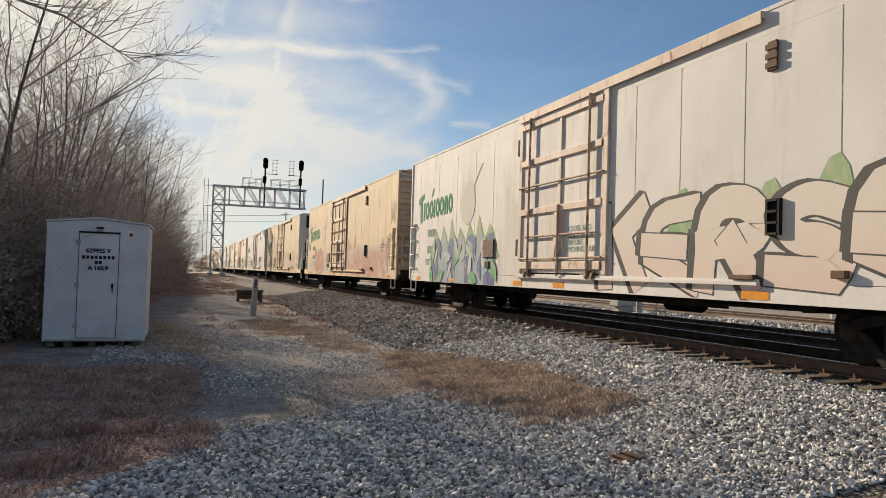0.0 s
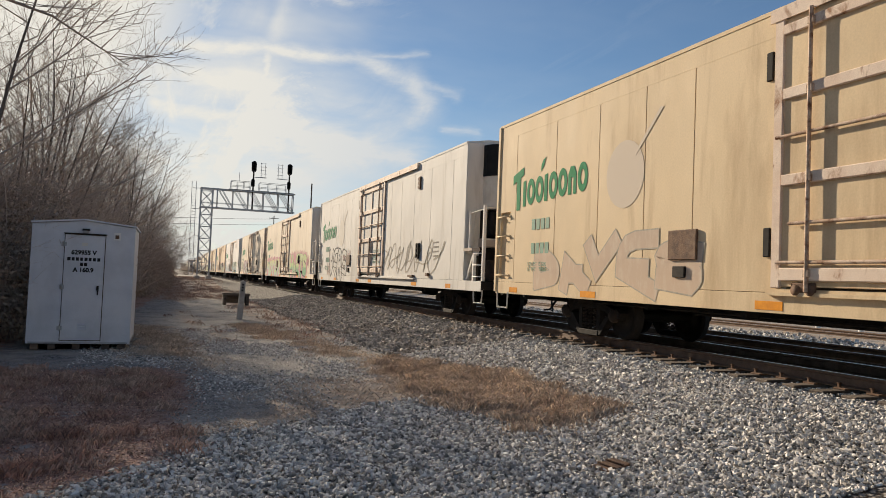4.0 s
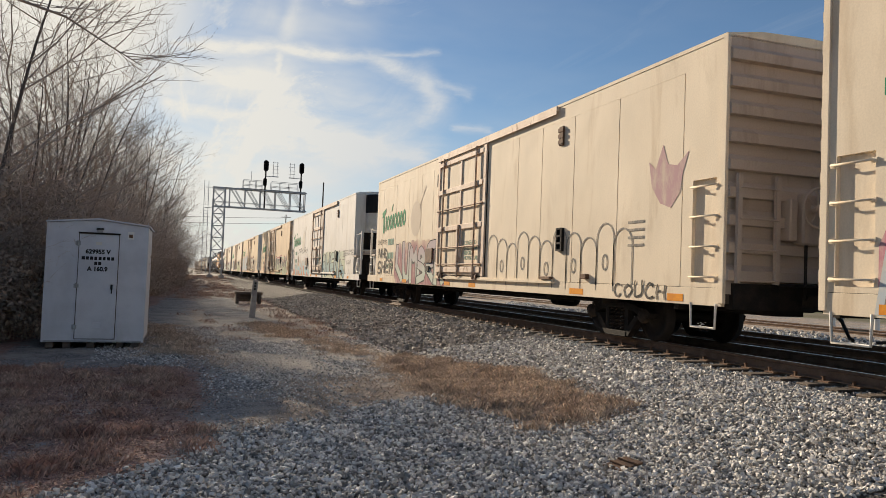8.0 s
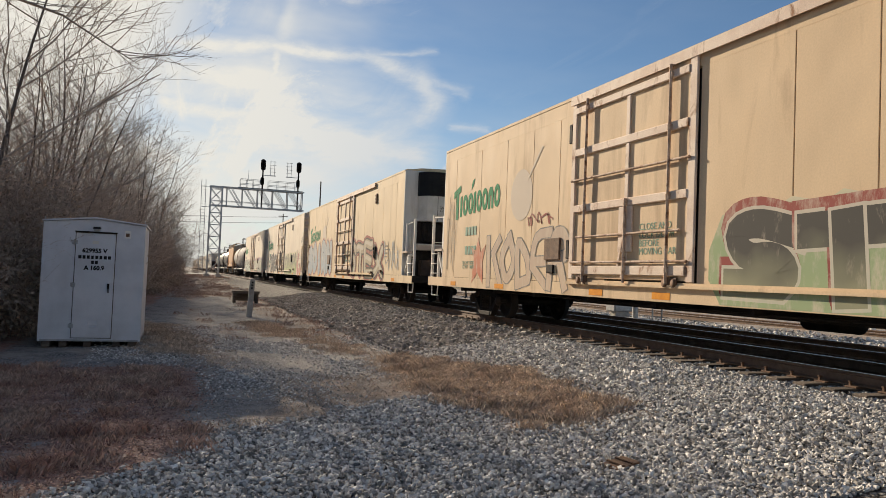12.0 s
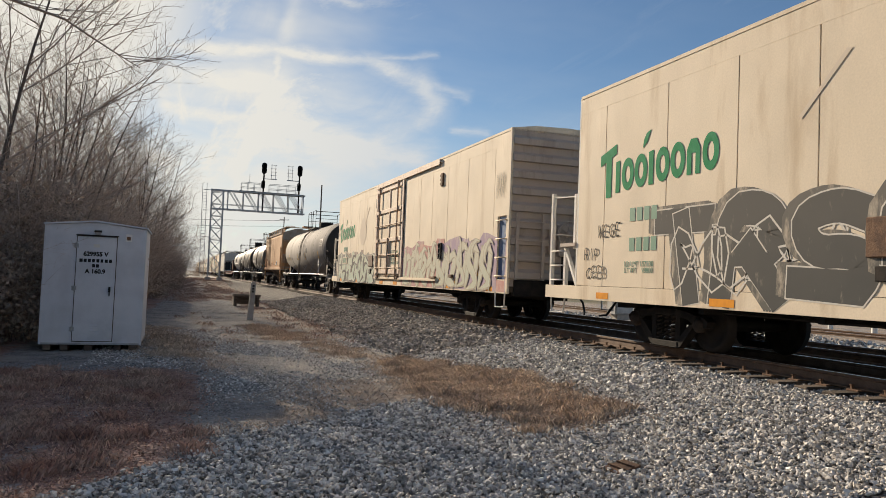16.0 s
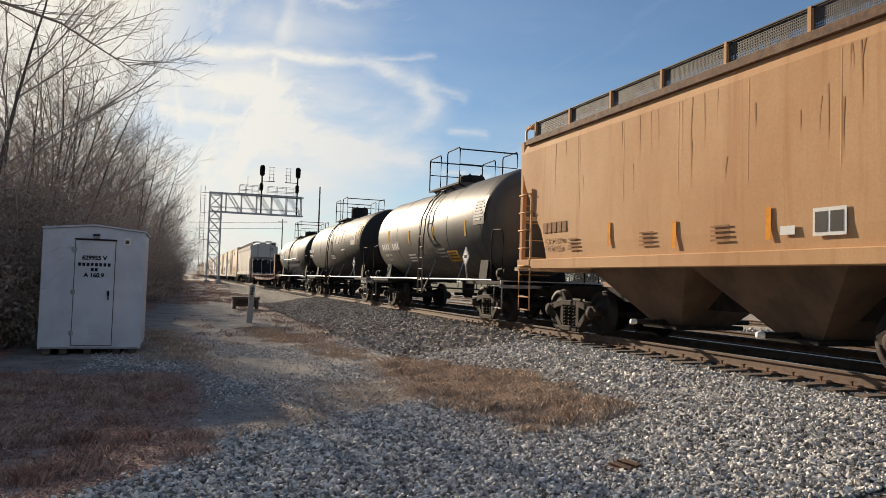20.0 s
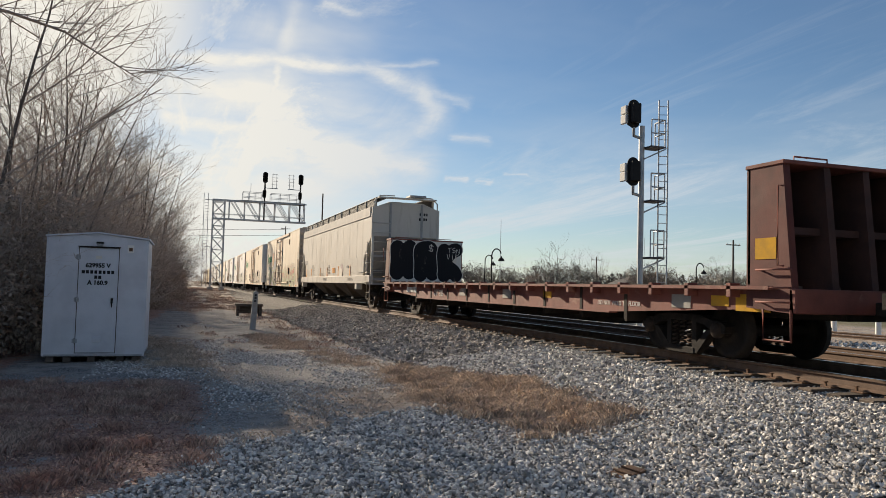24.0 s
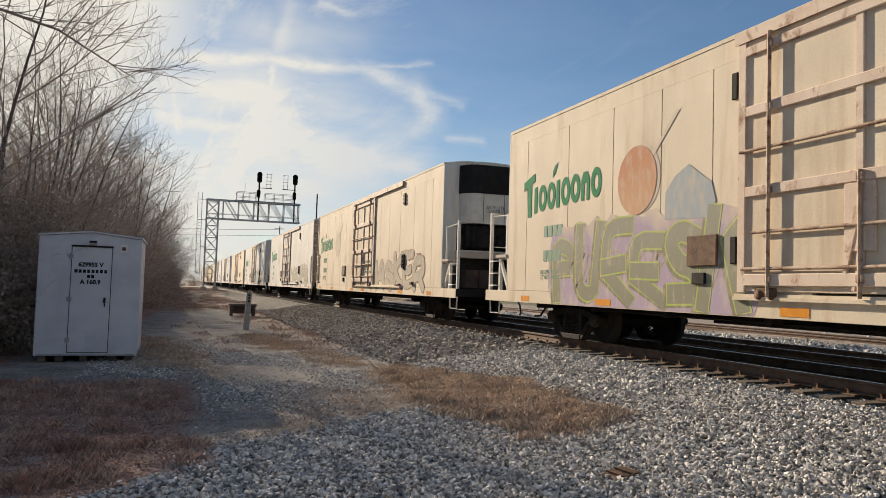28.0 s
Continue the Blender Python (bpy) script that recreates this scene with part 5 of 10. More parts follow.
def make_hopper(s, length, trucks, skin, end_mat, label, eave, z_sill, bays, band, curved):
    """A covered hopper: bulging sides, sloped ends, roof with hatches and walkway, side sill, hopper chutes, end ladders."""
    car = thing("hopper_car", label, "train car", pose(TRACK_X, s, RAIL_TOP), "cars of the train")
    hw = 1.55
    inset = 1.55
    n = 7
    b = Build()
    outline = [(-1.50, z_sill), (-1.535, z_sill + 0.5), (-hw, z_sill + 1.2), (-hw, eave - 0.30), (-1.48, eave), (-0.75, eave + 0.22), (0, eave + 0.28)]
    outline = outline + [(-x, z) for x, z in outline[-2::-1]]
    # the body narrows towards the sill at both ends (slope sheets)
    verts, faces = [], []
    m = len(outline)
    ys = [0.85 if curved else 1.0, 1.0 if curved else 1.3, 2.4, 3.0, length - 3.0, length - 2.4, length - (1.0 if curved else 1.3), length - (0.85 if curved else 1.0)]
    lows = [eave - 0.9, eave - 1.0, z_sill + 0.3, z_sill, z_sill, z_sill + 0.3, eave - 1.0, eave - 0.9]
    if not curved:
        ys = [0.12, 1.46, 1.50, 2.6, length - 2.6, length - 1.50, length - 1.46, length - 0.12]
        lows = [3.20, 2.22, z_sill + 0.5, z_sill, z_sill, z_sill + 0.5, 2.22, 3.20]
    if curved:
        ys = [0.10, 0.33, 0.81, 1.19, 1.38, 1.50]
        lows = [3.93, 3.38, 2.72, 2.26, 1.75, z_sill]
        ys, lows = ys + [length - q for q in ys[::-1]], lows + lows[::-1]
    for y, low in zip(ys, lows):
        for x, z in outline:
            verts.append((x, y, max(z, low)))
    for i in range(len(ys) - 1):
        faces += [(i * m + k, i * m + (k + 1) % m, (i + 1) * m + (k + 1) % m, (i + 1) * m + k) for k in range(m)]
    faces += [tuple(range(m))[::-1], tuple((len(ys) - 1) * m + k for k in range(m))]
    body = part("body", Build().add(verts, faces), skin, car)
    # vertical seams on the side sheets
    k = 3.0
    while k < length - 2.2:
        wide, proud = (0.014, 0.0025) if curved else (0.03, 0.006)
        part("side_seam", Build().prism([(-hw - 0.001, k - wide), (-hw - proud, k), (-hw - 0.001, k + wide), (-hw + 0.02, k)], "z", z_sill + 1.2, eave - 0.32), skin, body)
        k += 1.62
    if curved:
        g = random.Random(61)
        for k in range(26):
            y, top = g.uniform(1.7, length - 1.7), eave - 0.32 if g.random() < 0.6 else g.uniform(2.9, 3.8)
            low, w = top - g.uniform(0.3, 1.25), g.uniform(0.004, 0.016)
            low = max(low, z_sill + 1.22)
            lean = g.uniform(-0.05, 0.05)
            streak = Build().add([(-hw - 0.0028 - 0.00005 * k, y - w, top), (-hw - 0.0028 - 0.00005 * k, y + w, top), (-hw - 0.0028 - 0.00005 * k, y + w * 0.4 + lean, (top + low) / 2), (-hw - 0.0028 - 0.00005 * k, y + lean * 0.7, low), (-hw - 0.0028 - 0.00005 * k, y - w * 0.7 + lean, (top + low) / 2)], [(0, 1, 2, 3, 4)])
            part("rust_streak", streak, RUSTRUN, body)
    for x in (-1, 1):
        part("eave_band", Build().box(min(x * (hw - 0.05), x * (hw + 0.03)), max(x * (hw - 0.05), x * (hw + 0.03)), 0.35, length - 0.35, eave - band, eave + 0.02, 0.01), HOPPERBAND if band > 0.2 else RUST, car)
        part("side_sill", Build().box(min(x * 1.42, x * 1.60), max(x * 1.42, x * 1.60), 0.1, length - 0.1, z_sill - 0.02, z_sill + (0.34 if not curved else 0.20), 0.015), skin, car, "long side sill with lettering")
    for e, ye in ((-1, 0.14), (1, length - 0.14)):
        back = -0.07 if curved else -0.01
        deep = 3.9 if curved else 3.20
        # end wall and braces
        part("end_wall", Build().prism([(-1.46, eave), (-0.75, eave + 0.27), (0.75, eave + 0.27), (1.46, eave), (1.50, deep), (-1.50, deep)], "y", ye - 0.02 - e * back, ye + 0.02 - e * back), end_mat if curved else skin, car)
        slope = Build().add([(x, ye - e * a, z) for a, z in ((back, deep), (1.3 if curved else 1.5, z_sill + 0.35)) for x in (-1.46, 1.46)], [(0, 1, 3, 2)])
        slope.prism([(-0.05, z_sill), (0.05, z_sill), (0.05, deep), (-0.05, deep)], "y", ye - e * 0.6 - 0.03, ye - e * 0.6 + 0.03)
        part("slope_sheet", slope, end_mat, car)
        for x in (-1.49, -0.72, 0.72, 1.49):
            part("end_post", Build().box(x - 0.05, x + 0.05, ye - 0.06, ye + 0.06, z_sill - 0.05, eave - (0.0 if abs(x) > 1 else -0.2)), skin if abs(x) > 1 else end_mat, car)
        for z in (z_sill + 0.15, z_sill + 1.15):
            part("end_beam", Build().box(-1.5, 1.5, ye - 0.05, ye + 0.05, z, z + 0.10), end_mat, car)
        part("end_platform", Build().box(-1.55, 1.55, min(ye - e * 0.5, ye + e * 0.28), max(ye - e * 0.5, ye + e * 0.28), z_sill - 0.06, z_sill + 0.02), end_mat, car)
        part("draft_sill", Build().box(-0.35, 0.35, min(ye - e * 3.0, ye + e * 0.2), max(ye - e * 3.0, ye + e * 0.2), 0.72, 1.02), STEEL, car)
        lad = Build()
        for k in range(int((eave - 1.2) / 0.42)):
            z = 1.25 + k * 0.42
            lad.tube([(-1.49, ye + e * 0.05, z), (-1.49, ye + e * 0.14, z), (-0.72, ye + e * 0.14, z), (-0.72, ye + e * 0.05, z)], 0.014, 6)
        part("end_ladder", lad, skin, car)
        for sx in (-1, 1):
            sl = Build()
            for k in range(5):
                z = z_sill + 0.05 + k * 0.42
                sl.tube([(sx * 1.50, ye - e * 0.05, z), (sx * 1.62, ye - e * 0.05, z), (sx * 1.62, ye - e * 0.62, z), (sx * 1.56, ye - e * 0.62, z)], 0.016, 6)
            sl.box(min(sx * 1.56, sx * 1.60), max(sx * 1.56, sx * 1.60), min(ye - e * 0.60, ye - e * 0.65), max(ye - e * 0.60, ye - e * 0.65), z_sill - 0.05, z_sill + 1.85)
            part("side_ladder", sl, skin, car)
            st = Build().tube([(sx * 1.56, ye, z_sill), (sx * 1.56, ye, 0.42), (sx * 1.56, ye - e * 0.58, 0.42), (sx * 1.56, ye - e * 0.58, z_sill)], 0.022, 6).tube([(sx * 1.56, ye, 0.72), (sx * 1.56, ye - e * 0.58, 0.72)], 0.018, 6)
            part("stirrup_step", st, skin, car)
            hr = Build().tube([(sx * 1.45, ye, eave - 0.3), (sx * 1.45, ye + e * 0.02, eave + 0.28), (sx * 1.2, ye, eave + 0.52), (sx * 0.55, ye, eave + 0.55)], 0.03, 6)
            part("corner_handrail", hr, skin, car)
        part("end_walkway", Build().box(-1.32, 1.32, min(ye, ye + e * 0.32), max(ye, ye + e * 0.32), eave + 0.40, eave + 0.45), skin, car)
        part("end_walkway", Build().box(0.1, 0.85, min(ye - e * 0.5, ye + e * 0.25), max(ye - e * 0.5, ye + e * 0.25), eave + 0.50, eave + 0.60, 0.02), end_mat, car)
        bars_at = ye - e * back + e * 0.025
        for k in range(4):
            part("lettering", Build().box(0.62 + k * 0.10, 0.69 + k * 0.10, bars_at - 0.004, bars_at + 0.004, eave - 0.28, eave - 0.16), BLACKPAINT, car)
            part("lettering", Build().box(0.60 + k * 0.10, 0.67 + k * 0.10, bars_at - 0.004, bars_at + 0.004, eave - 0.50, eave - 0.38), BLACKPAINT, car)
        if e < 0:
            bw = Build().lathe([(ye - 0.32, 0.22), (ye - 0.34, 0.25), (ye - 0.36, 0.22), (ye - 0.34, 0.19), (ye - 0.32, 0.22)], "y", 18, at=(0.5, 0, 2.0))
            bw.box(0.35, 0.65, ye - 0.3, ye - 0.05, 1.75, 2.25, 0.02)
            part("brake_wheel", bw, STEEL, car)
        coupler(car, ye + e * 0.5, e)
    # roof walkway at both sides of the hatches
    for sx in (-1, 1):
        wk = Build().box(min(sx * 0.85, sx * 1.30), max(sx * 0.85, sx * 1.30), 0.35, length - 0.35, eave + 0.43, eave + 0.46)
        for k in range(int(length / 0.3)):
            wk.box(min(sx * 0.85, sx * 1.31), max(sx * 0.85, sx * 1.31), 0.4 + k * 0.3, 0.43 + k * 0.3, eave + 0.46, eave + 0.475)
        part("roof_walkway", wk, MESHSTEEL, car, "dark steel mesh walkway on the roof")
        grid = Build()
        for k in range(int((length - 0.7) / 0.034)):
            grid.box(min(sx * 1.300, sx * 1.306), max(sx * 1.300, sx * 1.306), 0.36 + k * 0.034, 0.380 + k * 0.034, eave + 0.04, eave + 0.43)
        for k in range(11):
            grid.box(min(sx * 1.306, sx * 1.310), max(sx * 1.306, sx * 1.310), 0.35, length - 0.35, eave + 0.02 + k * 0.04, eave + 0.034 + k * 0.04)
        part("walkway_screen", grid, MESHSTEEL, car, "open steel mesh under the walkway")
        edge = Build().tube([(sx * 1.33, 0.35, eave + 0.45), (sx * 1.33, length - 0.35, eave + 0.45)], 0.018, 6)
        part("walkway_edge", edge, MESHSTEEL, car)
        k = 0.4
        while k < length:
            part("walkway_post", Build().box(min(sx * 1.28, sx * 1.36), max(sx * 1.28, sx * 1.36), k - 0.03, k + 0.03, eave - 0.02, eave + 0.46), skin, car)
            k += (length - 0.8) / (7 if length < 15 else 10)
    for y in np.linspace(2.0, length - 2.0, 4 if length < 15 else 6):
        part("roof_hatch", Build().lathe([(eave + 0.30, 0.42), (eave + 0.42, 0.42), (eave + 0.46, 0.36), (eave + 0.47, 0.0)], "z", 16, at=(0, float(y), 0)), end_mat, car)
    # chutes below the sill
    span = length - 2 * (trucks[0] + 1.25)
    w = span / bays
    for k in range(bays):
        ya = trucks[0] + 1.25 + k * w
        ch = Build()
        v = [(-1.35, ya + 0.05, z_sill), (1.35, ya + 0.05, z_sill), (1.35, ya + w - 0.05, z_sill), (-1.35, ya + w - 0.05, z_sill),
             (-0.55, ya + w * 0.38, 0.34), (0.55, ya + w * 0.38, 0.34), (0.55, ya + w * 0.62, 0.34), (-0.55, ya + w * 0.62, 0.34)]
        ch.add(v, [(0, 1, 2, 3), (7, 6, 5, 4), (0, 4, 5, 1), (1, 5, 6, 2), (2, 6, 7, 3), (3, 7, 4, 0)])
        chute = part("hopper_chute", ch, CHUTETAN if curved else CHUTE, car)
        part("gate", Build().box(-0.75, 0.75, ya + w * 0.34, ya + w * 0.66, 0.28, 0.36, 0.01).tube([(-1.3, ya + w * 0.5, 0.40), (1.3, ya + w * 0.5, 0.40)], 0.045, 8), STEEL, chute)
        part("gate_capstan", Build().lathe([(-1.36, 0.0), (-1.36, 0.05), (-1.26, 0.05)], "x", 10, at=(0, ya + w * 0.5, 0.40)), WHITEPAINT, chute)
    part("centre_sill", Build().box(-0.25, 0.25, 1.0, length - 1.0, 0.66, 1.0), STEEL, car)
    for y in trucks:
        if not curved:
            part("jacking_pad", Build().box(-1.58, -1.30, y + 0.95, y + 1.35, z_sill - 0.30, z_sill, 0.02), skin, car)
        make_truck(car, y, TRUCK)
    return car


HOPPERENDTAN = material("rust_washed_grey_end", (0.46, 0.38, 0.30), 0.8, second=(0.36, 0.27, 0.19), scale=1.5, third=(0.30, 0.15, 0.07), third_lo=0.54, third_hi=0.75)
tan_hopper = make_hopper(293.75, 12.4, (1.75, 10.65), HOPPERTAN, HOPPERENDTAN, "rust-stained tan covered hopper car", 4.44, 1.40, 2, 0.12, True)
grey_hopper = make_hopper(379.35, 19.9, (1.70, 18.2), HOPPERGREY, HOPPEREND, "large pale grey covered hopper car with walkway", 4.46, 1.12, 4, 0.40, False)
TRAIN += [(tan_hopper, 293.75), (grey_hopper, 379.35)]
HX = -1.556
FADEDINK = material("faded_brown_lettering", (0.26, 0.14, 0.075), 0.85, second=(0.34, 0.19, 0.10), scale=6, spec=0.15)
bars(tan_hopper, 11.05, 2.18, (0.17, 0.17, 0.17, 0.17, 0.17), 0.22, FADEDINK, HX)
words(tan_hopper, "LD LMT 233900", 0.13, 10.95, 1.95, FADEDINK, HX - 0.004)
words(tan_hopper, "LT WT 52100", 0.13, 10.95, 1.79, FADEDINK, HX - 0.004)
panel = part("writing_panel", Build().box(HX - 0.006, HX, 2.90, 3.42, 1.76, 2.12), WHITEPAINT, tan_hopper)
for y in (2.95, 3.19):
    part("panel_mark", Build().box(HX - 0.012, HX - 0.007, y, y + 0.19, 1.81, 2.07), TANKBLACK, panel)
part("small_label", Build().box(HX - 0.006, HX, 3.72, 3.98, 1.80, 1.92), WHITEPAINT, tan_hopper)
for y, z in ((8.25, 1.80), (4.15, 1.75), (6.25, 1.7)):
    part("orange_strip", Build().box(HX - 0.006, HX, y, y + 0.10, z, z + 0.45), ORANGE, tan_hopper)
for y in (9.9, 7.3, 5.4):
    for k in range(4):
        part("lettering", Build().box(HX - 0.005, HX, y - 0.42, y, 1.98 - k * 0.07, 2.01 - k * 0.07), FADEDINK, tan_hopper)
bars(grey_hopper, 18.6, 2.25, (0.16,) * 5, 0.26, HOPPERBAND, HX)
for y in (17.8, 15.9, 12.66, 10.45, 7.2, 4.28):
    part("orange_strip", Build().box(HX - 0.006, HX, y, y + 0.12, 1.45, 1.98), ORANGE, grey_hopper)
for k in range(5):
    part("warning_writing", Build().box(HX - 0.006, HX, 8.15, 8.95, 1.66 + k * 0.055, 1.695 + k * 0.055), ORANGE, grey_hopper, "orange warning writing")
for k in range(6):
    part("lettering", Build().box(HX - 0.006, HX, 9.75, 10.28, 1.62 + k * 0.085, 1.655 + k * 0.085), HOPPERBAND, grey_hopper)
bars(grey_hopper, 5.2, 1.88, (0.07, 0.07, 0.07, 0.07, 0.07), 0.10, HOPPERBAND, HX, 0.03)
words(grey_hopper, "CLOSE HOPPER GATES AND\nHATCHES BEFORE MOVING CAR", 0.085, 4.6, 1.31, HOPPERBAND, -1.606)
words(grey_hopper, "CLOSE HOPPER GATES AND\nHATCHES BEFORE MOVING CAR", 0.085, 11.4, 1.31, HOPPERBAND, -1.606)


def make_flatcar(s, length):
    """A bulkhead flatcar: fish-belly side sills with stake pockets, timber deck, steel bulkheads at both ends."""
    car = thing("flatcar", "long weathered red bulkhead flatcar, empty", "train car", pose(TRACK_X, s, RAIL_TOP), "cars of the train")
    for x in (-1, 1):
        sill = Build()
        lo, hi = min(x * 1.35, x * 1.41), max(x * 1.35, x * 1.41)
        sill.prism([(0.4, 1.12), (length - 0.4, 1.12), (length - 0.4, 0.86), (length - 4.6, 0.66), (4.6, 0.66), (0.4, 0.86)], "x", lo, hi)
        part("side_sill", sill, FLATRED, car)
        part("top_flange", Build().box(min(x * 1.36, x * 1.60), max(x * 1.36, x * 1.60), 0.4, length - 0.4, 1.12, 1.17), FLATRED, car)
        part("bottom_flange", Build().box(min(x * 1.34, x * 1.53), max(x * 1.34, x * 1.53), 4.6, length - 4.6, 0.635, 0.66), FLATRED, car)
        k = 1.2
        while k < length - 0.9:
            lo, hi = min(x * 1.41, x * 1.60), max(x * 1.41, x * 1.60)
            part("stake_pocket", Build().box(lo, hi, k - 0.05, k + 0.05, 1.00, 1.21, 0.008), FLATRED, car)
            k += 0.985
    n = 44
    for k in range(n):
        y = 0.6 + (length - 1.2) * k / n
        part("deck_plank", Build().box(-1.40, 1.40, y + 0.01, y + (length - 1.2) / n - 0.01, 1.13, 1.185), DECKWOOD, car)
    part("centre_sill", Build().prism([(0.2, 1.10), (length - 0.2, 1.10), (length - 0.2, 0.70), (length - 4.6, 0.66), (length - 6.2, 0.36), (6.2, 0.36), (4.6, 0.66), (0.2, 0.70)], "x", -0.4, 0.4), STEEL, car)
    for k in range(9):
        y = 4.2 + (length - 8.4) * k / 8
        part("cross_bearer", Build().box(-1.42, 1.42, y - 0.05, y + 0.05, 0.50, 1.12), STEEL, car)
    for e, ye in ((-1, 0.0), (1, length)):
        top = 2.88
        for x in (-1.44, -0.72, 0.0, 0.72, 1.44):
            b = Build().prism([(ye - e * 0.04, 0.80), (ye - e * 0.93, 0.86), (ye - e * 0.93, top), (ye - e * 0.24, top)], "x", x - 0.06, x + 0.06)
            part("bulkhead_rib", b, FLATMAROON if abs(x) > 1.4 else FLATDARK, car)
        sheet = Build().box(-1.5, 1.5, min(ye - e * 0.86, ye - e * 0.90), max(ye - e * 0.86, ye - e * 0.90), 1.19, top)
        part("bulkhead_sheet", sheet, FLATDARK, car, "bulkhead sheet in shaded dark red")
        part("bulkhead_cap", Build().box(-1.52, 1.52, min(ye - e * 0.20, ye - e * 0.95), max(ye - e * 0.20, ye - e * 0.95), top - 0.02, top + 0.04, 0.01), FLATRED, car)
        part("cross_rib", Build().box(-1.44, 1.44, min(ye - e * 0.3, ye - e * 0.6), max(ye - e * 0.3, ye - e * 0.6), 1.9, 2.0), FLATDARK, car)
        part("end_sill", Build().box(-1.5, 1.5, min(ye, ye - e * 0.12), max(ye, ye - e * 0.12), 0.80, 1.14, 0.015), FLATRED, car)
        for x in (-1, 1):
            h = Build().tube([(x * 1.52, ye - e * 0.2, 1.45), (x * 1.62, ye - e * 0.2, 1.45), (x * 1.62, ye - e * 0.2, 2.55), (x * 1.52, ye - e * 0.2, 2.55)], 0.015, 6)
            part("handhold", h, FLATRED, car)
            g = Build()
            for z in (0.95, 1.15, 1.4):
                g.tube([(x * 1.48, ye - e * 0.1, z), (x * 1.58, ye - e * 0.1, z), (x * 1.58, ye - e * 0.65, z), (x * 1.48, ye - e * 0.65, z)], 0.015, 6)
            part("grab_iron", g, FLATRED, car)
            part("stirrup_step", Build().tube([(x * 1.50, ye - e * 0.08, 0.85), (x * 1.50, ye - e * 0.08, 0.42), (x * 1.50, ye - e * 0.6, 0.42), (x * 1.50, ye - e * 0.6, 0.85)], 0.02, 6), FLATRED, car)
            part("top_handrail", Build().tube([(x * 1.2, ye - e * 0.35, top + 0.04), (x * 1.2, ye - e * 0.35, top + 0.12), (x * 0.6, ye - e * 0.35, top + 0.12), (x * 0.6, ye - e * 0.35, top + 0.04)], 0.013, 6), FLATRED, car)
        coupler(car, ye + e * 0.35, e)
    part("yellow_patch", Build().box(-1.508, -1.501, 0.35, 0.75, 1.55, 1.85), YELLOW, car)
    for y in (3.0, length - 3.0):
        make_truck(car, y, STEEL)
    part("warning_patch", Build().box(-1.418, -1.411, 0.55, 1.25, 0.80, 1.05), YELLOW, car)
    bars(car, length - 3.0, 0.82, (0.13,) * 7, 0.20, WHITEPAINT, -1.418, 0.05)
    words(car, "DO NOT WELD TO FLOOR", 0.12, 5.2, 0.78, WHITEPAINT, -1.416)
    words(car, "LD LMT 206400\nLTWT     73100", 0.13, length - 6.2, 0.86, WHITEPAINT, -1.416)
    for y in (2.3, 9.4, 12.6):
        part("placard", Build().box(-1.422, -1.411, y, y + 0.5, 0.80, 1.02), HOPPERBAND, car)
    for y in (1.4, 7.2):
        part("yellow_patch", Build().box(-1.420, -1.411, y, y + 0.4, 0.86, 1.02), YELLOW, car)
    return car


flatcar = make_flatcar(355.5, 21.7)
TRAIN.append((flatcar, 355.5))


# ---- paint on the cars: lettering, marks, graffiti ----
def spray(name, low, high, split=1.6, soft=0.5, wear_amount=0.5):
    """Sprayed paint that fades from one colour to another up the side, worn thin in places."""
    m = material(name, low, 0.85, grain=0.12, grain_scale=18, spec=0.15)
    nt = m.node_tree
    N, L = nt.nodes.new, nt.links.new
    p = nt.nodes["Principled BSDF"]
    tc, sep, noi, add, mr, mx, wear, wmr = (N("ShaderNodeTexCoord"), N("ShaderNodeSeparateXYZ"), N("ShaderNodeTexNoise"), N("ShaderNodeMath"), N("ShaderNodeMapRange"), N("ShaderNodeMix"),
                                            N("ShaderNodeTexNoise"), N("ShaderNodeMapRange"))
    L(tc.outputs["Object"], sep.inputs[0])
    L(tc.outputs["Object"], noi.inputs["Vector"])
    noi.inputs["Scale"].default_value = 1.4
    add.operation = "ADD"
    L(sep.outputs[2], add.inputs[0])
    L(noi.outputs["Fac"], add.inputs[1])
    mr.inputs["From Min"].default_value, mr.inputs["From Max"].default_value = split + 0.5 - soft, split + 0.5 + soft
    L(add.outputs[0], mr.inputs["Value"])
    mx.data_type = "RGBA"
    L(mr.outputs[0], mx.inputs[0])
    mx.inputs[6].default_value, mx.inputs[7].default_value = (*low, 1), (*high, 1)
    # weathered away in fine streaks
    mp = N("ShaderNodeMapping")
    mp.inputs["Scale"].default_value = (1.0, 1.0, 0.4)
    L(tc.outputs["Object"], mp.inputs[0])
    wear.inputs["Scale"].default_value, wear.inputs["Detail"].default_value, wear.inputs["Roughness"].default_value = 5.0, 9, 0.72
    L(mp.outputs[0], wear.inputs["Vector"])
    wmr.inputs["From Min"].default_value, wmr.inputs["From Max"].default_value, wmr.inputs["To Max"].default_value = 0.66 - 0.36 * wear_amount, 0.84 - 0.36 * wear_amount, min(1.0, 0.2 + wear_amount)
    L(wear.outputs["Fac"], wmr.inputs["Value"])
    dust = N("ShaderNodeMix")
    dust.data_type = "RGBA"
    L(wmr.outputs[0], dust.inputs[0])
    L(mx.outputs[2], dust.inputs[6])
    dust.inputs[7].default_value = (0.66, 0.57, 0.45, 1)
    L(dust.outputs[2], p.inputs["Base Color"])
    return m


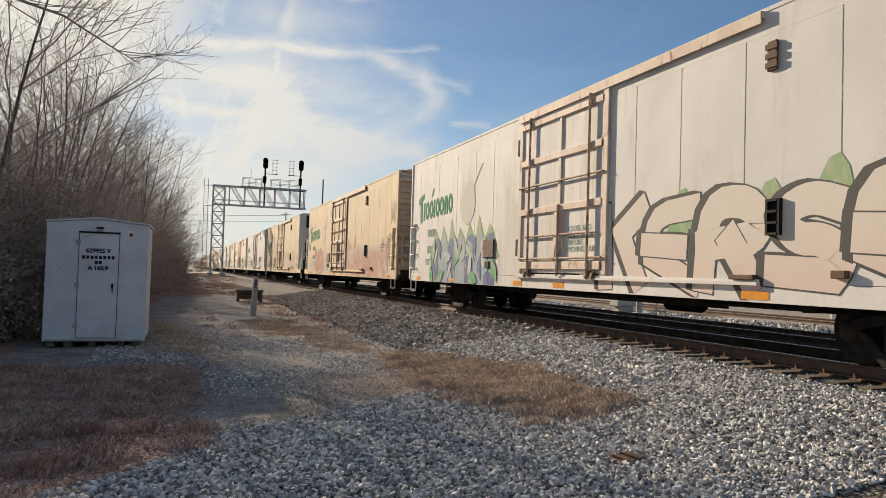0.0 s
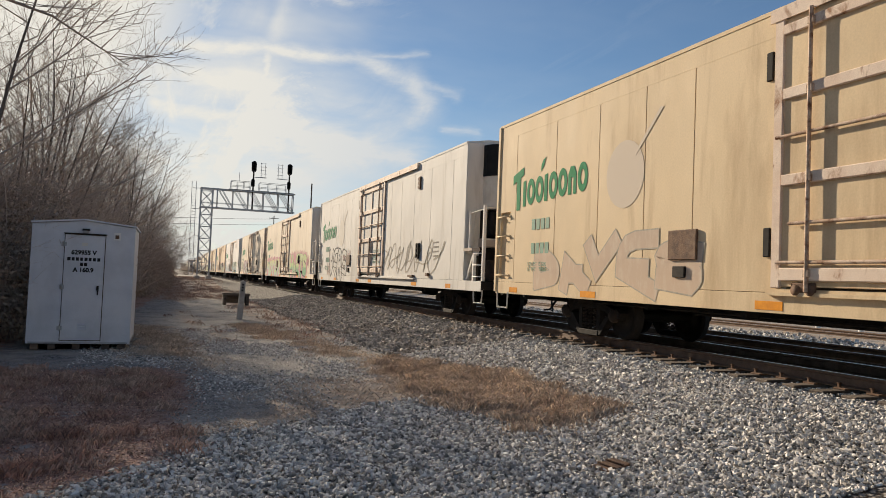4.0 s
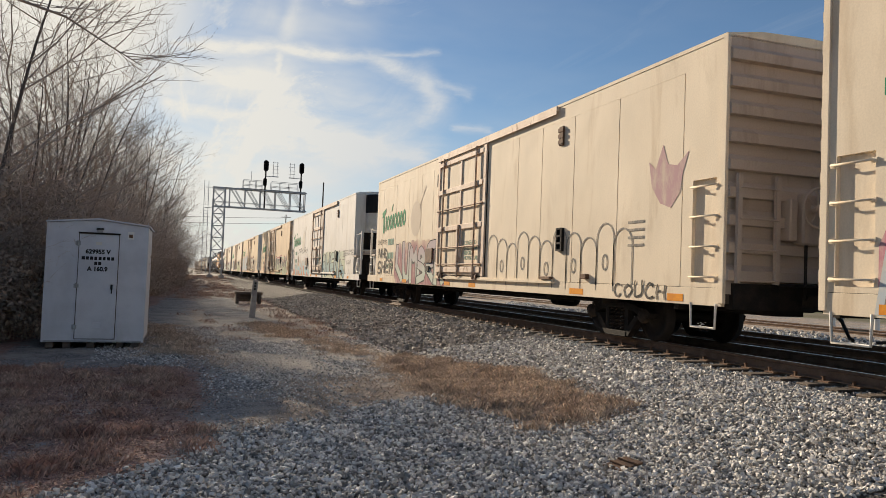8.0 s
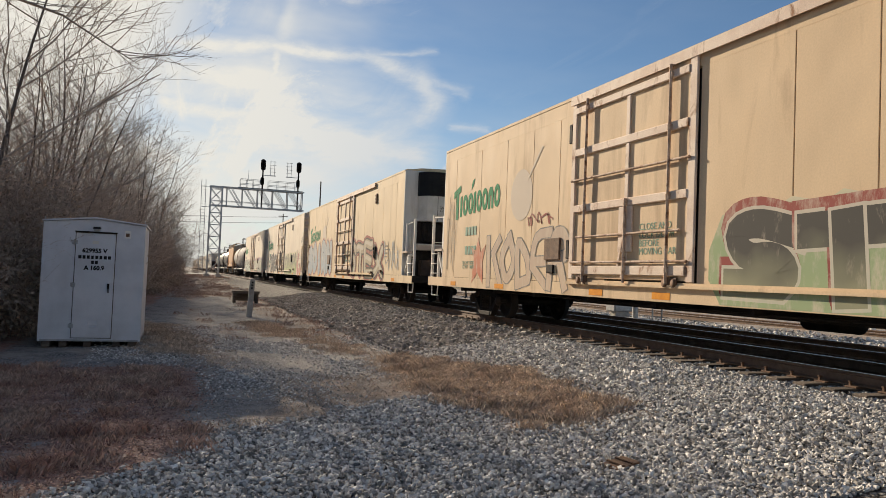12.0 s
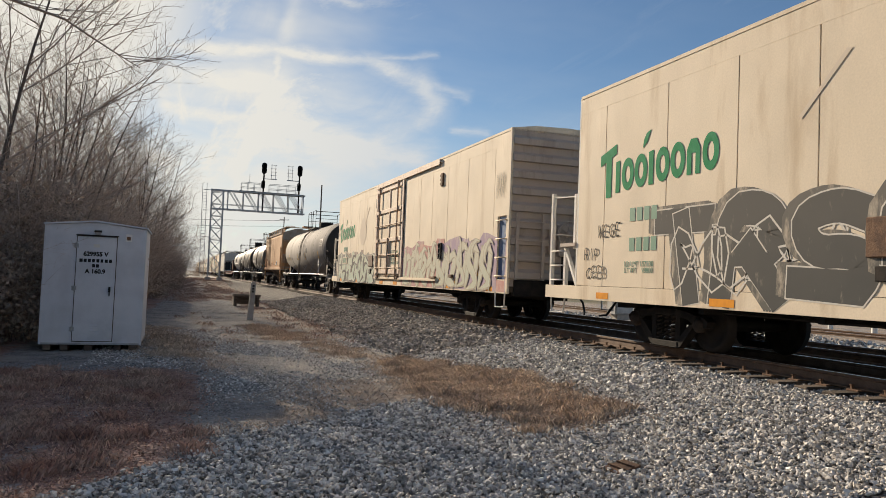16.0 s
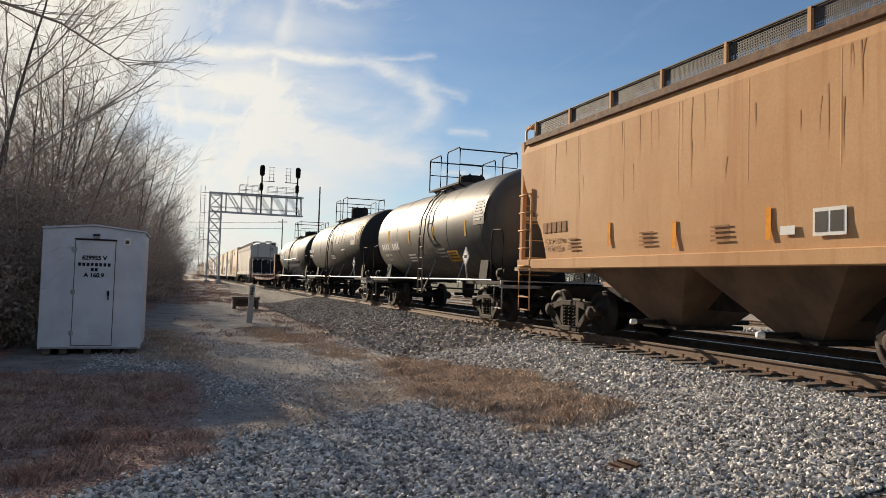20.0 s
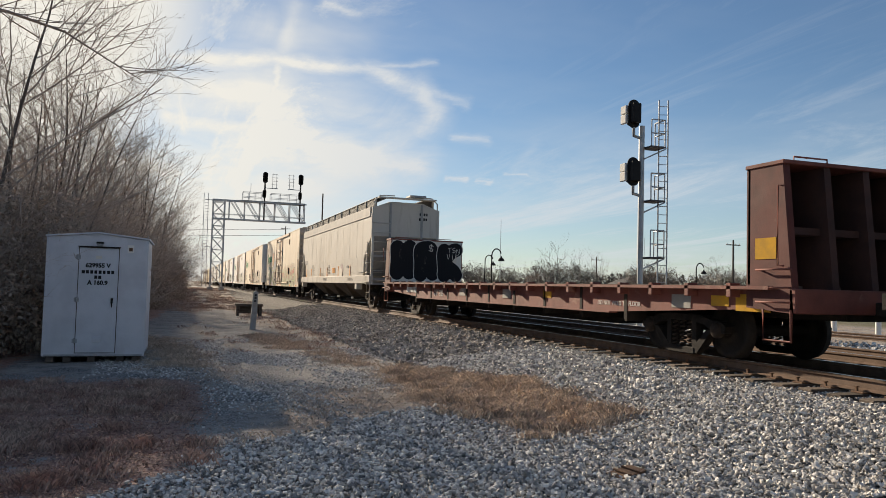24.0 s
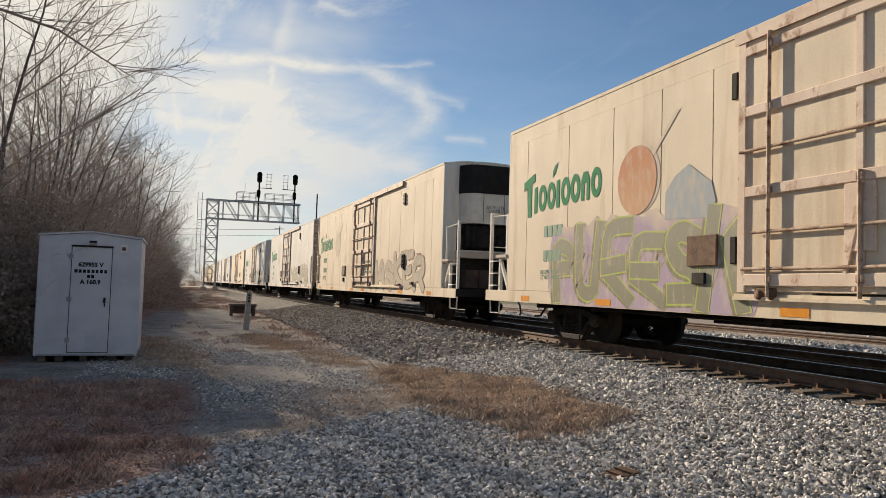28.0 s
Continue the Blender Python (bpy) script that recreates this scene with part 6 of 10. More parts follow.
INK = spray("black_spray", (0.05, 0.048, 0.045), (0.05, 0.048, 0.045))
GREYINK = spray("grey_spray", (0.22, 0.21, 0.19), (0.25, 0.24, 0.22))
JET = spray("fresh_black_spray", (0.018, 0.018, 0.020), (0.018, 0.018, 0.020), wear_amount=0.12)
FAINT = spray("faint_grey_spray", (0.42, 0.38, 0.31), (0.40, 0.37, 0.31))
CHALK = spray("white_spray", (0.66, 0.63, 0.57), (0.66, 0.63, 0.57))
PINKW = spray("pink_white_spray", (0.62, 0.48, 0.42), (0.66, 0.58, 0.50))
LIMEP = spray("pale_lime_spray", (0.50, 0.58, 0.25), (0.55, 0.58, 0.30))
PALEF = spray("pale_faded_spray", (0.54, 0.53, 0.42), (0.58, 0.52, 0.43))
GREYWASH = spray("grey_wash_spray", (0.54, 0.49, 0.40), (0.44, 0.39, 0.33), 1.9, 0.6)
STEELB = spray("steel_blue_spray", (0.36, 0.44, 0.50), (0.42, 0.46, 0.48))
NAVYD = spray("dark_slate_spray", (0.10, 0.12, 0.17), (0.12, 0.14, 0.18))
CORALP = spray("faded_coral_spray", (0.58, 0.30, 0.24), (0.60, 0.36, 0.29))
PEACHF = spray("faded_peach_spray", (0.66, 0.44, 0.32), (0.66, 0.46, 0.34))
BROWNINK = spray("weathered_black_spray", (0.075, 0.065, 0.055), (0.085, 0.075, 0.065), wear_amount=0.3)
MINTD = spray("dull_mint_spray", (0.38, 0.45, 0.40), (0.44, 0.46, 0.40))
OLIVED = spray("dull_olive_spray", (0.40, 0.34, 0.23), (0.44, 0.37, 0.26))
BROWNW = spray("brown_wash_spray", (0.36, 0.25, 0.17), (0.38, 0.27, 0.19))
PURPLEW = spray("pale_purple_spray", (0.52, 0.42, 0.38), (0.46, 0.36, 0.38), 2.0, 0.4)
NAVYS = spray("worn_navy_spray", (0.12, 0.16, 0.30), (0.18, 0.25, 0.38))
BERRY = spray("faded_pink_red_spray", (0.56, 0.22, 0.19), (0.58, 0.25, 0.22))
LIME = spray("lime_spray", (0.44, 0.55, 0.12), (0.50, 0.58, 0.16))
LEAF = spray("green_spray", (0.12, 0.40, 0.20), (0.36, 0.50, 0.26))
ROSE = spray("rose_spray", (0.52, 0.20, 0.26), (0.56, 0.26, 0.30))
CORAL = spray("coral_spray", (0.58, 0.20, 0.12), (0.62, 0.30, 0.20))
SKYB = spray("sky_blue_spray", (0.27, 0.50, 0.58), (0.58, 0.58, 0.55), 1.4, 0.4)
PALEB = spray("pale_blue_spray", (0.48, 0.54, 0.58), (0.52, 0.56, 0.58))
OLIVE = spray("olive_spray", (0.27, 0.25, 0.16), (0.33, 0.30, 0.20))
MINTG = spray("pale_mint_spray", (0.45, 0.55, 0.46), (0.55, 0.58, 0.46))
RED = spray("red_spray", (0.30, 0.08, 0.07), (0.34, 0.11, 0.09))
FLAME = spray("orange_spray", (0.62, 0.27, 0.12), (0.56, 0.30, 0.18))
SUNSET = spray("faded_orange_disc", (0.66, 0.40, 0.24), (0.60, 0.30, 0.18), 3.0)
GHOST = spray("grey_ghost_disc", (0.68, 0.585, 0.465), (0.68, 0.585, 0.47), wear_amount=0.3)
LOGO_X = -HALF - 0.005


def flat(outline, x, thick=0.003):
    """A painted shape on the near side from (y, z) corners."""
    return Build().prism(outline, "x", x - thick, x)


def oval(cy, cz, ry, rz, n=28, a0=0.0, a1=math.tau):
    return [(cy + ry * math.cos(a0 + (a1 - a0) * k / n), cz + rz * math.sin(a0 + (a1 - a0) * k / n)) for k in range(n)]


def ring(b, cy, cz, ry, rz, w, x):
    """A flat painted ring."""
    n = 26
    o, i = oval(cy, cz, ry, rz, n), oval(cy, cz, ry - w, rz - w, n)
    v = [(x, *q) for q in o] + [(x, *q) for q in i]
    b.add(v, [(k, (k + 1) % n, (k + 1) % n + n, k + n) for k in range(n)])


def ribbon(b, pts, w, x):
    """A painted stroke of even width along (y, z) points."""
    v = []
    for i, p in enumerate(pts):
        a, c = pts[max(i - 1, 0)], pts[min(i + 1, len(pts) - 1)]
        d = Vector((c[0] - a[0], c[1] - a[1]))
        d = d.normalized() if d.length > 1e-6 else Vector((1, 0))
        v += [(x, p[0] - d[1] * w / 2, p[1] + d[0] * w / 2), (x, p[0] + d[1] * w / 2, p[1] - d[0] * w / 2)]
    b.add(v, [(2 * i, 2 * i + 1, 2 * i + 3, 2 * i + 2) for i in range(len(pts) - 1)])


def logo_mesh():
    """The green trade mark as plain bars, rings and a leaf."""
    b = Build()
    y = 20.55
    x = LOGO_X
    b.prism([(y, 3.46), (y - 0.62, 3.60), (y - 0.62, 3.44), (y, 3.28)], "x", x - 0.003, x)
    b.prism([(y - 0.22, 3.40), (y - 0.44, 3.44), (y - 0.44, 2.74), (y - 0.24, 2.74)], "x", x - 0.003, x)
    shapes = "bOObOOnO"
    cy = 19.94
    for k, s in enumerate(shapes):
        base, hh = 2.80 + 0.012 * k, 0.26
        if s == "b":
            b.prism([(cy, base), (cy, base + 0.50), (cy - 0.15, base + 0.52), (cy - 0.15, base)], "x", x - 0.003, x)
            cy -= 0.25
        elif s == "n":
            b.prism([(cy, base), (cy, base + 0.36), (cy - 0.10, base + 0.50), (cy - 0.26, base + 0.50), (cy - 0.36, base + 0.36), (cy - 0.36, base), (cy - 0.24, base), (cy - 0.24, base + 0.30), (cy - 0.13, base + 0.30), (cy - 0.13, base)], "x", x - 0.003, x)
            cy -= 0.45
        else:
            ring(b, cy - 0.19, base + hh, 0.215, hh, 0.125, x - 0.002)
            cy -= 0.46
    b.prism([(18.98, 3.42), (18.84, 3.50), (18.72, 3.68), (18.86, 3.64), (18.96, 3.54)], "x", x - 0.003, x)
    b.v = [(q[0], 20.66 + (q[1] - 20.55) * 0.90, 2.74 + (q[2] - 2.74) * 1.16) for q in b.v]
    return b.mesh("trade_mark", GREEN)


LOGO = logo_mesh()
BAR = Build().box(-0.003, 0.0, -0.16, 0.0, 0.0, 0.24).mesh("lettering", DULLGREEN)
WEIGHTS = text_mesh("LD LMT 157200\nLT WT    98800", 0.135)
WEIGHTS.materials.append(DULLGREEN)
DOORTEXT = text_mesh("CLOSE AND\nLOCK DOOR\nBEFORE\nMOVING CAR", 0.17)
DOORTEXT.materials.append(DULLGREEN)
NOTE = Build().box(-0.003, 0.0, -0.5, 0.0, 0.0, 0.045).mesh("lettering", GREYINK)
DISC = flat(oval(15.95, 3.08, 0.60, 0.62), LOGO_X, 0.0005).mesh("faded_disc", GHOST)
STRAW_MARK = flat([(14.92, 4.12), (14.84, 4.10), (15.63, 3.36), (15.67, 3.41)], LOGO_X).mesh("straw_mark", GHOST)


GHOSTW = spray("pale_ghost_disc", (0.74, 0.69, 0.60), (0.73, 0.68, 0.59), wear_amount=0.05)
DISCW = flat(oval(15.95, 3.08, 0.60, 0.62), LOGO_X).mesh("faded_disc", GHOSTW)
STRAW_MARKW = flat([(14.90, 4.12), (14.84, 4.10), (15.64, 3.36), (15.67, 3.40)], LOGO_X).mesh("straw_mark", GHOST)


def letter_car(s, pale=False):
    car = CARS[s]
    back = 0.4 if s == 248.8 else 0.0
    part("trade_mark", LOGO, None, car, "green trade mark shapes", at=pose(0, back, 0))
    for z in (2.24, 1.70):
        for k in range(4):
            part("lettering", BAR, None, car, at=pose(LOGO_X, 19.60 + back - k * 0.22, z))
    part("lettering", WEIGHTS, None, car, at=Matrix.Translation((LOGO_X - 0.002, 19.75, 1.42)) @ SIDE)
    door = [o for o in car.children if o.name.startswith("plug_door")][0]
    part("lettering", DOORTEXT, None, door, at=Matrix.Translation((-HALF - 0.028, 10.95, 2.0)) @ SIDE)
    for k in range(4):
        part("lettering", NOTE, None, car, at=pose(LOGO_X, 2.55, 2.15 - k * 0.14))
    part("straw_mark", STRAW_MARKW if pale else STRAW_MARK, None, car)
    if s != 223.85:
        part("faded_disc", DISCW if pale else DISC, None, car)


SILL_LOW = 0.775
GLYPHS = {"A": "00 26 40;12 32", "B": "00 06 35 33 03;03 42 30 00", "C": "45 26 04 02 20 41", "D": "00 06 34 42 30 00", "E": "46 06 00 40;03 33", "F": "46 06 00;03 33",
          "G": "45 26 04 02 20 41 43 23", "H": "00 06;40 46;03 43", "I": "20 26", "J": "36 31 10 02", "K": "00 06;46 03 40", "L": "06 00 40", "M": "00 06 23 46 40", "N": "00 06 40 46",
          "O": "26 04 02 20 42 44 26", "P": "00 06 36 44 33 03", "Q": "26 04 02 20 42 44 26;22 40", "R": "00 06 36 44 33 03;23 40", "S": "45 26 05 13 33 42 30 01", "T": "06 46;26 20",
          "U": "06 01 20 41 46", "V": "06 20 46", "W": "06 10 24 30 46", "X": "06 40;00 46", "Y": "06 23 46;23 20", "Z": "06 46 00 40", "1": "15 26 20", "9": "43 24 03 05 26 45 43 30",
          "7": "06 46 20", "$": "45 26 05 13 33 42 30 01;27 20", "-": "13 33"}


def glyph_strokes(ch):
    """The rounded strokes of one hand-drawn letter in a unit square."""
    out = []
    for line in GLYPHS[ch].split(";"):
        p = [Vector((int(q[0]) / 4, int(q[1]) / 6)) for q in line.split()]
        q = []
        for i in range(len(p) - 1):
            a, b, c, d = p[max(i - 1, 0)], p[i], p[i + 1], p[min(i + 2, len(p) - 1)]
            for k in range(4):
                t = k / 4
                q.append(0.5 * (2 * b + (c - a) * t + (2 * a - 5 * b + 4 * c - d) * t * t + (3 * b - a - 3 * c + d) * t ** 3))
        out.append(q + [p[-1]])
    return out


def blobs(b, strokes, r, depth, put):
    """Sprayed strokes: overlapping round-ended dabs, each a hair above the last."""
    for line in strokes:
        for p, q in zip(line[:-1], line[1:]):
            a0 = math.atan2(q[1] - p[1], q[0] - p[0])
            v = []
            for k in range(7):
                a = a0 + math.pi / 2 + math.pi * k / 6
                v.append(put(p[0] + r * math.cos(a), p[1] + r * math.sin(a), depth))
            for k in range(7):
                a = a0 - math.pi / 2 + math.pi * k / 6
                v.append(put(q[0] + r * math.cos(a), q[1] + r * math.sin(a), depth))
            n0 = len(b.v)
            b.add(v, [tuple(range(14))])
            if p is not line[0]:
                b.f.append((n0 - 4, n0, n0 + 6))
                b.smooth.append(False)
            depth += 0.00006
    return depth


def near_side(y, z, depth):
    return (LOGO_X - 0.3 * depth - 0.001, y, max(z, SILL_LOW))


def drawn_letters(body, y_left, y_right, z0, z1, r, wob, seed, slant=0.0, gap=0.0):
    """The strokes of each letter laid into its share of a field, swaying and swelling."""
    n = len(body)
    g = random.Random(seed)
    out = []
    step = (y_right - y_left) / n
    sign = 1 if step > 0 else -1
    for i, ch in enumerate(body):
        lift, tall, turn = wob * g.uniform(-0.4, 0.4) * (z1 - z0), 1 + wob * g.uniform(-0.6, 0.6), g.uniform(-0.5, 0.5) * wob
        m = max(r * 0.75, gap * abs(step))
        ya, yb = y_left + step * i + sign * m, y_left + step * (i + 1) - sign * m
        rows = []
        for line in glyph_strokes(ch):
            row = []
            for q in line:
                u, t = q[0], q[1]
                u2 = u + turn * (t - 0.5) + slant * (t - 0.5) + 0.05 * math.sin(t * 6 + seed + i)
                z = z0 + r + (z1 - z0 - 2 * r) * min(1.12, max(-0.04, (t - 0.5) * tall + 0.5 + 0.05 * math.sin(u * 5 + seed * 2 + i))) + lift
                row.append((ya + (yb - ya) * u2, max(z, z0 + r)))
            rows.append(row)
        out.append(rows)
    return out


def brushed_stroke(b, row, wide, grow, depth, put, slide=(0.0, 0.0)):
    """One brushed stroke that swells in the middle and runs out into points."""
    n = len(row)
    lens = [0.0]
    for p, q in zip(row[:-1], row[1:]):
        lens.append(lens[-1] + math.hypot(q[0] - p[0], q[1] - p[1]))
    v = []
    for i, p in enumerate(row):
        t = lens[i] / max(lens[-1], 0.001)
        a, c = row[max(i - 1, 0)], row[min(i + 1, n - 1)]
        dy, dz = c[0] - a[0], c[1] - a[1]
        m = max(math.hypot(dy, dz), 0.001)
        dy, dz = dy / m, dz / m
        w = wide * (0.12 + 1.0 * min(1.0, t * 4.5) * min(1.0, (1 - t) * 3.2)) * (1.15 - 0.35 * t) + grow
        e = (-grow if i == 0 else grow if i == n - 1 else 0.0)
        y, z = p[0] + slide[0] + dy * e, p[1] + slide[1] + dz * e
        v.append(put(y - dz * w, z + dy * w, depth))
        v.append(put(y + dz * w, z - dy * w, depth + 0.00003 * i))
    b.add(v, [(2 * i, 2 * i + 1, 2 * i + 3, 2 * i + 2) for i in range(n - 1)])


def wild_piece(s, n, y_left, y_right, z0, z1, fill, edge, shade, seed, wide=0.15, line=0.022, deep=0.11, accents=(), haze=(), put=near_side):
    """Interlocked pointed letters with a dark side, thin outlines, flying hooks and patches of colour behind."""
    car = CARS[s]
    g = random.Random(seed)
    step = (y_right - y_left) / n
    d = 0.003
    for k, mat in enumerate(haze):
        ya, yb = y_left + (y_right - y_left) * k / len(haze), y_left + (y_right - y_left) * (k + 1) / len(haze)
        m = 9
        top = [(ya + (yb - ya) * (i / (m - 1) * 1.25 - 0.12), z1 + g.uniform(-0.05, 0.22)) for i in range(m)]
        outline = [(top[0][0], z0)] + top + [(top[-1][0], z0)]
        b = Build()
        b.add([put(y, z, d) for y, z in outline], [tuple(range(len(outline)))])
        part("graffiti_cloud", b, mat, car)
        d += 0.0006
    for k in range(len(accents) * 4 if accents else 0):
        y, z, r = y_left + (y_right - y_left) * g.uniform(0.04, 0.96), g.uniform(z0 + 0.1, z1 - 0.35), g.uniform(0.12, 0.3)
        b = Build()
        b.add([put(y + r * g.uniform(0.3, 0.8), z + r * g.uniform(0.4, 1.4), d), put(y - r * g.uniform(0.3, 0.9), z + r * g.uniform(0.2, 1.0), d), put(y + r * g.uniform(-0.4, 0.4), z - r * g.uniform(0.8, 1.8), d)], [(0, 1, 2)])
        part("colour_patch", b, accents[k % len(accents)], car)
        d += 0.0002
    for i in range(n):
        bs, be, bf = Build(), Build(), Build()
        ya = y_left + step * i
        high = z1 - g.uniform(0.0, 0.22) * (z1 - z0)
        u0 = g.uniform(-0.08, 0.08)
        def at(u, t):
            return (ya + step * (u + u0 + 0.12 * (t - 0.5)), z0 + (high - z0) * t)
        kind = g.randrange(4)
        legs = [[(0.12, 1.0), (0.2, 0.62), (0.16, 0.3), (0.05, 0.02)], [(0.72, 1.04), (0.82, 0.7), (0.7, 0.34), (0.86, 0.0)]]
        if kind == 0:
            legs += [[(-0.1, 0.5), (0.3, 0.72), (0.7, 0.5), (1.1, 0.62)]]
        elif kind == 1:
            legs += [[(0.0, 0.78), (0.4, 0.95), (0.85, 0.72), (0.5, 0.45), (0.1, 0.5)], [(0.3, 0.48), (0.6, 0.25), (1.05, 0.03)]]
        elif kind == 2:
            legs += [[(1.0, 0.86), (0.45, 0.98), (0.1, 0.66), (0.55, 0.42), (0.8, 0.2), (0.2, 0.04)]]
        else:
            legs += [[(-0.05, 0.92), (0.35, 0.84), (0.75, 0.94), (1.1, 0.82)], [(0.2, 0.12), (0.55, 0.22), (1.0, 0.08)]]
        legs += [[(0.5, 0.66), (0.42, 0.9), (0.62, 1.12), (0.92, 1.10)]] if g.random() < 0.6 else [[(0.4, 0.55), (0.25, 0.85), (0.3, 1.1), (0.08, 1.2)]]
        for j, leg in enumerate(legs):
            p = [Vector(at(u + g.uniform(-0.06, 0.06), t + g.uniform(-0.04, 0.04))) for u, t in leg]
            row = []
            for k in range(len(p) - 1):
                a, c, e, f = p[max(k - 1, 0)], p[k], p[k + 1], p[min(k + 2, len(p) - 1)]
                for q in range(5):
                    t = q / 5
                    row.append(0.5 * (2 * c + (e - a) * t + (2 * a - 5 * c + 4 * e - f) * t * t + (3 * c - a - 3 * e + f) * t ** 3))
            row = [(q[0], q[1]) for q in row + [p[-1]]]
            wd = wide * abs(step) * g.uniform(0.8, 1.15) * (0.5 if j == len(legs) - 1 else 1.0)
            for q in range(3):
                brushed_stroke(bs, row, wd, line * 1.6, d, put, (-deep * q / 2, -deep * 0.5 * q / 2))
                d += 0.00025
            brushed_stroke(be, row, wd, line, d + 0.0003, put)
            brushed_stroke(bf, row, wd, 0.0, d + 0.0006, put)
            d += 0.0007
        part("letter_side", bs, shade, car)
        part("letter_outline", be, edge, car)
        part("graffiti_letter", bf, fill, car)


PLUMHAZE = spray("plum_haze_spray", (0.50, 0.30, 0.31), (0.74, 0.62, 0.46), 2.75, 0.35)
VIOLETHAZE = spray("violet_haze_spray", (0.43, 0.33, 0.42), (0.72, 0.60, 0.46), 2.70, 0.40)
ROSEHAZE = spray("rose_haze_spray", (0.56, 0.30, 0.27), (0.74, 0.62, 0.46), 2.80, 0.35)
SIDEBROWN = spray("brown_side_spray", (0.25, 0.20, 0.165), (0.28, 0.23, 0.19))
SIDEOLIVE = spray("olive_side_spray", (0.31, 0.26, 0.20), (0.33, 0.27, 0.23))
LEAFY = spray("two_green_spray", (0.14, 0.38, 0.20), (0.46, 0.56, 0.26), 1.45, 0.12)
STRAWTEAL = spray("straw_to_teal_spray", (0.40, 0.54, 0.44), (0.66, 0.56, 0.27), 1.65, 0.35)
SOOTY = spray("sooty_grey_spray", (0.15, 0.145, 0.13), (0.18, 0.17, 0.15))
FROST = spray("frosty_mint_spray", (0.55, 0.57, 0.46), (0.60, 0.58, 0.47), 1.5, 0.5, wear_amount=0.45)
SAFFRON = spray("saffron_spray", (0.72, 0.45, 0.10), (0.70, 0.42, 0.14))

FADE = (0.77, 0.655, 0.495)
MAROONHAZE = spray("maroon_haze_spray", (0.36, 0.17, 0.19), FADE, 2.25, 0.30)
PINKHAZE = spray("pink_haze_spray", (0.56, 0.24, 0.29), FADE, 2.45, 0.30)
GREENHAZE = spray("green_haze_spray", (0.34, 0.42, 0.24), FADE, 2.15, 0.40)
GREYHAZE = spray("grey_haze_spray", (0.52, 0.49, 0.42), FADE, 2.30, 0.35)
LILACHAZE = spray("lilac_haze_spray", (0.47, 0.38, 0.48), FADE, 2.45, 0.30)
OLIVEHAZE = spray("olive_haze_spray", (0.42, 0.41, 0.27), FADE, 2.15, 0.35)
ROSEGREY = spray("rose_grey_haze_spray", (0.62, 0.46, 0.41), FADE, 2.25, 0.35)
SILVERMINT = spray("mint_to_mauve_silver_spray", (0.55, 0.60, 0.52), (0.50, 0.43, 0.45), 1.45, 0.30, wear_amount=0.2)
DARKOLIVE = spray("black_to_olive_spray", (0.30, 0.30, 0.20), (0.10, 0.095, 0.085), 1.35, 0.35, wear_amount=0.25)
TANGER = spray("faded_orange_letters", (0.70, 0.47, 0.28), (0.74, 0.54, 0.34), wear_amount=0.4)
GREENGREY = spray("green_to_grey_spray", (0.40, 0.50, 0.22), (0.30, 0.285, 0.235), 1.35, 0.35, wear_amount=0.2)
LIMEEDGE = spray("bright_lime_edge", (0.52, 0.62, 0.24), (0.56, 0.62, 0.30), wear_amount=0.2)
TEALG = spray("grey_teal_spray", (0.27, 0.42, 0.45), (0.42, 0.50, 0.43), 1.55, 0.45, wear_amount=0.3)
MINTHAZE = spray("mint_lime_haze_spray", (0.56, 0.60, 0.44), (0.60, 0.64, 0.52), 1.7, 0.5, wear_amount=0.25)
EMBER = spray("worn_ember_red_spray", (0.60, 0.30, 0.21), (0.60, 0.25, 0.17), 1.4, 0.4, wear_amount=0.3)
HOLLOW = spray("bare_cream_letters", (0.69, 0.60, 0.46), (0.70, 0.60, 0.46), wear_amount=0.2)
SAGEGREY = spray("sage_grey_spray", (0.30, 0.29, 0.21), (0.36, 0.35, 0.27), 1.5, 0.4, wear_amount=0.35)
SILVERS = spray("silver_spray", (0.64, 0.62, 0.58), (0.68, 0.66, 0.61), wear_amount=0.25)
BLUSH = spray("blush_white_spray", (0.76, 0.62, 0.53), (0.80, 0.72, 0.62), 1.5, 0.5, wear_amount=0.15)
CHARCOAL = spray("charcoal_spray", (0.10, 0.10, 0.095), (0.13, 0.125, 0.115), wear_amount=0.2)
TANWASH = spray("tan_wash_spray", (0.60, 0.46, 0.34), (0.56, 0.44, 0.34), wear_amount=0.5)
DUSKROSE = spray("dusk_rose_spray", (0.56, 0.40, 0.36), (0.52, 0.34, 0.35), wear_amount=0.55)
REDGREEN = spray("red_over_grey_green_spray", (0.27, 0.265, 0.19), (0.50, 0.215, 0.17), 1.55, 0.35, wear_amount=0.5)

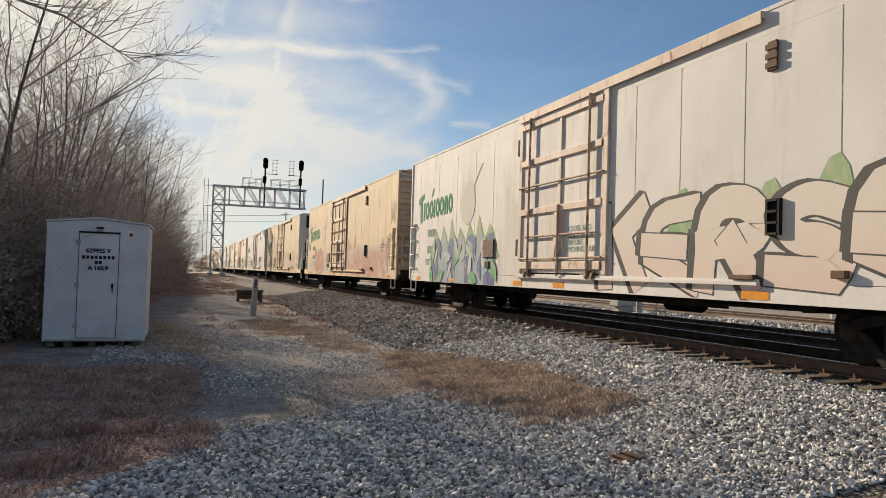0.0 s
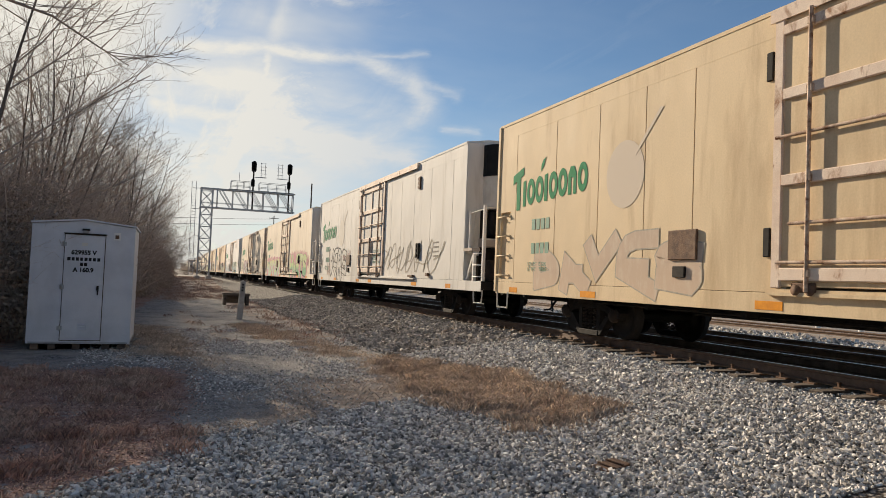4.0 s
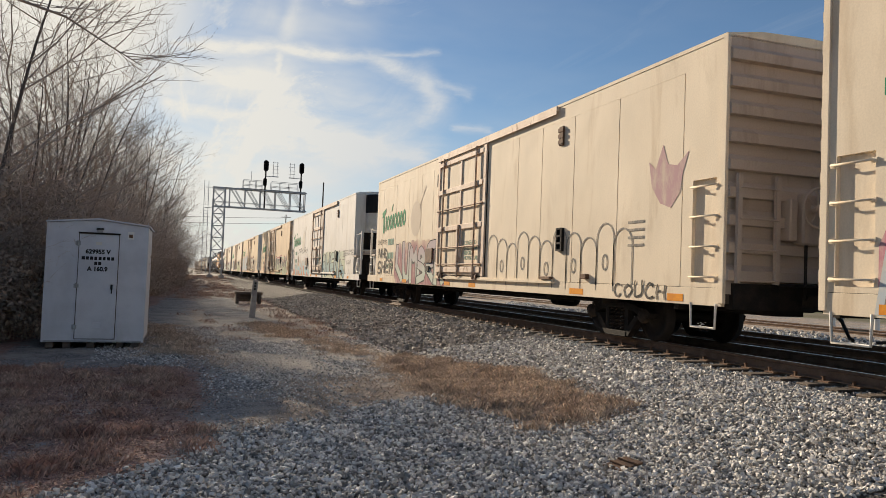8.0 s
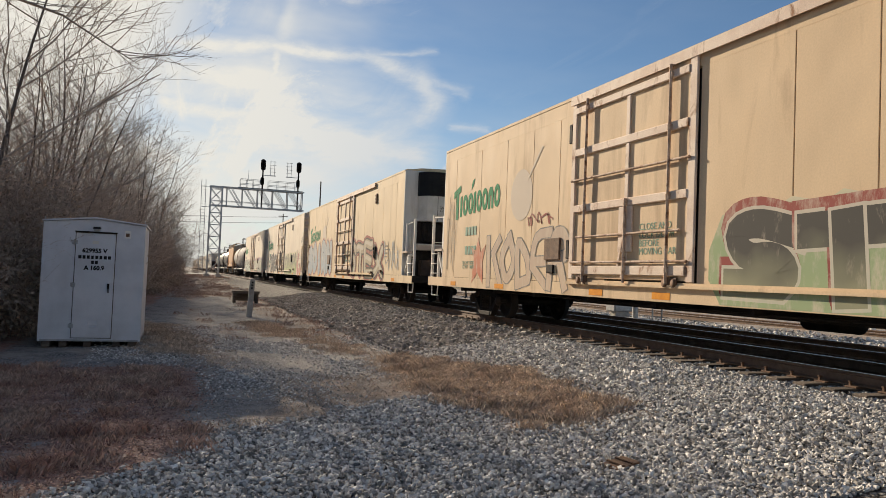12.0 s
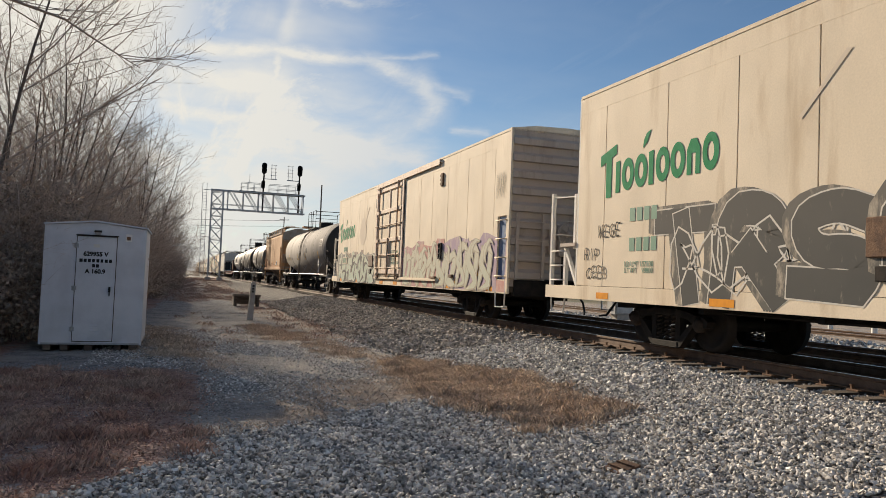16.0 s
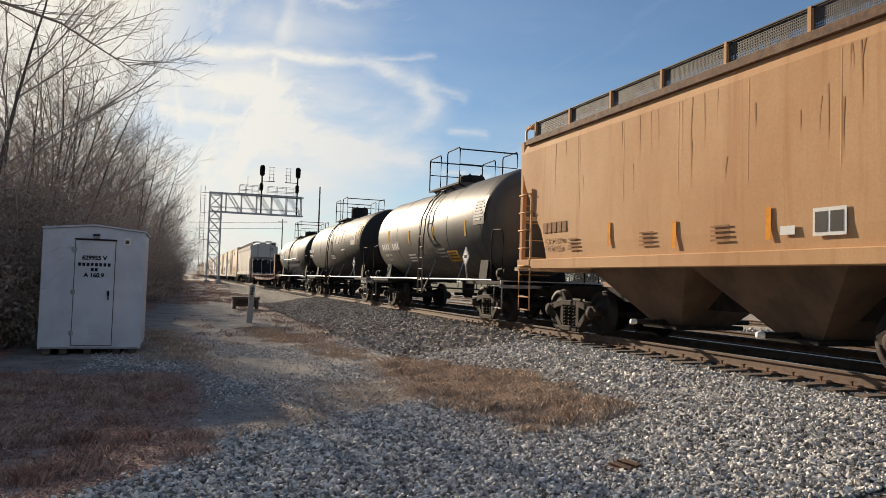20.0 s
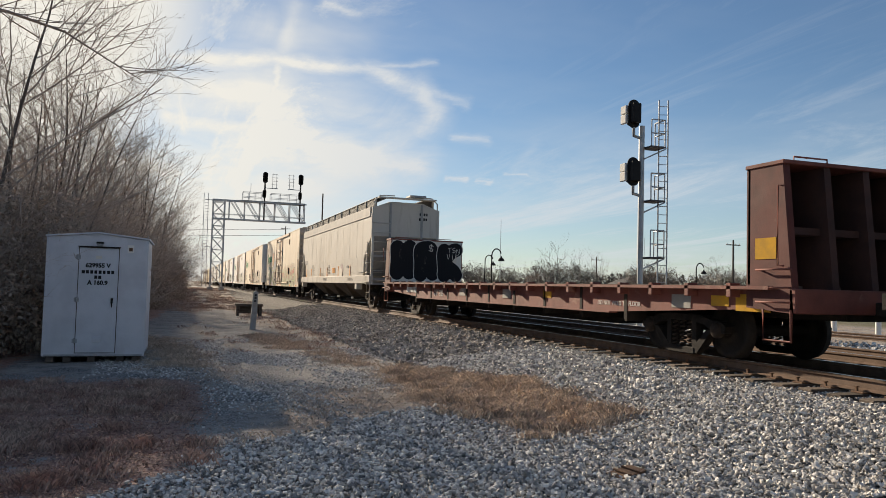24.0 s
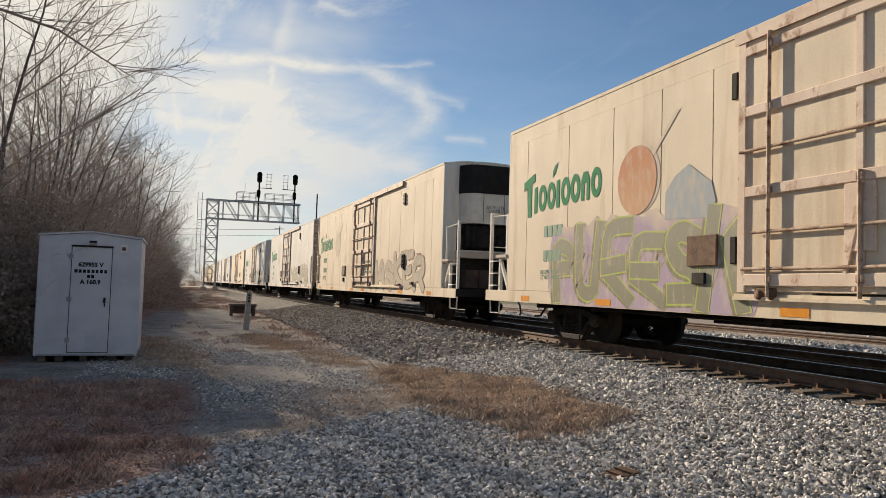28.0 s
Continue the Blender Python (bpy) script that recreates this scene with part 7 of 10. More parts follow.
def graffiti(s, body, y_left, y_right, z0, z1, fill, edge, back=None, fat=0.060, line=0.052, wob=0.12, inner=None, put=near_side):
    """A sprayed piece: glow behind, heavy outline, filled rounded letters that overlap."""
    car = CARS[s] if not isinstance(s, bpy.types.Object) else s
    seed = len(body) * 3.1 + abs(y_left)
    w, h = abs(y_right - y_left) / len(body), z1 - z0
    r = min(0.125 * h, 0.15 * w) * (0.75 + 4.0 * fat)
    rim = line * 0.85
    letters = drawn_letters(body, y_left, y_right, z0, z1, r + rim, wob, seed)
    d = 0.003
    if back:
        b = Build()
        for rows in letters:
            d = blobs(b, rows, r + rim + 0.10, d, put)
        part("graffiti_cloud", b, back, car)
    for rows in letters:
        bo, bf, bi = Build(), Build(), Build()
        d = blobs(bo, rows, r + rim, d + 0.0006, put)
        d = blobs(bf, rows, r, d + 0.0004, put)
        part("letter_outline", bo, edge, car)
        part("graffiti_letter", bf, fill, car)
        if inner:
            d = blobs(bi, [[(y, z + r * 0.25) for y, z in row] for row in rows], r * 0.42, d + 0.0004, put)
            part("letter_shine", bi, inner, car)


def chisel_row(b, row, wide, depth, put, slide=(0.0, 0.0)):
    """One flat-ended stroke of even width with mitred corners."""
    n = len(row)
    v = []
    for i, p in enumerate(row):
        a, c = row[max(i - 1, 0)], row[min(i + 1, n - 1)]
        d0 = Vector((p[0] - a[0], p[1] - a[1])) if i else Vector((c[0] - p[0], c[1] - p[1]))
        d1 = Vector((c[0] - p[0], c[1] - p[1])) if i < n - 1 else d0
        d0, d1 = d0.normalized(), d1.normalized()
        m = d0 + d1
        m = m.normalized() if m.length > 0.15 else d0
        grow = min(1.7, 1 / max(0.3, m.dot(d0)))
        e = (-1 if i == 0 else 1 if i == n - 1 else 0) * wide * 0.45
        y, z = p[0] + slide[0] + d1[0] * e, p[1] + slide[1] + d1[1] * e
        v.append(put(y - m[1] * wide / 2 * grow, z + m[0] * wide / 2 * grow, depth))
        v.append(put(y + m[1] * wide / 2 * grow, z - m[0] * wide / 2 * grow, depth + 0.00002 * i))
    b.add(v, [(2 * i, 2 * i + 1, 2 * i + 3, 2 * i + 2) for i in range(n - 1)])


def cut_corners(row, times=2):
    """Rounds the corners of a stroke, its ends staying."""
    for _ in range(times):
        out = [row[0]]
        for p, q in zip(row[:-1], row[1:]):
            out += [(p[0] * 0.75 + q[0] * 0.25, p[1] * 0.75 + q[1] * 0.25), (p[0] * 0.25 + q[0] * 0.75, p[1] * 0.25 + q[1] * 0.75)]
        row = [out[0]] + out[2:-2] + [row[-1]] if len(row) > 2 else row
    return row


def chisel_piece(s, body, y_left, y_right, z0, z1, fill, edge, shade=None, back=None, weight=0.30, rim=0.035, drop=(0.10, -0.05), seed=1, wild=0.16, shine=None, swell=0.16):
    """Heavy hand-cut letters that crowd each other, with a dark outline, a dropped side and an uneven cloud behind."""
    car = CARS[s]
    g = random.Random(seed)
    step = (y_right - y_left) / len(body)
    wide = weight * abs(step)
    d = 0.003
    if back:
        m = len(body) * 6
        up = [(y_left + (y_right - y_left) * (k / m * 1.08 - 0.04), z1 + swell * math.sin(math.pi * min(1, max(0, k / m))) ** 0.4 * (0.3 + 0.7 * abs(math.sin(k * 0.9 + seed))) * g.uniform(0.7, 1.2) - (0.5 if k in (0, m) else 0)) for k in range(m + 1)]
        b = Build()
        b.add([near_side(y, z0 + (0.35 if k in (0, m) else -0.02), d) for k, (y, _) in enumerate(up)] + [near_side(*q, d) for q in up], [(k, k + 1, m + 2 + k, m + 1 + k) for k in range(m)])
        part("graffiti_cloud", b, back, car)
        d += 0.0010
    for i, ch in enumerate(body):
        lean, lift, tall, fat = g.uniform(-1, 1) * wild, g.uniform(-0.5, 0.5) * wild, 1 + g.uniform(-0.5, 1.0) * wild, wide * g.uniform(0.88, 1.15)
        ya, yb = y_left + step * (i - 0.04), y_left + step * (i + 1.04)
        ya, yb = ya - math.copysign(fat * 0.5, ya - yb), yb + math.copysign(fat * 0.5, ya - yb)
        bs, be, bf, bh = Build(), Build(), Build(), Build()
        for line in GLYPHS[ch].split(";"):
            row = []
            for q in line.split():
                u, t = int(q[0]) / 4 + g.uniform(-0.06, 0.06), int(q[1]) / 6 + g.uniform(-0.04, 0.04)
                t2 = (t - 0.5) * tall + 0.5 + lift * 0.4
                row.append((ya + (yb - ya) * (u + lean * (t - 0.5)), max(z0 + fat * 0.5, min(z1 + 0.12, z0 + fat * 0.5 + (z1 - z0 - fat) * t2))))
            if len(row) == 2 and math.hypot(row[1][0] - row[0][0], row[1][1] - row[0][1]) < 0.02:
                continue
            row = cut_corners(row)
            if shade:
                for k in range(3):
                    chisel_row(bs, row, fat + 2 * rim, d, near_side, (drop[0] * (k + 1) / 3, drop[1] * (k + 1) / 3))
                    d += 0.00012
            chisel_row(be, row, fat + 2 * rim, d + 0.0004, near_side)
            chisel_row(bf, row, fat, d + 0.0009, near_side)
            if shine:
                chisel_row(bh, [(y - math.copysign(fat * 0.16, step), z + fat * 0.12) for y, z in row], fat * 0.3, d + 0.0013, near_side)
            d += 0.0003
        d += 0.0007
        if shade:
            part("letter_side", bs, shade, car)
        part("letter_outline", be, edge, car)
        part("graffiti_letter", bf, fill, car)
        if shine:
            part("letter_shine", bh, shine, car)


def leafy_tops(s, spots, mat, size=0.5):
    """Soft pointed shapes that look out over the letters."""
    for y, z in spots:
        part("graffiti_leaf", flat([(y + 0.62 * size, z - 0.7 * size), (y + 0.45 * size, z - 0.1 * size), (y + 0.15 * size, z + 0.42 * size), (y - 0.15 * size, z + 0.5 * size), (y - 0.38 * size, z + 0.2 * size), (y - 0.5 * size, z - 0.3 * size), (y - 0.6 * size, z - 0.8 * size)], LOGO_X - 0.0006, 0.0004), mat, CARS[s])


def tag_words(s, body, y, z, high, mat, seed=1, thick=0.014, wide=0.62, slant=0.25, put=near_side, sign=-1):
    """A quick hand-written tag in thin spray."""
    car = CARS[s] if not isinstance(s, bpy.types.Object) else s
    b = Build()
    d = 0.018
    for rows in drawn_letters(body, y, y + sign * 1.3 * wide * high * len(body), z, z + high, thick, 0.20, seed, slant, 0.17):
        d = blobs(b, rows, thick, d, put)
    part("tag", b, mat, car)


def scrawl(s, y, z, w, h, mat, seed, thick=0.028, loops=7):
    """A quick hand tag: one looping stroke."""
    car = CARS[s] if not isinstance(s, bpy.types.Object) else s
    g = random.Random(seed)
    pts = []
    n = loops * 9
    ph = [g.uniform(0, 6) for _ in range(4)]
    for k in range(n + 1):
        u = k / n
        a = u * loops * math.tau
        pts.append((y - w * u + 0.07 * w * math.sin(a * 1.0 + ph[0]) + 0.05 * w * math.sin(a * 0.53 + ph[1]), z + h * (0.5 + 0.34 * math.sin(a + ph[2]) + 0.18 * math.sin(a * 1.7 + ph[3]))))
    b = Build()
    ribbon(b, pts, thick, LOGO_X - 0.003)
    part("tag", b, mat, car)


def bubbles(s, y_left, y_right, z0, z1, mat, n, thick=0.035):
    """A row of tall bubble outlines."""
    car = CARS[s]
    for k in range(n):
        u0, u1 = k / n, (k + 1) / n
        a, c = y_left + (y_right - y_left) * u0, y_left + (y_right - y_left) * u1
        m, top = (a + c) / 2, z1 - 0.25 * ((k * 7) % 3) / 2
        r = abs(a - c) / 2
        pts = [(a, z0)] + [(m + r * math.cos(math.pi * t / 10) * (1 if a > c else -1), top - r + r * math.sin(math.pi * t / 10)) for t in range(11)] + [(c, z0 + 0.1)]
        b = Build()
        ribbon(b, pts, thick, LOGO_X - 0.003)
        if k % 2:
            ring(b, m, (z0 + top) / 2 - 0.1, r * 0.35, 0.16, thick, LOGO_X - 0.003)
        part("tag", b, mat, car)


for s, front, mat in REEFERS:
    if s < 480:
        letter_car(s, mat in (WHITE, PALE))

leafy_tops(4.2, ((6.1, 2.25), (4.15, 2.20), (3.05, 2.40), (1.7, 2.45)), LEAF, 0.60)
chisel_piece(4.2, "KERSE", 8.6, 1.2, 0.80, 2.42, BLUSH, CHARCOAL, CHARCOAL, None, 0.29, 0.022, (0.14, 0.03), 5, 0.14)
# blue mural of swirling leaves under green peaks
g = random.Random(12)


def swirl(cy, cz, long, wide, turn, bend, depth, mat, name):
    """A pointed leaf bent along its length."""
    row = []
    for side in (1, -1):
        for k in range(9):
            u = k / 8 if side > 0 else 1 - k / 8
            a = (u - 0.5) * long
            b = side * wide * math.sin(math.pi * u) * 0.5 + bend * (u - 0.5) ** 2
            row.append((cy + a * math.cos(turn) - b * math.sin(turn), max(SILL_LOW, cz + a * math.sin(turn) + b * math.cos(turn))))
    part(name, flat(row, LOGO_X - depth, 0.0003), mat, CARS[4.2])


for k in range(7):
    y = 18.7 - 0.75 * k
    part("mural_peak", flat([(y + 0.62, 1.5), (y + 0.25, 2.1), (y + 0.05, 2.42 + 0.14 * (k % 3)), (y - 0.28, 2.15), (y - 0.62, 1.5)], LOGO_X - 0.0005 * (k % 2), 0.0004), LEAF, CARS[4.2])
    part("mural_field", flat([(y + 0.40, SILL_LOW), (y + 0.42, 1.75), (y + 0.15, 2.12), (y - 0.2, 2.18), (y - 0.40, 1.8), (y - 0.38, SILL_LOW)], LOGO_X - 0.0014 - 0.0004 * (k % 2), 0.0003), (NAVYS, STEELB)[k % 2], CARS[4.2])
for k in range(30):
    swirl(g.uniform(13.9, 18.8), g.uniform(0.95, 1.95), g.uniform(0.5, 1.0), g.uniform(0.14, 0.30), g.uniform(0, math.pi), g.uniform(-0.5, 0.5), 0.0026 + 0.0004 * k, (PALEB, NAVYS, CHALK, SKYB, LEAF, PALEB)[k % 6], "mural_leaf")
for k, (y, z) in enumerate(((19.1, 0.95), (18.9, 1.75), (18.2, 0.95), (15.4, 0.95), (13.9, 1.2))):
    swirl(y, z, 0.8, 0.34, 1.2 + 0.7 * k, 0.2, 0.0152 + 0.0004 * k, LEAF, "mural_leaf")
chisel_piece(27.6, "LMOSK", 9.2, 1.6, 0.80, 2.0, CORALP, PEACHF, None, ROSEGREY, 0.30, 0.02, (0.1, 0), 4, 0.2)
for k, (y, h) in enumerate(((8.9, 2.7), (8.3, 2.45), (7.4, 2.75), (6.7, 2.3))):
    part("graffiti_petal", flat([(y + 0.45, 0.8), (y + 0.42, 1.5), (y + 0.22, h - 0.35), (y, h), (y - 0.2, h - 0.4), (y - 0.42, 1.5), (y - 0.45, 0.8)], LOGO_X - 0.001 - 0.0003 * k, 0.0002), CORAL if k % 2 == 0 else CORALP, CARS[27.6])
tag_words(27.6, "MRS", 1.5, 2.1, 0.4, GREYINK, 3, 0.016)
scrawl(27.6, 2.5, 1.3, 1.6, 1.1, GREYINK, 5)
scrawl(27.6, 1.0, 2.9, 0.8, 1.0, FAINT, 6, 0.02, 5)
chisel_piece(27.6, "ZOEB", 18.75, 15.75, 0.80, 2.16, EMBER, GREYINK, STEELB, None, 0.36, 0.028, (0.10, 0.08), 6, 0.10)
chisel_piece(27.6, "OAKS", 15.7, 13.5, 0.82, 1.95, HOLLOW, GREYINK, None, None, 0.28, 0.018, (0.08, 0), 21, 0.25)
chisel_piece(27.6, "GUR", 21.2, 19.0, 0.82, 1.75, HOLLOW, GREYINK, None, None, 0.26, 0.016, (0.08, 0), 22, 0.25)
b = Build()
ribbon(b, [(15.95, 2.10), (15.3, 2.20), (14.7, 2.28), (14.2, 2.18), (13.8, 2.02), (13.45, 1.92)], 0.11, LOGO_X - 0.0005)
part("graffiti_swoop", b, TANGER, CARS[27.6])
scrawl(27.6, 21.2, 2.2, 0.7, 0.6, INK, 7, 0.03, 4)
scrawl(27.6, 21.3, 2.9, 0.7, 1.2, FAINT, 8, 0.025, 5)
chisel_piece(53.6, "MUAKES", 9.0, 2.0, 0.82, 2.25, TANGER, GREYWASH, GREYWASH, GREYHAZE, 0.27, 0.03, (0.06, 0.05), 7, 0.28, None, 0.2)
scrawl(53.6, 8.4, 1.9, 5.6, 0.4, FAINT, 21, 0.03, 11)
tag_words(53.6, "SNED", 1.15, 1.15, 0.36, INK, 9, 0.016, 0.6)
tag_words(53.6, "KAS", 0.95, 1.7, 0.4, GREYINK, 10, 0.014, 0.55)
tag_words(53.6, "NEK", 0.75, 2.8, 0.4, FAINT, 11, 0.012, 0.45)
chisel_piece(53.6, "DAVES", 19.4, 13.8, 0.86, 1.9, TANWASH, FAINT, None, None, 0.28, 0.025, (0.1, 0), 8, 0.25)
chisel_piece(77.4, "WERS", 18.55, 14.7, 0.84, 2.38, SILVERS, JET, JET, None, 0.24, 0.036, (0.08, 0.03), 9, 0.30, None, 0.1)
scrawl(77.4, 15.6, 1.3, 1.5, 1.0, DUSKROSE, 28, 0.05, 7)
scrawl(77.4, 19.2, 1.0, 0.9, 0.7, DUSKROSE, 29, 0.03, 6)
scrawl(77.4, 21.2, 1.2, 0.9, 0.8, GREYINK, 12)
scrawl(77.4, 8.5, 1.2, 6.5, 1.1, FAINT, 13, 0.05, 12)
chisel_piece(101.75, "HAETS", 7.7, 1.2, 0.80, 2.28, LEAFY, SIDEBROWN, CHARCOAL, PINKHAZE, 0.30, 0.03, (0.09, -0.06), 10, 0.12, None, 0.3)
scrawl(101.75, 1.4, 1.3, 1.1, 0.9, ROSE, 14, 0.05, 5)
chisel_piece(101.75, "MOTOR", 20.4, 12.8, 0.78, 2.1, STRAWTEAL, SIDEBROWN, PALEB, PINKHAZE, 0.30, 0.022, (0.12, -0.06), 8, 0.30, LIMEP, 0.28)
bubbles(125.15, 9.2, 2.4, 0.9, 2.2, GREYINK, 11, 0.035)
part("red_fish", flat([(1.95, 3.2), (1.75, 3.05), (1.55, 3.45), (1.40, 3.1), (1.15, 3.05), (0.85, 3.25), (1.0, 2.9), (1.05, 2.6), (1.3, 2.35), (1.6, 2.45), (1.85, 2.75)], LOGO_X, 0.0005), DUSKROSE, CARS[125.15])
tag_words(125.15, "COUCH", 3.0, 0.80, 0.30, INK, 4, 0.020, 0.85, 0.1)
tag_words(125.15, "NHD", 21.1, 1.72, 0.44, INK, 7, 0.036, 0.9, 0.1)
tag_words(125.15, "SHERMS", 21.2, 2.28, 0.2, INK, 9, 0.012, 0.9, 0.1)
tag_words(125.15, "SHER", 21.2, 1.08, 0.56, INK, 8, 0.042, 0.85, 0.1)
chisel_piece(125.15, "LUMBER", 18.3, 12.7, 0.78, 2.18, SILVERMINT, JET, CHARCOAL, MAROONHAZE, 0.30, 0.03, (0.06, -0.04), 11, 0.14, None, 0.16)
chisel_piece(151.1, "RWEKA", 8.3, 2.2, 0.80, 2.12, TEALG, CHARCOAL, CHARCOAL, MINTHAZE, 0.27, 0.035, (0.20, -0.05), 12, 0.24, None, 0.14)
tag_words(151.1, "BEERCONEU", 2.35, 1.95, 0.26, GREYINK, 16, 0.013, 0.85)
tag_words(151.1, "NASOP", 1.6, 1.50, 0.2, GREYINK, 17, 0.010, 0.8)
chisel_piece(151.1, "MHOTEL", 19.4, 13.2, 0.78, 1.78, SKYB, CHALK, CORALP, None, 0.30, 0.022, (0.06, -0.06), 13, 0.22)
g = random.Random(52)
for k in range(26):
    y, w, h = 20.4 - k * 0.28, g.uniform(0.14, 0.26), g.uniform(1.45, 2.35)
    lean = g.uniform(-0.15, 0.25)
    part("flame", flat([(y + w, 0.82), (y + w * 0.8, h * 0.62), (y + w * 0.2 - lean, h * 0.84), (y - lean * 1.6, h), (y - w * 0.5 - lean * 0.6, h * 0.74), (y - w, h * 0.55), (y - w, 0.82)], LOGO_X, 0.0001 * (k % 4)), CORALP if k % 3 else FLAME, CARS[151.1])
scrawl(151.1, 18.0, 2.30, 4.2, 0.4, INK, 17, 0.025, 9)
scrawl(151.1, 21.0, 1.9, 0.9, 0.9, GREYINK, 18, 0.03, 5)
chisel_piece(174.2, "STENK", 8.8, 1.2, 0.80, 2.1, DARKOLIVE, PALEF, RED, GREENHAZE, 0.27, 0.05, (0.05, 0.13), 15, 0.25, None, 0.22)
chisel_piece(174.2, "KODER", 17.9, 13.5, 0.82, 2.15, TANWASH, GREYINK, None, None, 0.24, 0.03, (0.1, 0), 16, 0.2)
part("red_figure", flat([(19.0, 0.9), (18.9, 1.6), (19.1, 1.9), (18.75, 1.8), (18.6, 2.15), (18.4, 1.75), (18.05, 1.95), (18.25, 1.5), (18.2, 0.9), (18.6, 1.2)], LOGO_X), CORAL, CARS[174.2])
scrawl(174.2, 21.2, 1.2, 0.8, 2.4, FAINT, 19, 0.02, 6)
scrawl(174.2, 15.6, 2.3, 1.3, 0.3, RED, 20, 0.04, 5)
graffiti(200.25, "STEX", 9.2, 2.6, 0.82, 2.5, OLIVED, BROWNINK, RED, 0.03, 0.09, 0.3, PALEF)
scrawl(200.25, 2.4, 1.2, 2.0, 1.2, PALEB, 22, 0.05, 6)
graffiti(200.25, "SOIRN", 21.1, 13.6, 0.82, 2.75, STEELB, NAVYD, CORALP, 0.16, 0.05, 0.12)
chisel_piece(223.85, "SIURPS", 8.8, 2.9, 0.80, 2.3, GREENGREY, LIMEEDGE, SIDEOLIVE, OLIVEHAZE, 0.28, 0.035, (0.08, -0.04), 17, 0.18, None, 0.14)
for k, (y, z) in enumerate(((2.75, 1.85), (2.35, 1.48), (2.05, 1.98), (2.2, 1.05), (1.75, 0.98), (1.15, 1.28), (0.95, 1.05))):
    part("red_berry", flat(oval(y, z, 0.26, 0.30), LOGO_X - 0.0005 * k, 0.0004), BERRY, CARS[223.85])
    for q in range(3):
        b = Build()
        ribbon(b, [(y + 0.20 - 0.08 * q, z - 0.16 + 0.12 * q), (y + 0.02, z - 0.08 + 0.12 * q), (y - 0.17, z - 0.14 + 0.13 * q)], 0.03, LOGO_X - 0.0005 * k - 0.0008)
        part("berry_stripe", b, PINKW, CARS[223.85])
tag_words(223.85, "BIRD", 2.75, 2.27, 0.22, GREYINK, 3, 0.014, 0.55, 0.05)
tag_words(223.85, "PSK", 1.85, 1.85, 0.42, GREYINK, 5, 0.016, 0.6, 0.15)
tag_words(223.85, "MTS", 1.80, 1.32, 0.28, GREYINK, 6, 0.014, 0.65, 0.1)
tag_words(223.85, "QKRPS", 0.92, 2.95, 0.36, GREYINK, 9, 0.015, 0.48, 0.15)
tag_words(223.85, "19", 0.62, 2.72, 0.24, GREYINK, 10, 0.014, 0.6, 0.1)
tag_words(223.85, "19", 0.52, 0.84, 0.26, INK, 11, 0.014, 0.6, 0.1)
tag_words(223.85, "WEGE", 20.7, 1.98, 0.26, INK, 12, 0.014, 0.6, 0.2)
tag_words(223.85, "RIP", 21.2, 1.55, 0.24, INK, 13, 0.014, 0.6, 0.1)
tag_words(223.85, "CEEB", 21.1, 1.18, 0.24, INK, 14, 0.014, 0.6, 0.1)
tag_words(223.85, "17", 13.1, 2.2, 0.3, INK, 15, 0.016)
tag_words(223.85, "KUP", 12.4, 2.0, 0.5, INK, 16, 0.016)
chisel_piece(223.85, "TRSE", 18.7, 12.9, 0.78, 2.35, CHARCOAL, CHALK, SOOTY, None, 0.30, 0.022, (0.16, 0.05), 18, 0.24)
scrawl(223.85, 18.3, 1.0, 5.0, 1.1, CHALK, 33, 0.035, 15)
wild_piece(248.8, 9, 9.25, 0.95, 0.80, 2.16, FROST, OLIVED, FAINT, 4, 0.125, 0.012, 0.05, (SAFFRON, ROSEHAZE, VIOLETHAZE, ROSEHAZE), (PLUMHAZE, ROSEHAZE, VIOLETHAZE, VIOLETHAZE))
part("sprayed_recess", Build().box(-HALF + 0.054, -HALF + 0.0594, 0.19, 0.71, 1.125, 2.72), NAVYS, CARS[248.8], "navy paint behind the ladder")
part("sprayed_corner", flat([(0.155, 0.80), (0.155, 2.05), (0.09, 2.2), (0.03, 2.0), (0.03, 0.80)], LOGO_X), VIOLETHAZE, CARS[248.8])
part("sprayed_corner", flat([(0.95, 0.80), (0.95, 1.05), (0.6, 1.10), (0.17, 1.08), (0.17, 0.80)], LOGO_X, 0.0004), ROSEHAZE, CARS[248.8])
scrawl(248.8, 0.85, 3.2, 0.6, 0.7, FAINT, 25, 0.012, 9)
wild_piece(248.8, 6, 21.1, 13.6, 0.80, 2.05, MINTG, CHALK, CHARCOAL, 11, 0.13, 0.016, 0.20, (LIMEP, CHARCOAL, LIMEP), (GREYINK, SIDEOLIVE, GREYINK))
part("number_patch", Build().box(LOGO_X - 0.031, LOGO_X - 0.003, 19.08, 20.06, 1.66, 1.98), GHOST, CARS[248.8], "cream patch under the number")
for k in range(4):
    part("lettering", BAR, None, CARS[248.8], at=pose(LOGO_X - 0.032, 20.00 - k * 0.22, 1.70))
tag_words(248.8, "LIMO", 21.47, 3.36, 0.17, FAINT, 3, 0.011, 0.55, 0.1)
tag_words(248.8, "SAVNA", 21.47, 3.10, 0.15, FAINT, 4, 0.010, 0.5, 0.1)
chisel_piece(400.85, "MINTOE", 9.35, 2.05, 0.78, 2.12, REDGREEN, LIMEP, SIDEOLIVE, OLIVEHAZE, 0.25, 0.04, (0.07, -0.05), 19, 0.34, None, 0.10)
g = random.Random(44)
y = 9.1
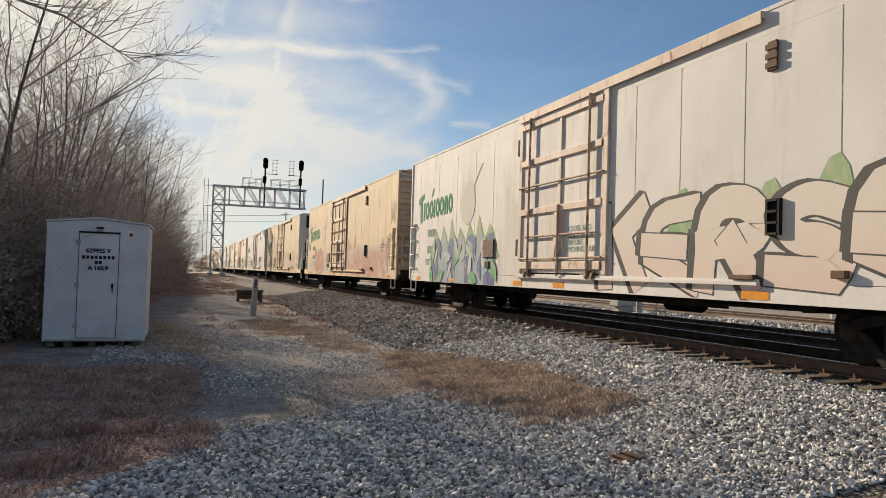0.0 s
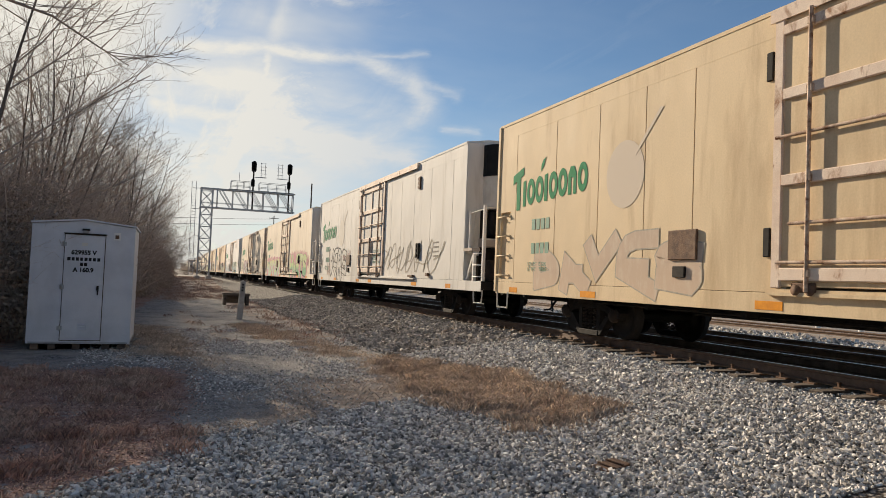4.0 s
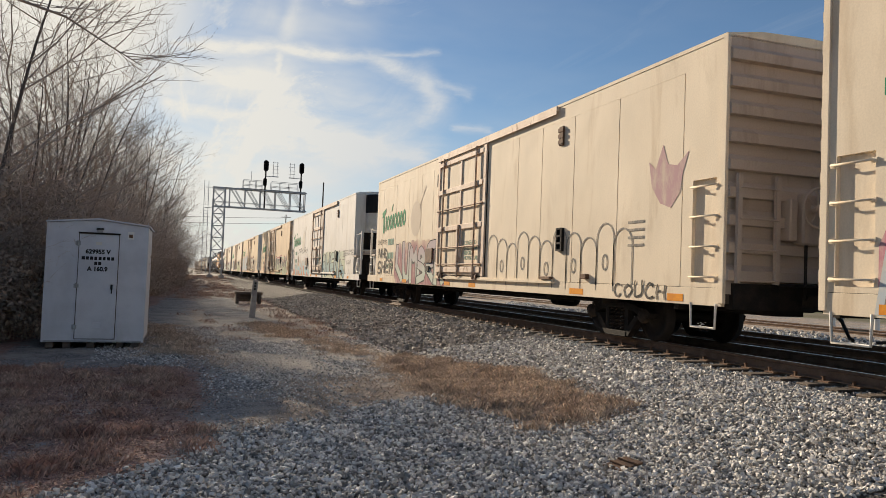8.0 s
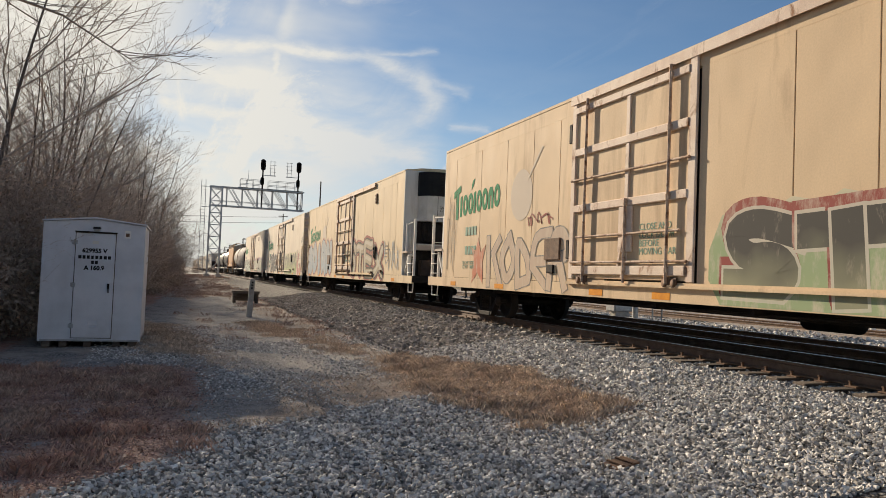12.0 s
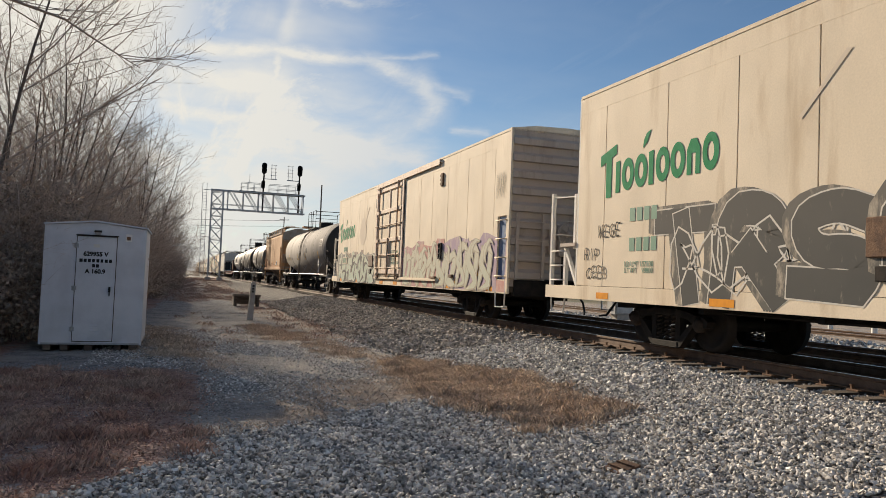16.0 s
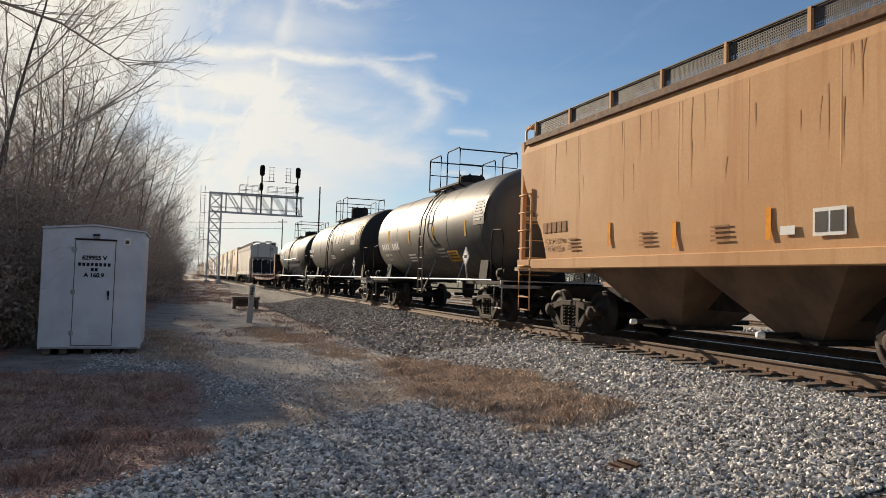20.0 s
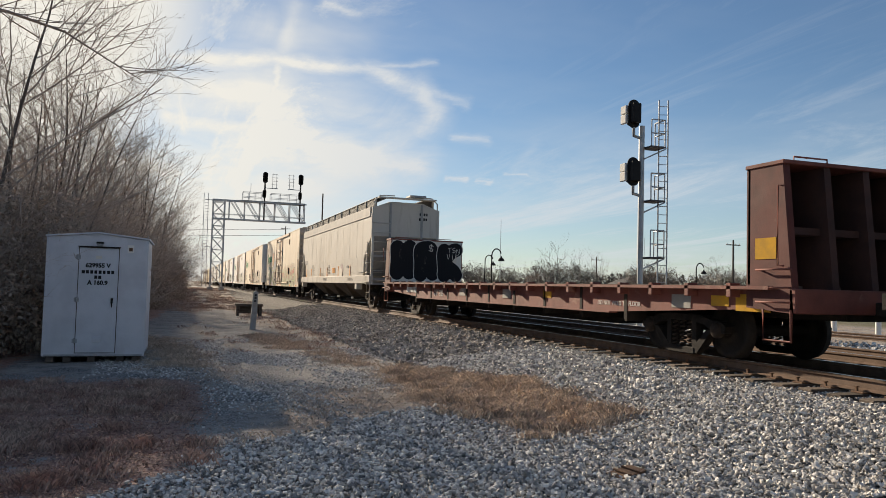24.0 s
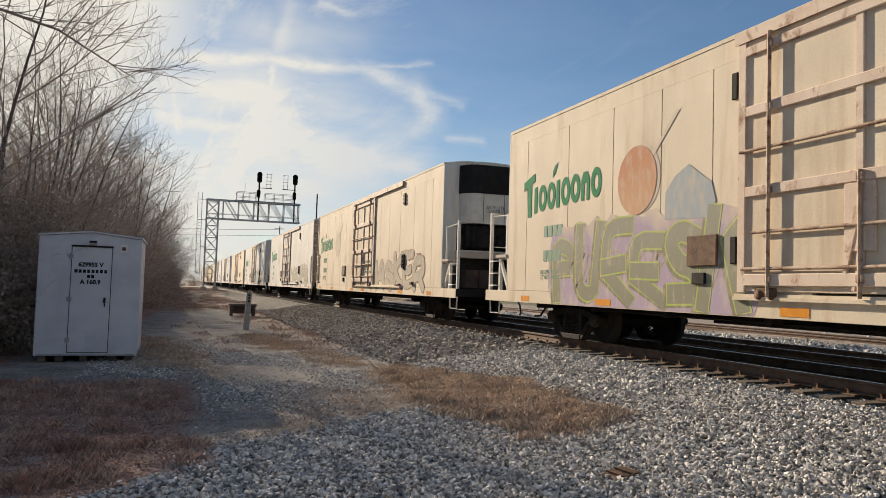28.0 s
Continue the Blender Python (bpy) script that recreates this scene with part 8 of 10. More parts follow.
while y > 1.6:
    w, h = g.uniform(0.36, 0.62), g.uniform(0.16, 0.30) + 0.030 * (9.1 - y)
    peak = [(y + w * q, 2.14 + h * r) for q, r in ((0.55, -0.3), (0.42, 0.35), (0.24, 0.80), (0.06, 1.0), (-0.12, 0.92), (-0.25, 0.55), (-0.42, 0.30), (-0.55, -0.3))]
    part("peak_outline", flat(peak, LOGO_X - 0.0002 * int(y * 3 % 3), 0.0002), FAINT, CARS[400.85])
    part("flame", flat([(y + (p - y) * 0.68, 2.04 + (q - 2.04) * 0.84) for p, q in peak], LOGO_X - 0.0010 - 0.0002 * int(y * 3 % 3), 0.0002), PEACHF, CARS[400.85])
    y -= w * g.uniform(1.1, 2.2)
for k in range(6):
    b = Build()
    y = 2.0 - 0.2 * k
    ribbon(b, [(y + 0.1 * math.sin(q * 1.3 + k), 0.85 + 0.24 * q) for q in range(6 - k % 3)], 0.07, LOGO_X - 0.0004 * k)
    part("flame_lick", b, (PEACHF, LIMEP, FAINT)[k % 3], CARS[400.85])
chisel_piece(400.85, "PUEESK", 19.1, 13.2, 0.78, 2.28, SAGEGREY, LIME, OLIVE, LILACHAZE, 0.29, 0.03, (0.07, -0.04), 20, 0.30, None, 0.24)
scrawl(400.85, 18.8, 1.1, 5.2, 0.9, OLIVED, 36, 0.03, 14)
part("sun_disc", flat(oval(16.05, 3.07, 0.60, 0.62), LOGO_X - 0.004), SUNSET, CARS[400.85], "faded orange sun disc")
part("blue_cloud", flat([(15.2, 2.3), (15.2, 2.75), (14.95, 3.0), (14.6, 3.15), (14.3, 2.95), (14.05, 2.8), (13.95, 2.5), (14.1, 2.25)], LOGO_X - 0.004, 0.001), STEELB, CARS[400.85])
scrawl(400.85, 0.9, 2.6, 0.7, 1.0, FAINT, 27, 0.025, 4)
graffiti(427.3, "MASKER", 9.0, 1.6, 0.84, 2.2, GREYWASH, BROWNW, None, 0.03, 0.04, 0.3)
graffiti(450.6, "DREAMS", 9.0, 1.6, 0.84, 2.2, PALEF, FAINT, None, 0.03, 0.04, 0.3)
graffiti(476.6, "KORES", 9.0, 1.6, 0.84, 2.2, MINTD, GREYINK, None, 0.03, 0.04, 0.3)
for s in (53.6, 77.4, 101.75, 151.1, 200.25, 427.3):
    unit = [o for o in CARS[s].children if o.name.startswith("cooling_unit")][0]
    face_words(unit, "SATELLITE\nCONTROLLED\n            UNIT", 0.135, -0.36, -0.585, 3.52, BLACKPAINT)
for s in (27.6, 125.15, 174.2, 223.85, 248.8, 400.85):
    for k in range(4):
        part("lettering", Build().box(-0.75 + 0.1 * k, 0.35, -0.004, 0.0, 4.52 - k * 0.42, 4.55 - k * 0.42), GREYINK, CARS[s])
    bars_y = -0.004
    for k in range(4):
        part("lettering", Build().box(0.65 + k * 0.13, 0.75 + k * 0.13, -0.006, 0.0, 4.66, 4.78), GREYINK, CARS[s])
# rear bulkhead of the flatcar: fat black letters with white rims on white
sheet_y = 21.7 - 0.945


def on_bulkhead(x, z, depth):
    return (x, sheet_y - depth, z)


part("white_panel", Build().box(-1.46, 1.46, sheet_y - 0.002, sheet_y + 0.010, 1.20, 2.86), CHALK, flatcar, "white sprayed panel on the rear bulkhead")
graffiti(flatcar, "MRK", -1.46, 1.46, 1.20, 2.86, JET, CHALK, None, 0.31, 0.03, 0.05, None, on_bulkhead)
tag_words(flatcar, "$", 0.02, 2.45, 0.28, CHALK, 3, 0.012, 0.7, 0.1, on_bulkhead, 1)
tag_words(flatcar, "TSN", 0.85, 2.42, 0.20, CHALK, 5, 0.009, 0.7, 0.1, on_bulkhead, 1)
tag_words(flatcar, "VIK", 0.80, 2.15, 0.24, CHALK, 6, 0.009, 0.6, 0.1, on_bulkhead, 1)
# marks on the grey hopper
HOPP = LOGO_X
LOGO_X = HX
for k, (y, z, r) in enumerate(((6.85, 1.74, 0.30), (6.38, 1.80, 0.30), (6.55, 1.54, 0.34))):
    part("graffiti_bubble", flat(oval(y, z, r, r), HX - 0.0006 * k, 0.0004), PURPLEW if k == 1 else GHOSTW, grey_hopper)
scrawl(grey_hopper, 15.9, 1.55, 1.1, 0.7, GREYINK, 40, 0.03, 4)
scrawl(grey_hopper, 13.0, 1.50, 1.2, 0.2, GREYINK, 41, 0.03, 5)
LOGO_X = HOPP


# ---- equipment shed ----
def make_shed():
    x0, x1, y0, y1, zb, ze = -2.500, -0.700, 16.2, 18.5, 0.12, 2.43
    shed = thing("equipment_shed", "pale metal railway equipment shed with a closed door on skids", "shed", pose(x0, y0, 0))
    w, d = x1 - x0, y1 - y0
    zp = ze + 0.095
    part("body", Build().prism([(0, zb), (w, zb), (w, ze), (w / 2, zp), (0, ze)], "y", 0, d), SHEDPAINT, shed)
    roof = Build()
    for a, b in (((-0.04, ze + 0.006), (w / 2, zp + 0.006)), ((w / 2, zp + 0.006), (w + 0.04, ze + 0.006))):
        roof.prism([a, b, (b[0], b[1] + 0.03), (a[0], a[1] + 0.03)], "y", -0.05, d + 0.05)
    part("roof", roof, SHEDPAINT, shed)
    for x in (0.0, w):
        part("corner_trim", Build().box(x - 0.02, x + 0.02, -0.012, 0.03, zb, ze), SHEDPAINT, shed)
        part("corner_rod", Build().tube([(x, 0.01, ze), (x, 0.01, ze + 0.10)], 0.008, 6), GREYSTEEL, shed)
    for x in (0.12, 0.42, 0.85, w - 0.42, w - 0.14):
        part("skid", Build().box(x - 0.07, x + 0.07, 0.05, d - 0.05, 0.0, zb, 0.01), TIE, shed)
    part("base_channel", Build().box(-0.005, w + 0.005, -0.008, d, zb, zb + 0.035), GREYSTEEL, shed)
    dx0, dx1, dz0, dz1 = 0.565, 1.275, 0.19, 2.24
    seam = Build().box(dx0 - 0.014, dx1 + 0.014, -0.006, 0.004, dz0 - 0.014, dz1 + 0.014)
    part("door_gap", seam, SEAL, shed, "dark gap round the door")
    door = part("door", Build().box(dx0, dx1, -0.028, 0.0, dz0, dz1, 0.006), SHEDPAINT, shed, "pale metal door")
    part("drip_cap", Build().box(dx0 - 0.02, dx1 + 0.03, -0.065, 0.0, dz1 + 0.014, dz1 + 0.034), STEEL, shed)
    for z in (0.42, 1.22, 2.05):
        part("hinge", Build().tube([(dx0 - 0.02, -0.034, z - 0.05), (dx0 - 0.02, -0.034, z + 0.05)], 0.014, 8).box(dx0 - 0.06, dx0 + 0.03, -0.034, -0.024, z - 0.04, z + 0.04), GREYSTEEL, door)
    part("handle", Build().box(dx1 - 0.11, dx1 - 0.07, -0.05, -0.028, 1.16, 1.26, 0.005).beam((dx1 - 0.09, -0.055, 1.22), (dx1 - 0.085, -0.055, 1.08), 0.02), STEEL, door, "dark door handle")
    for k in range(3):
        part("louvre", Build().prism([(-0.028, 0.40 + k * 0.045), (-0.045, 0.395 + k * 0.045), (-0.028, 0.43 + k * 0.045)], "x", dx0 + 0.30, dx0 + 0.46), SHEDPAINT, door)
    part("lamp_box", Build().box(0.875, 0.975, -0.07, 0.0, 2.285, 2.335, 0.008), GREYSTEEL, shed)
    part("lamp_hood", Build().prism([(-0.10, 2.33), (0.0, 2.37), (0.0, 2.33)], "x", 0.86, 0.99), STEEL, shed)
    sign = part("notice", Build().box(w - 0.37, w - 0.25, -0.008, 0.0, 2.17, 2.32), WHITEPAINT, shed, "small notice plate")
    part("notice_mark", Build().box(w - 0.345, w - 0.275, -0.013, -0.008, 2.20, 2.27), RUST, sign)
    # writing on the door
    cx = (dx0 + dx1) / 2
    face_words(door, "629955 V", 0.115, cx - 0.235, -0.031, 1.86, BLACKPAINT, fat=0.0055)
    y = cx - 0.30
    for wd in (0.07, 0.065, 0.065, 0.06, 0.065, 0.06, 0.065, 0.065):
        part("lettering", Build().box(y, y + wd - 0.012, -0.034, -0.029, 1.735, 1.80), BLACKPAINT, door)
        y += 0.076
    for k, wd in enumerate((0.055, 0.055)):
        part("lettering", Build().box(cx - 0.07 + k * 0.07, cx - 0.07 + k * 0.07 + wd, -0.034, -0.029, 1.635, 1.70), BLACKPAINT, door)
    face_words(door, "A 160.9", 0.115, cx - 0.19, -0.031, 1.52, BLACKPAINT, fat=0.0055)
    part("faint_plate", Build().box(cx - 0.06, cx + 0.05, -0.031, -0.028, 2.03, 2.09), UNITWHITE, door)
    return shed


make_shed()


# ---- marker post, low frame, signal bridge ----
def make_marker_post():
    z = float(ground_height(2.38, 27.3))
    post = thing("marker_post", "white concrete trackside marker post leaning slightly", "post", pose(2.38, 27.3, z - 0.1, 0, 3.0))
    part("shaft", Build().prism([(-0.10, 0.0), (0.10, 0.0), (0.085, 1.42), (0.0, 1.47), (-0.085, 1.42)], "y", -0.09, 0.09), CONCRETE, post)
    for k in range(3):
        part("lettering", Build().box(-0.035, 0.035, -0.098, -0.091, 1.08 + k * 0.10, 1.15 + k * 0.10), BLACKPAINT, post)
    return post


make_marker_post()


def make_barrier():
    b = thing("low_barrier", "low weathered timber barrier beside the drive", "barrier", pose(2.45, 36.8, float(ground_height(2.9, 36.8))))
    for x in (0.06, 1.10):
        part("leg", Build().box(x - 0.07, x + 0.07, 0.0, 0.5, -0.1, 0.52, 0.01), TIE, b)
    part("rail", Build().box(-0.05, 1.22, -0.03, 0.55, 0.46, 0.58, 0.015), TIE, b)
    part("back_board", Build().box(0.02, 1.14, 0.48, 0.54, 0.1, 0.46), TIE, b)


make_barrier()


def lattice(b, p, q, n, off, w=0.06):
    """Diagonals between two parallel chords from p to q, the second shifted by off."""
    p, q, off = Vector(p), Vector(q), Vector(off)
    for k in range(n):
        a, c = p.lerp(q, k / n), p.lerp(q, (k + 1) / n)
        b.beam(a, c + off, w * 0.6, w)
        b.beam(a + off, c, w * 0.6, w)


def signal_head(parent, x, y, z, high, facing=-1):
    """An oval target with hooded lamps, seen from behind or in front."""
    n = 20
    r = high * 0.225
    pts = []
    for k in range(n):
        a = math.tau * k / n
        pts.append((x + r * math.cos(a), z + r * math.sin(a) + (high / 2 - r) * (1 if math.sin(a) >= 0 else -1)))
    head = part("signal_head", Build().prism(pts, "y", y - 0.02, y + 0.02), UNITBLACK, parent, "black oval signal head")
    for k in (-1, 0, 1):
        lamp = Build().lathe([(y + facing * 0.02, 0.0), (y + facing * 0.02, r * 0.5), (y + facing * 0.30, r * 0.5)], "y", 12, at=(x, 0, z + k * high * 0.25))
        part("lamp_hood", lamp, UNITBLACK, head)
    part("lamp_case", Build().box(x - r * 0.7, x + r * 0.7, min(y, y - facing * 0.25), max(y, y - facing * 0.25), z - high * 0.34, z + high * 0.34, 0.02), GREYSTEEL if facing < 0 else UNITBLACK, head)
    return head


def make_bridge():
    y = 88.0
    g = thing("signal_bridge", "grey steel lattice signal bridge cantilevered over the track", "signal bridge", pose(0, y, 0))
    xl, xr, dep, top, low = 2.86, 4.12, 1.0, 10.85, 8.72
    for x in (xl, xr):
        for yy in (0.0, dep):
            part("leg", Build().box(x - 0.075, x + 0.075, yy - 0.075, yy + 0.075, 0.9, top), GREYSTEEL, g)
            part("footing", Build().box(x - 0.3, x + 0.3, yy - 0.3, yy + 0.3, 0.2, 1.0, 0.03), CONCRETE, g)
    for k in range(7):
        z0, z1 = 1.1 + k * 1.36, 1.1 + (k + 1) * 1.36
        for yy in (0.0, dep):
            part("brace", Build().beam((xl, yy, z0), (xr, yy, z1), 0.05, 0.06).beam((xr, yy, z0), (xl, yy, z1), 0.05, 0.06).beam((xl, yy, z1), (xr, yy, z1), 0.06), GREYSTEEL, g)
        for x in (xl, xr):
            part("brace", Build().beam((x, 0, z0), (x, dep, z1), 0.05), GREYSTEEL, g)
    xe = 13.1
    for yy in (0.0, dep):
        for z in (top, low):
            part("chord", Build().box(xl - 0.1, xe + 0.2, yy - 0.07, yy + 0.07, z - 0.07, z + 0.07), GREYSTEEL, g)
        xs = np.linspace(xr + 0.5, xe, 6)
        for k, x in enumerate(xs):
            part("post", Build().box(float(x) - 0.05, float(x) + 0.05, yy - 0.05, yy + 0.05, low, top), GREYSTEEL, g)
            if k < len(xs) - 1:
                a, c = float(x), float(xs[k + 1])
                part("diagonal", Build().beam((a + 0.1, yy, top), (c - 0.2, yy, low), 0.06).beam((a + 0.5, yy, top), (c + 0.1, yy, low), 0.06), GREYSTEEL, g)
        part("mid_rail", Build().box(xr, xe, yy - 0.02, yy + 0.02, 9.25, 9.30), GREYSTEEL, g)
    for x in np.linspace(xl, xe, 8):
        part("cross_tie", Build().box(float(x) - 0.04, float(x) + 0.04, 0, dep, top - 0.05, top + 0.05), GREYSTEEL, g)
        part("cross_tie", Build().box(float(x) - 0.04, float(x) + 0.04, 0, dep, low - 0.05, low + 0.05), GREYSTEEL, g)
    part("walkway", Build().box(5.8, xe, -0.1, dep + 0.1, top + 0.08, top + 0.12), MESHSTEEL, g)
    for a, c in ((6.05, 8.2), (9.2, 12.3)):
        for yy in (-0.1, dep + 0.1):
            r = Build()
            for z in (top + 0.55, top + 1.08):
                r.tube([(a, yy, z), (c, yy, z)], 0.025, 6)
            for k in range(4):
                x = a + (c - a) * k / 3
                r.tube([(x, yy, top + 0.1), (x, yy, top + 1.08)], 0.025, 6)
            part("railing", r, GREYSTEEL, g)
    for x, s in ((8.50, 1), (12.58, -1)):
        part("mast_tube", Build().tube([(x, 0.3, low), (x, 0.3, 13.5)], 0.09, 8), STEEL, g)
        signal_head(g, x, 0.15, 13.75, 1.30)
        signal_head(g, x - 0.05, 0.15, 11.85, 0.95)
        cage = Build()
        cx = x + s * 0.85
        for dx in (0.0, s * 0.45):
            cage.tube([(cx + dx, 0.3, 12.5), (cx + dx, 0.3, 14.3)], 0.025, 6)
        for k in range(5):
            cage.tube([(cx - s * 0.1, 0.3, 12.6 + k * 0.4), (cx + s * 0.6, 0.3, 12.6 + k * 0.4)], 0.02, 6)
        cage.tube([(x, 0.3, 12.55), (cx + s * 0.6, 0.3, 12.55)], 0.04, 6)
        part("service_cage", cage, GREYSTEEL, g)
    lad = Build()
    for x in (1.95, 2.40):
        lad.tube([(x, 0.2, 1.0), (x - 0.1, 0.2, top + 0.7)], 0.03, 6)
    for k in range(30):
        lad.tube([(1.93, 0.2, 1.2 + k * 0.33), (2.40, 0.2, 1.2 + k * 0.33)], 0.016, 5)
    for z in (2.5, 5.5, 8.5, 10.8):
        lad.beam((2.0, 0.2, z), (xl, 0.1, z), 0.05)
    part("ladder", lad, GREYSTEEL, g)
    part("antenna", Build().tube([(6.9, 0, top + 1.0), (6.9, 0, top + 2.1)], 0.025, 5), GREYSTEEL, g)
    return g


make_bridge()


def make_mast_signal():
    """The trackside mast with two heads, ladder, service cages and its relay cabinet."""
    m = thing("signal_mast", "silver signal mast with two black oval heads and caged ladder", "railway signal", pose(15.8, 23.6, 0.2))
    part("mast", Build().tube([(0, 0, 0), (0, 0, 7.6)], 0.105, 12), GREYSTEEL, m)
    part("base", Build().box(-0.4, 0.4, -0.4, 0.4, -0.1, 0.25, 0.03), CONCRETE, m)
    for z in (7.98, 5.85):
        part("bracket", Build().tube([(0, 0, z - 0.85), (-0.42, -0.12, z - 0.80), (-0.45, -0.15, z - 0.5)], 0.06, 8), GREYSTEEL, m)
        signal_head(m, -0.45, -0.15, z, 1.06, 1)
        part("lamp_housing", Build().box(-0.735, -0.615, -0.06, 0.30, z - 0.34, z - 0.01, 0.02), WHITEPAINT, m, "pale lamp housing behind the head")
        part("lamp_housing", Build().box(-0.735, -0.615, -0.06, 0.30, z + 0.01, z + 0.32, 0.02), WHITEPAINT, m, "pale lamp housing behind the head")
    lad = Build()
    for dx in (0.62, 0.95):
        lad.tube([(dx, -0.28 * dx, 0.1), (dx, -0.28 * dx, 8.6)], 0.03, 6)
    for k in range(27):
        z = 0.3 + k * 0.31
        lad.tube([(0.62, -0.17, z), (0.95, -0.27, z)], 0.014, 5)
    part("ladder", lad, GREYSTEEL, m)
    for z in (6.78, 4.80, 2.72):
        part("platform", Build().box(0.08, 0.70, -0.5, 0.15, z - 0.03, z + 0.03), MESHSTEEL, m)
        c = Build()
        for x, y in ((0.12, -0.45), (0.66, -0.5), (0.66, 0.12)):
            c.tube([(x, y, z), (x, y, z + 1.0)], 0.025, 6)
        for h in (0.5, 1.0):
            c.tube([(0.12, -0.45, z + h), (0.66, -0.5, z + h), (0.66, 0.12, z + h)], 0.025, 6)
        part("service_cage", c, GREYSTEEL, m)
        part("stay", Build().beam((0, 0, z - 0.45), (0.9, -0.2, z), 0.05), GREYSTEEL, m)
    return m


make_mast_signal()
cab = thing("relay_cabinet", "silver relay cabinet on a post beside the track", "cabinet", pose(16.3, 25.4, 0.25))
part("case", Build().box(-0.45, 0.45, -0.3, 0.3, 0.35, 1.35, 0.02), GREYSTEEL, cab)
part("door", Build().box(-0.40, 0.40, -0.325, -0.3, 0.40, 1.30, 0.01), GREYSTEEL, cab)
part("stand", Build().box(-0.30, 0.30, -0.2, 0.2, -0.15, 0.35), CONCRETE, cab)

# ---- the far side: road, vehicles, poles, houses, water tower ----
ASPHALT = material("asphalt", (0.075, 0.074, 0.073), 0.9, second=(0.11, 0.108, 0.105), scale=1.5, grain=0.2, grain_scale=80, bump=0.2)
GLASS = material("dark_window_glass", (0.02, 0.025, 0.03), 0.08)
TYRE = material("tyre_rubber", (0.02, 0.02, 0.02), 0.8)
road = Build().box(50.0, 66.0, -300, 900, 0.05, 0.262)
solid("road", road, ASPHALT, "grey asphalt road beyond the railway", "road", kind="structure")


def make_vehicle(kind, x, y, turn, colour, label):
    """A parked vehicle: body, glasshouse, wheels, lights."""
    mat = material("car_paint", colour, 0.3, spec=0.6)
    v = thing("parked_car", label, "car", pose(x, y, 0.262, 0, 0, turn))
    if kind == "pickup":
        side = [(-2.6, 0.45), (2.6, 0.45), (2.62, 0.95), (1.25, 1.05), (-2.6, 1.05)]
        cabin = [(-0.7, 1.03), (1.25, 1.03), (0.65, 1.72), (-0.55, 1.72)]
    else:
        side = [(-2.2, 0.40), (2.2, 0.40), (2.25, 0.72), (1.2, 0.92), (-2.15, 0.95)]
        cabin = [(-1.7, 0.92), (1.15, 0.90), (0.45, 1.42), (-1.0, 1.45)]
    part("body", Build().prism(side, "y", -0.88, 0.88), mat, v)
    part("cabin", Build().prism(cabin, "y", -0.75, 0.75), GLASS, v, "dark glass cabin")
    part("roof", Build().box(cabin[3][0] - 0.05, cabin[2][0] + 0.05, -0.76, 0.76, cabin[2][1] - 0.04, cabin[2][1] + 0.05, 0.03), mat, v)
    for a in (-1.4, 1.4):
        for b in (-0.85, 0.85):
            w = part("wheel", Build().lathe([(b - 0.1, 0.0), (b - 0.1, 0.3), (b - 0.07, 0.34), (b + 0.07, 0.34), (b + 0.1, 0.3), (b + 0.1, 0.0)], "y", 16, at=(a, 0, 0.34)), TYRE, v)
            part("rim", Build().lathe([(b * 1.13, 0.0), (b * 1.13, 0.19), (b * 1.10, 0.2)], "y", 12, at=(a, 0, 0.34)), GREYSTEEL, w)
    for b in (-0.6, 0.6):
        part("headlight", Build().box(side[2][0] - 0.06, side[2][0] + 0.02, b - 0.18, b + 0.18, 0.62, 0.74, 0.01), WHITEPAINT, v)
        part("tail_light", Build().box(side[0][0] - 0.02, side[0][0] + 0.05, b - 0.15, b + 0.15, 0.68, 0.82, 0.01), ORANGE, v)


make_vehicle("car", 55.0, 56.0, 90, (0.05, 0.16, 0.16), "teal parked sedan on the road")
make_vehicle("pickup", 59.0, 66.0, 88, (0.03, 0.03, 0.035), "dark parked pickup truck")
make_vehicle("car", 60.5, 79.0, 92, (0.55, 0.55, 0.56), "silver sedan parked beside the road")
make_vehicle("pickup", 58.5, 49.0, 90, (0.06, 0.10, 0.17), "dark blue parked pickup truck")
make_vehicle("car", 57.0, 39.0, 90, (0.6, 0.6, 0.58), "white sedan parked beside the road")
for x, y in ((27.0, 25.5), (25.5, 22.0)):
    b = thing("bollard", "white plastic marker post in the gravel", "bollard", pose(x, y, 0.15), "white marker posts")
    part("tube", Build().tube([(0, 0, 0), (0, 0, 0.9)], 0.11, 10), WHITEPAINT, b)

WOODPOLE = material("weathered_pole_wood", (0.13, 0.105, 0.085), 0.9, second=(0.09, 0.07, 0.055), scale=3, stretch=(6, 6, 0.4))


def make_pole(x, y, high, label, arms=1, z=0.2):
    p = thing("utility_pole", label, "utility pole", pose(x, y, z), "utility poles")
    part("shaft", Build().tube([(0, 0, -0.2), (0, 0, high)], 0.17, 10, r2=0.11), WOODPOLE, p)
    for k in range(arms):
        arm = part("cross_arm", Build().box(-1.1, 1.1, -0.06, 0.06, high - 0.7 - k * 0.9, high - 0.58 - k * 0.9), WOODPOLE, p)
        for a in (-1.0, -0.4, 0.4, 1.0):
            part("insulator", Build().lathe([(high - 0.58 - k * 0.9, 0.04), (high - 0.48 - k * 0.9, 0.06), (high - 0.42 - k * 0.9, 0.02)], "z", 8, at=(a, 0, 0)), GREYSTEEL, arm)
    return p


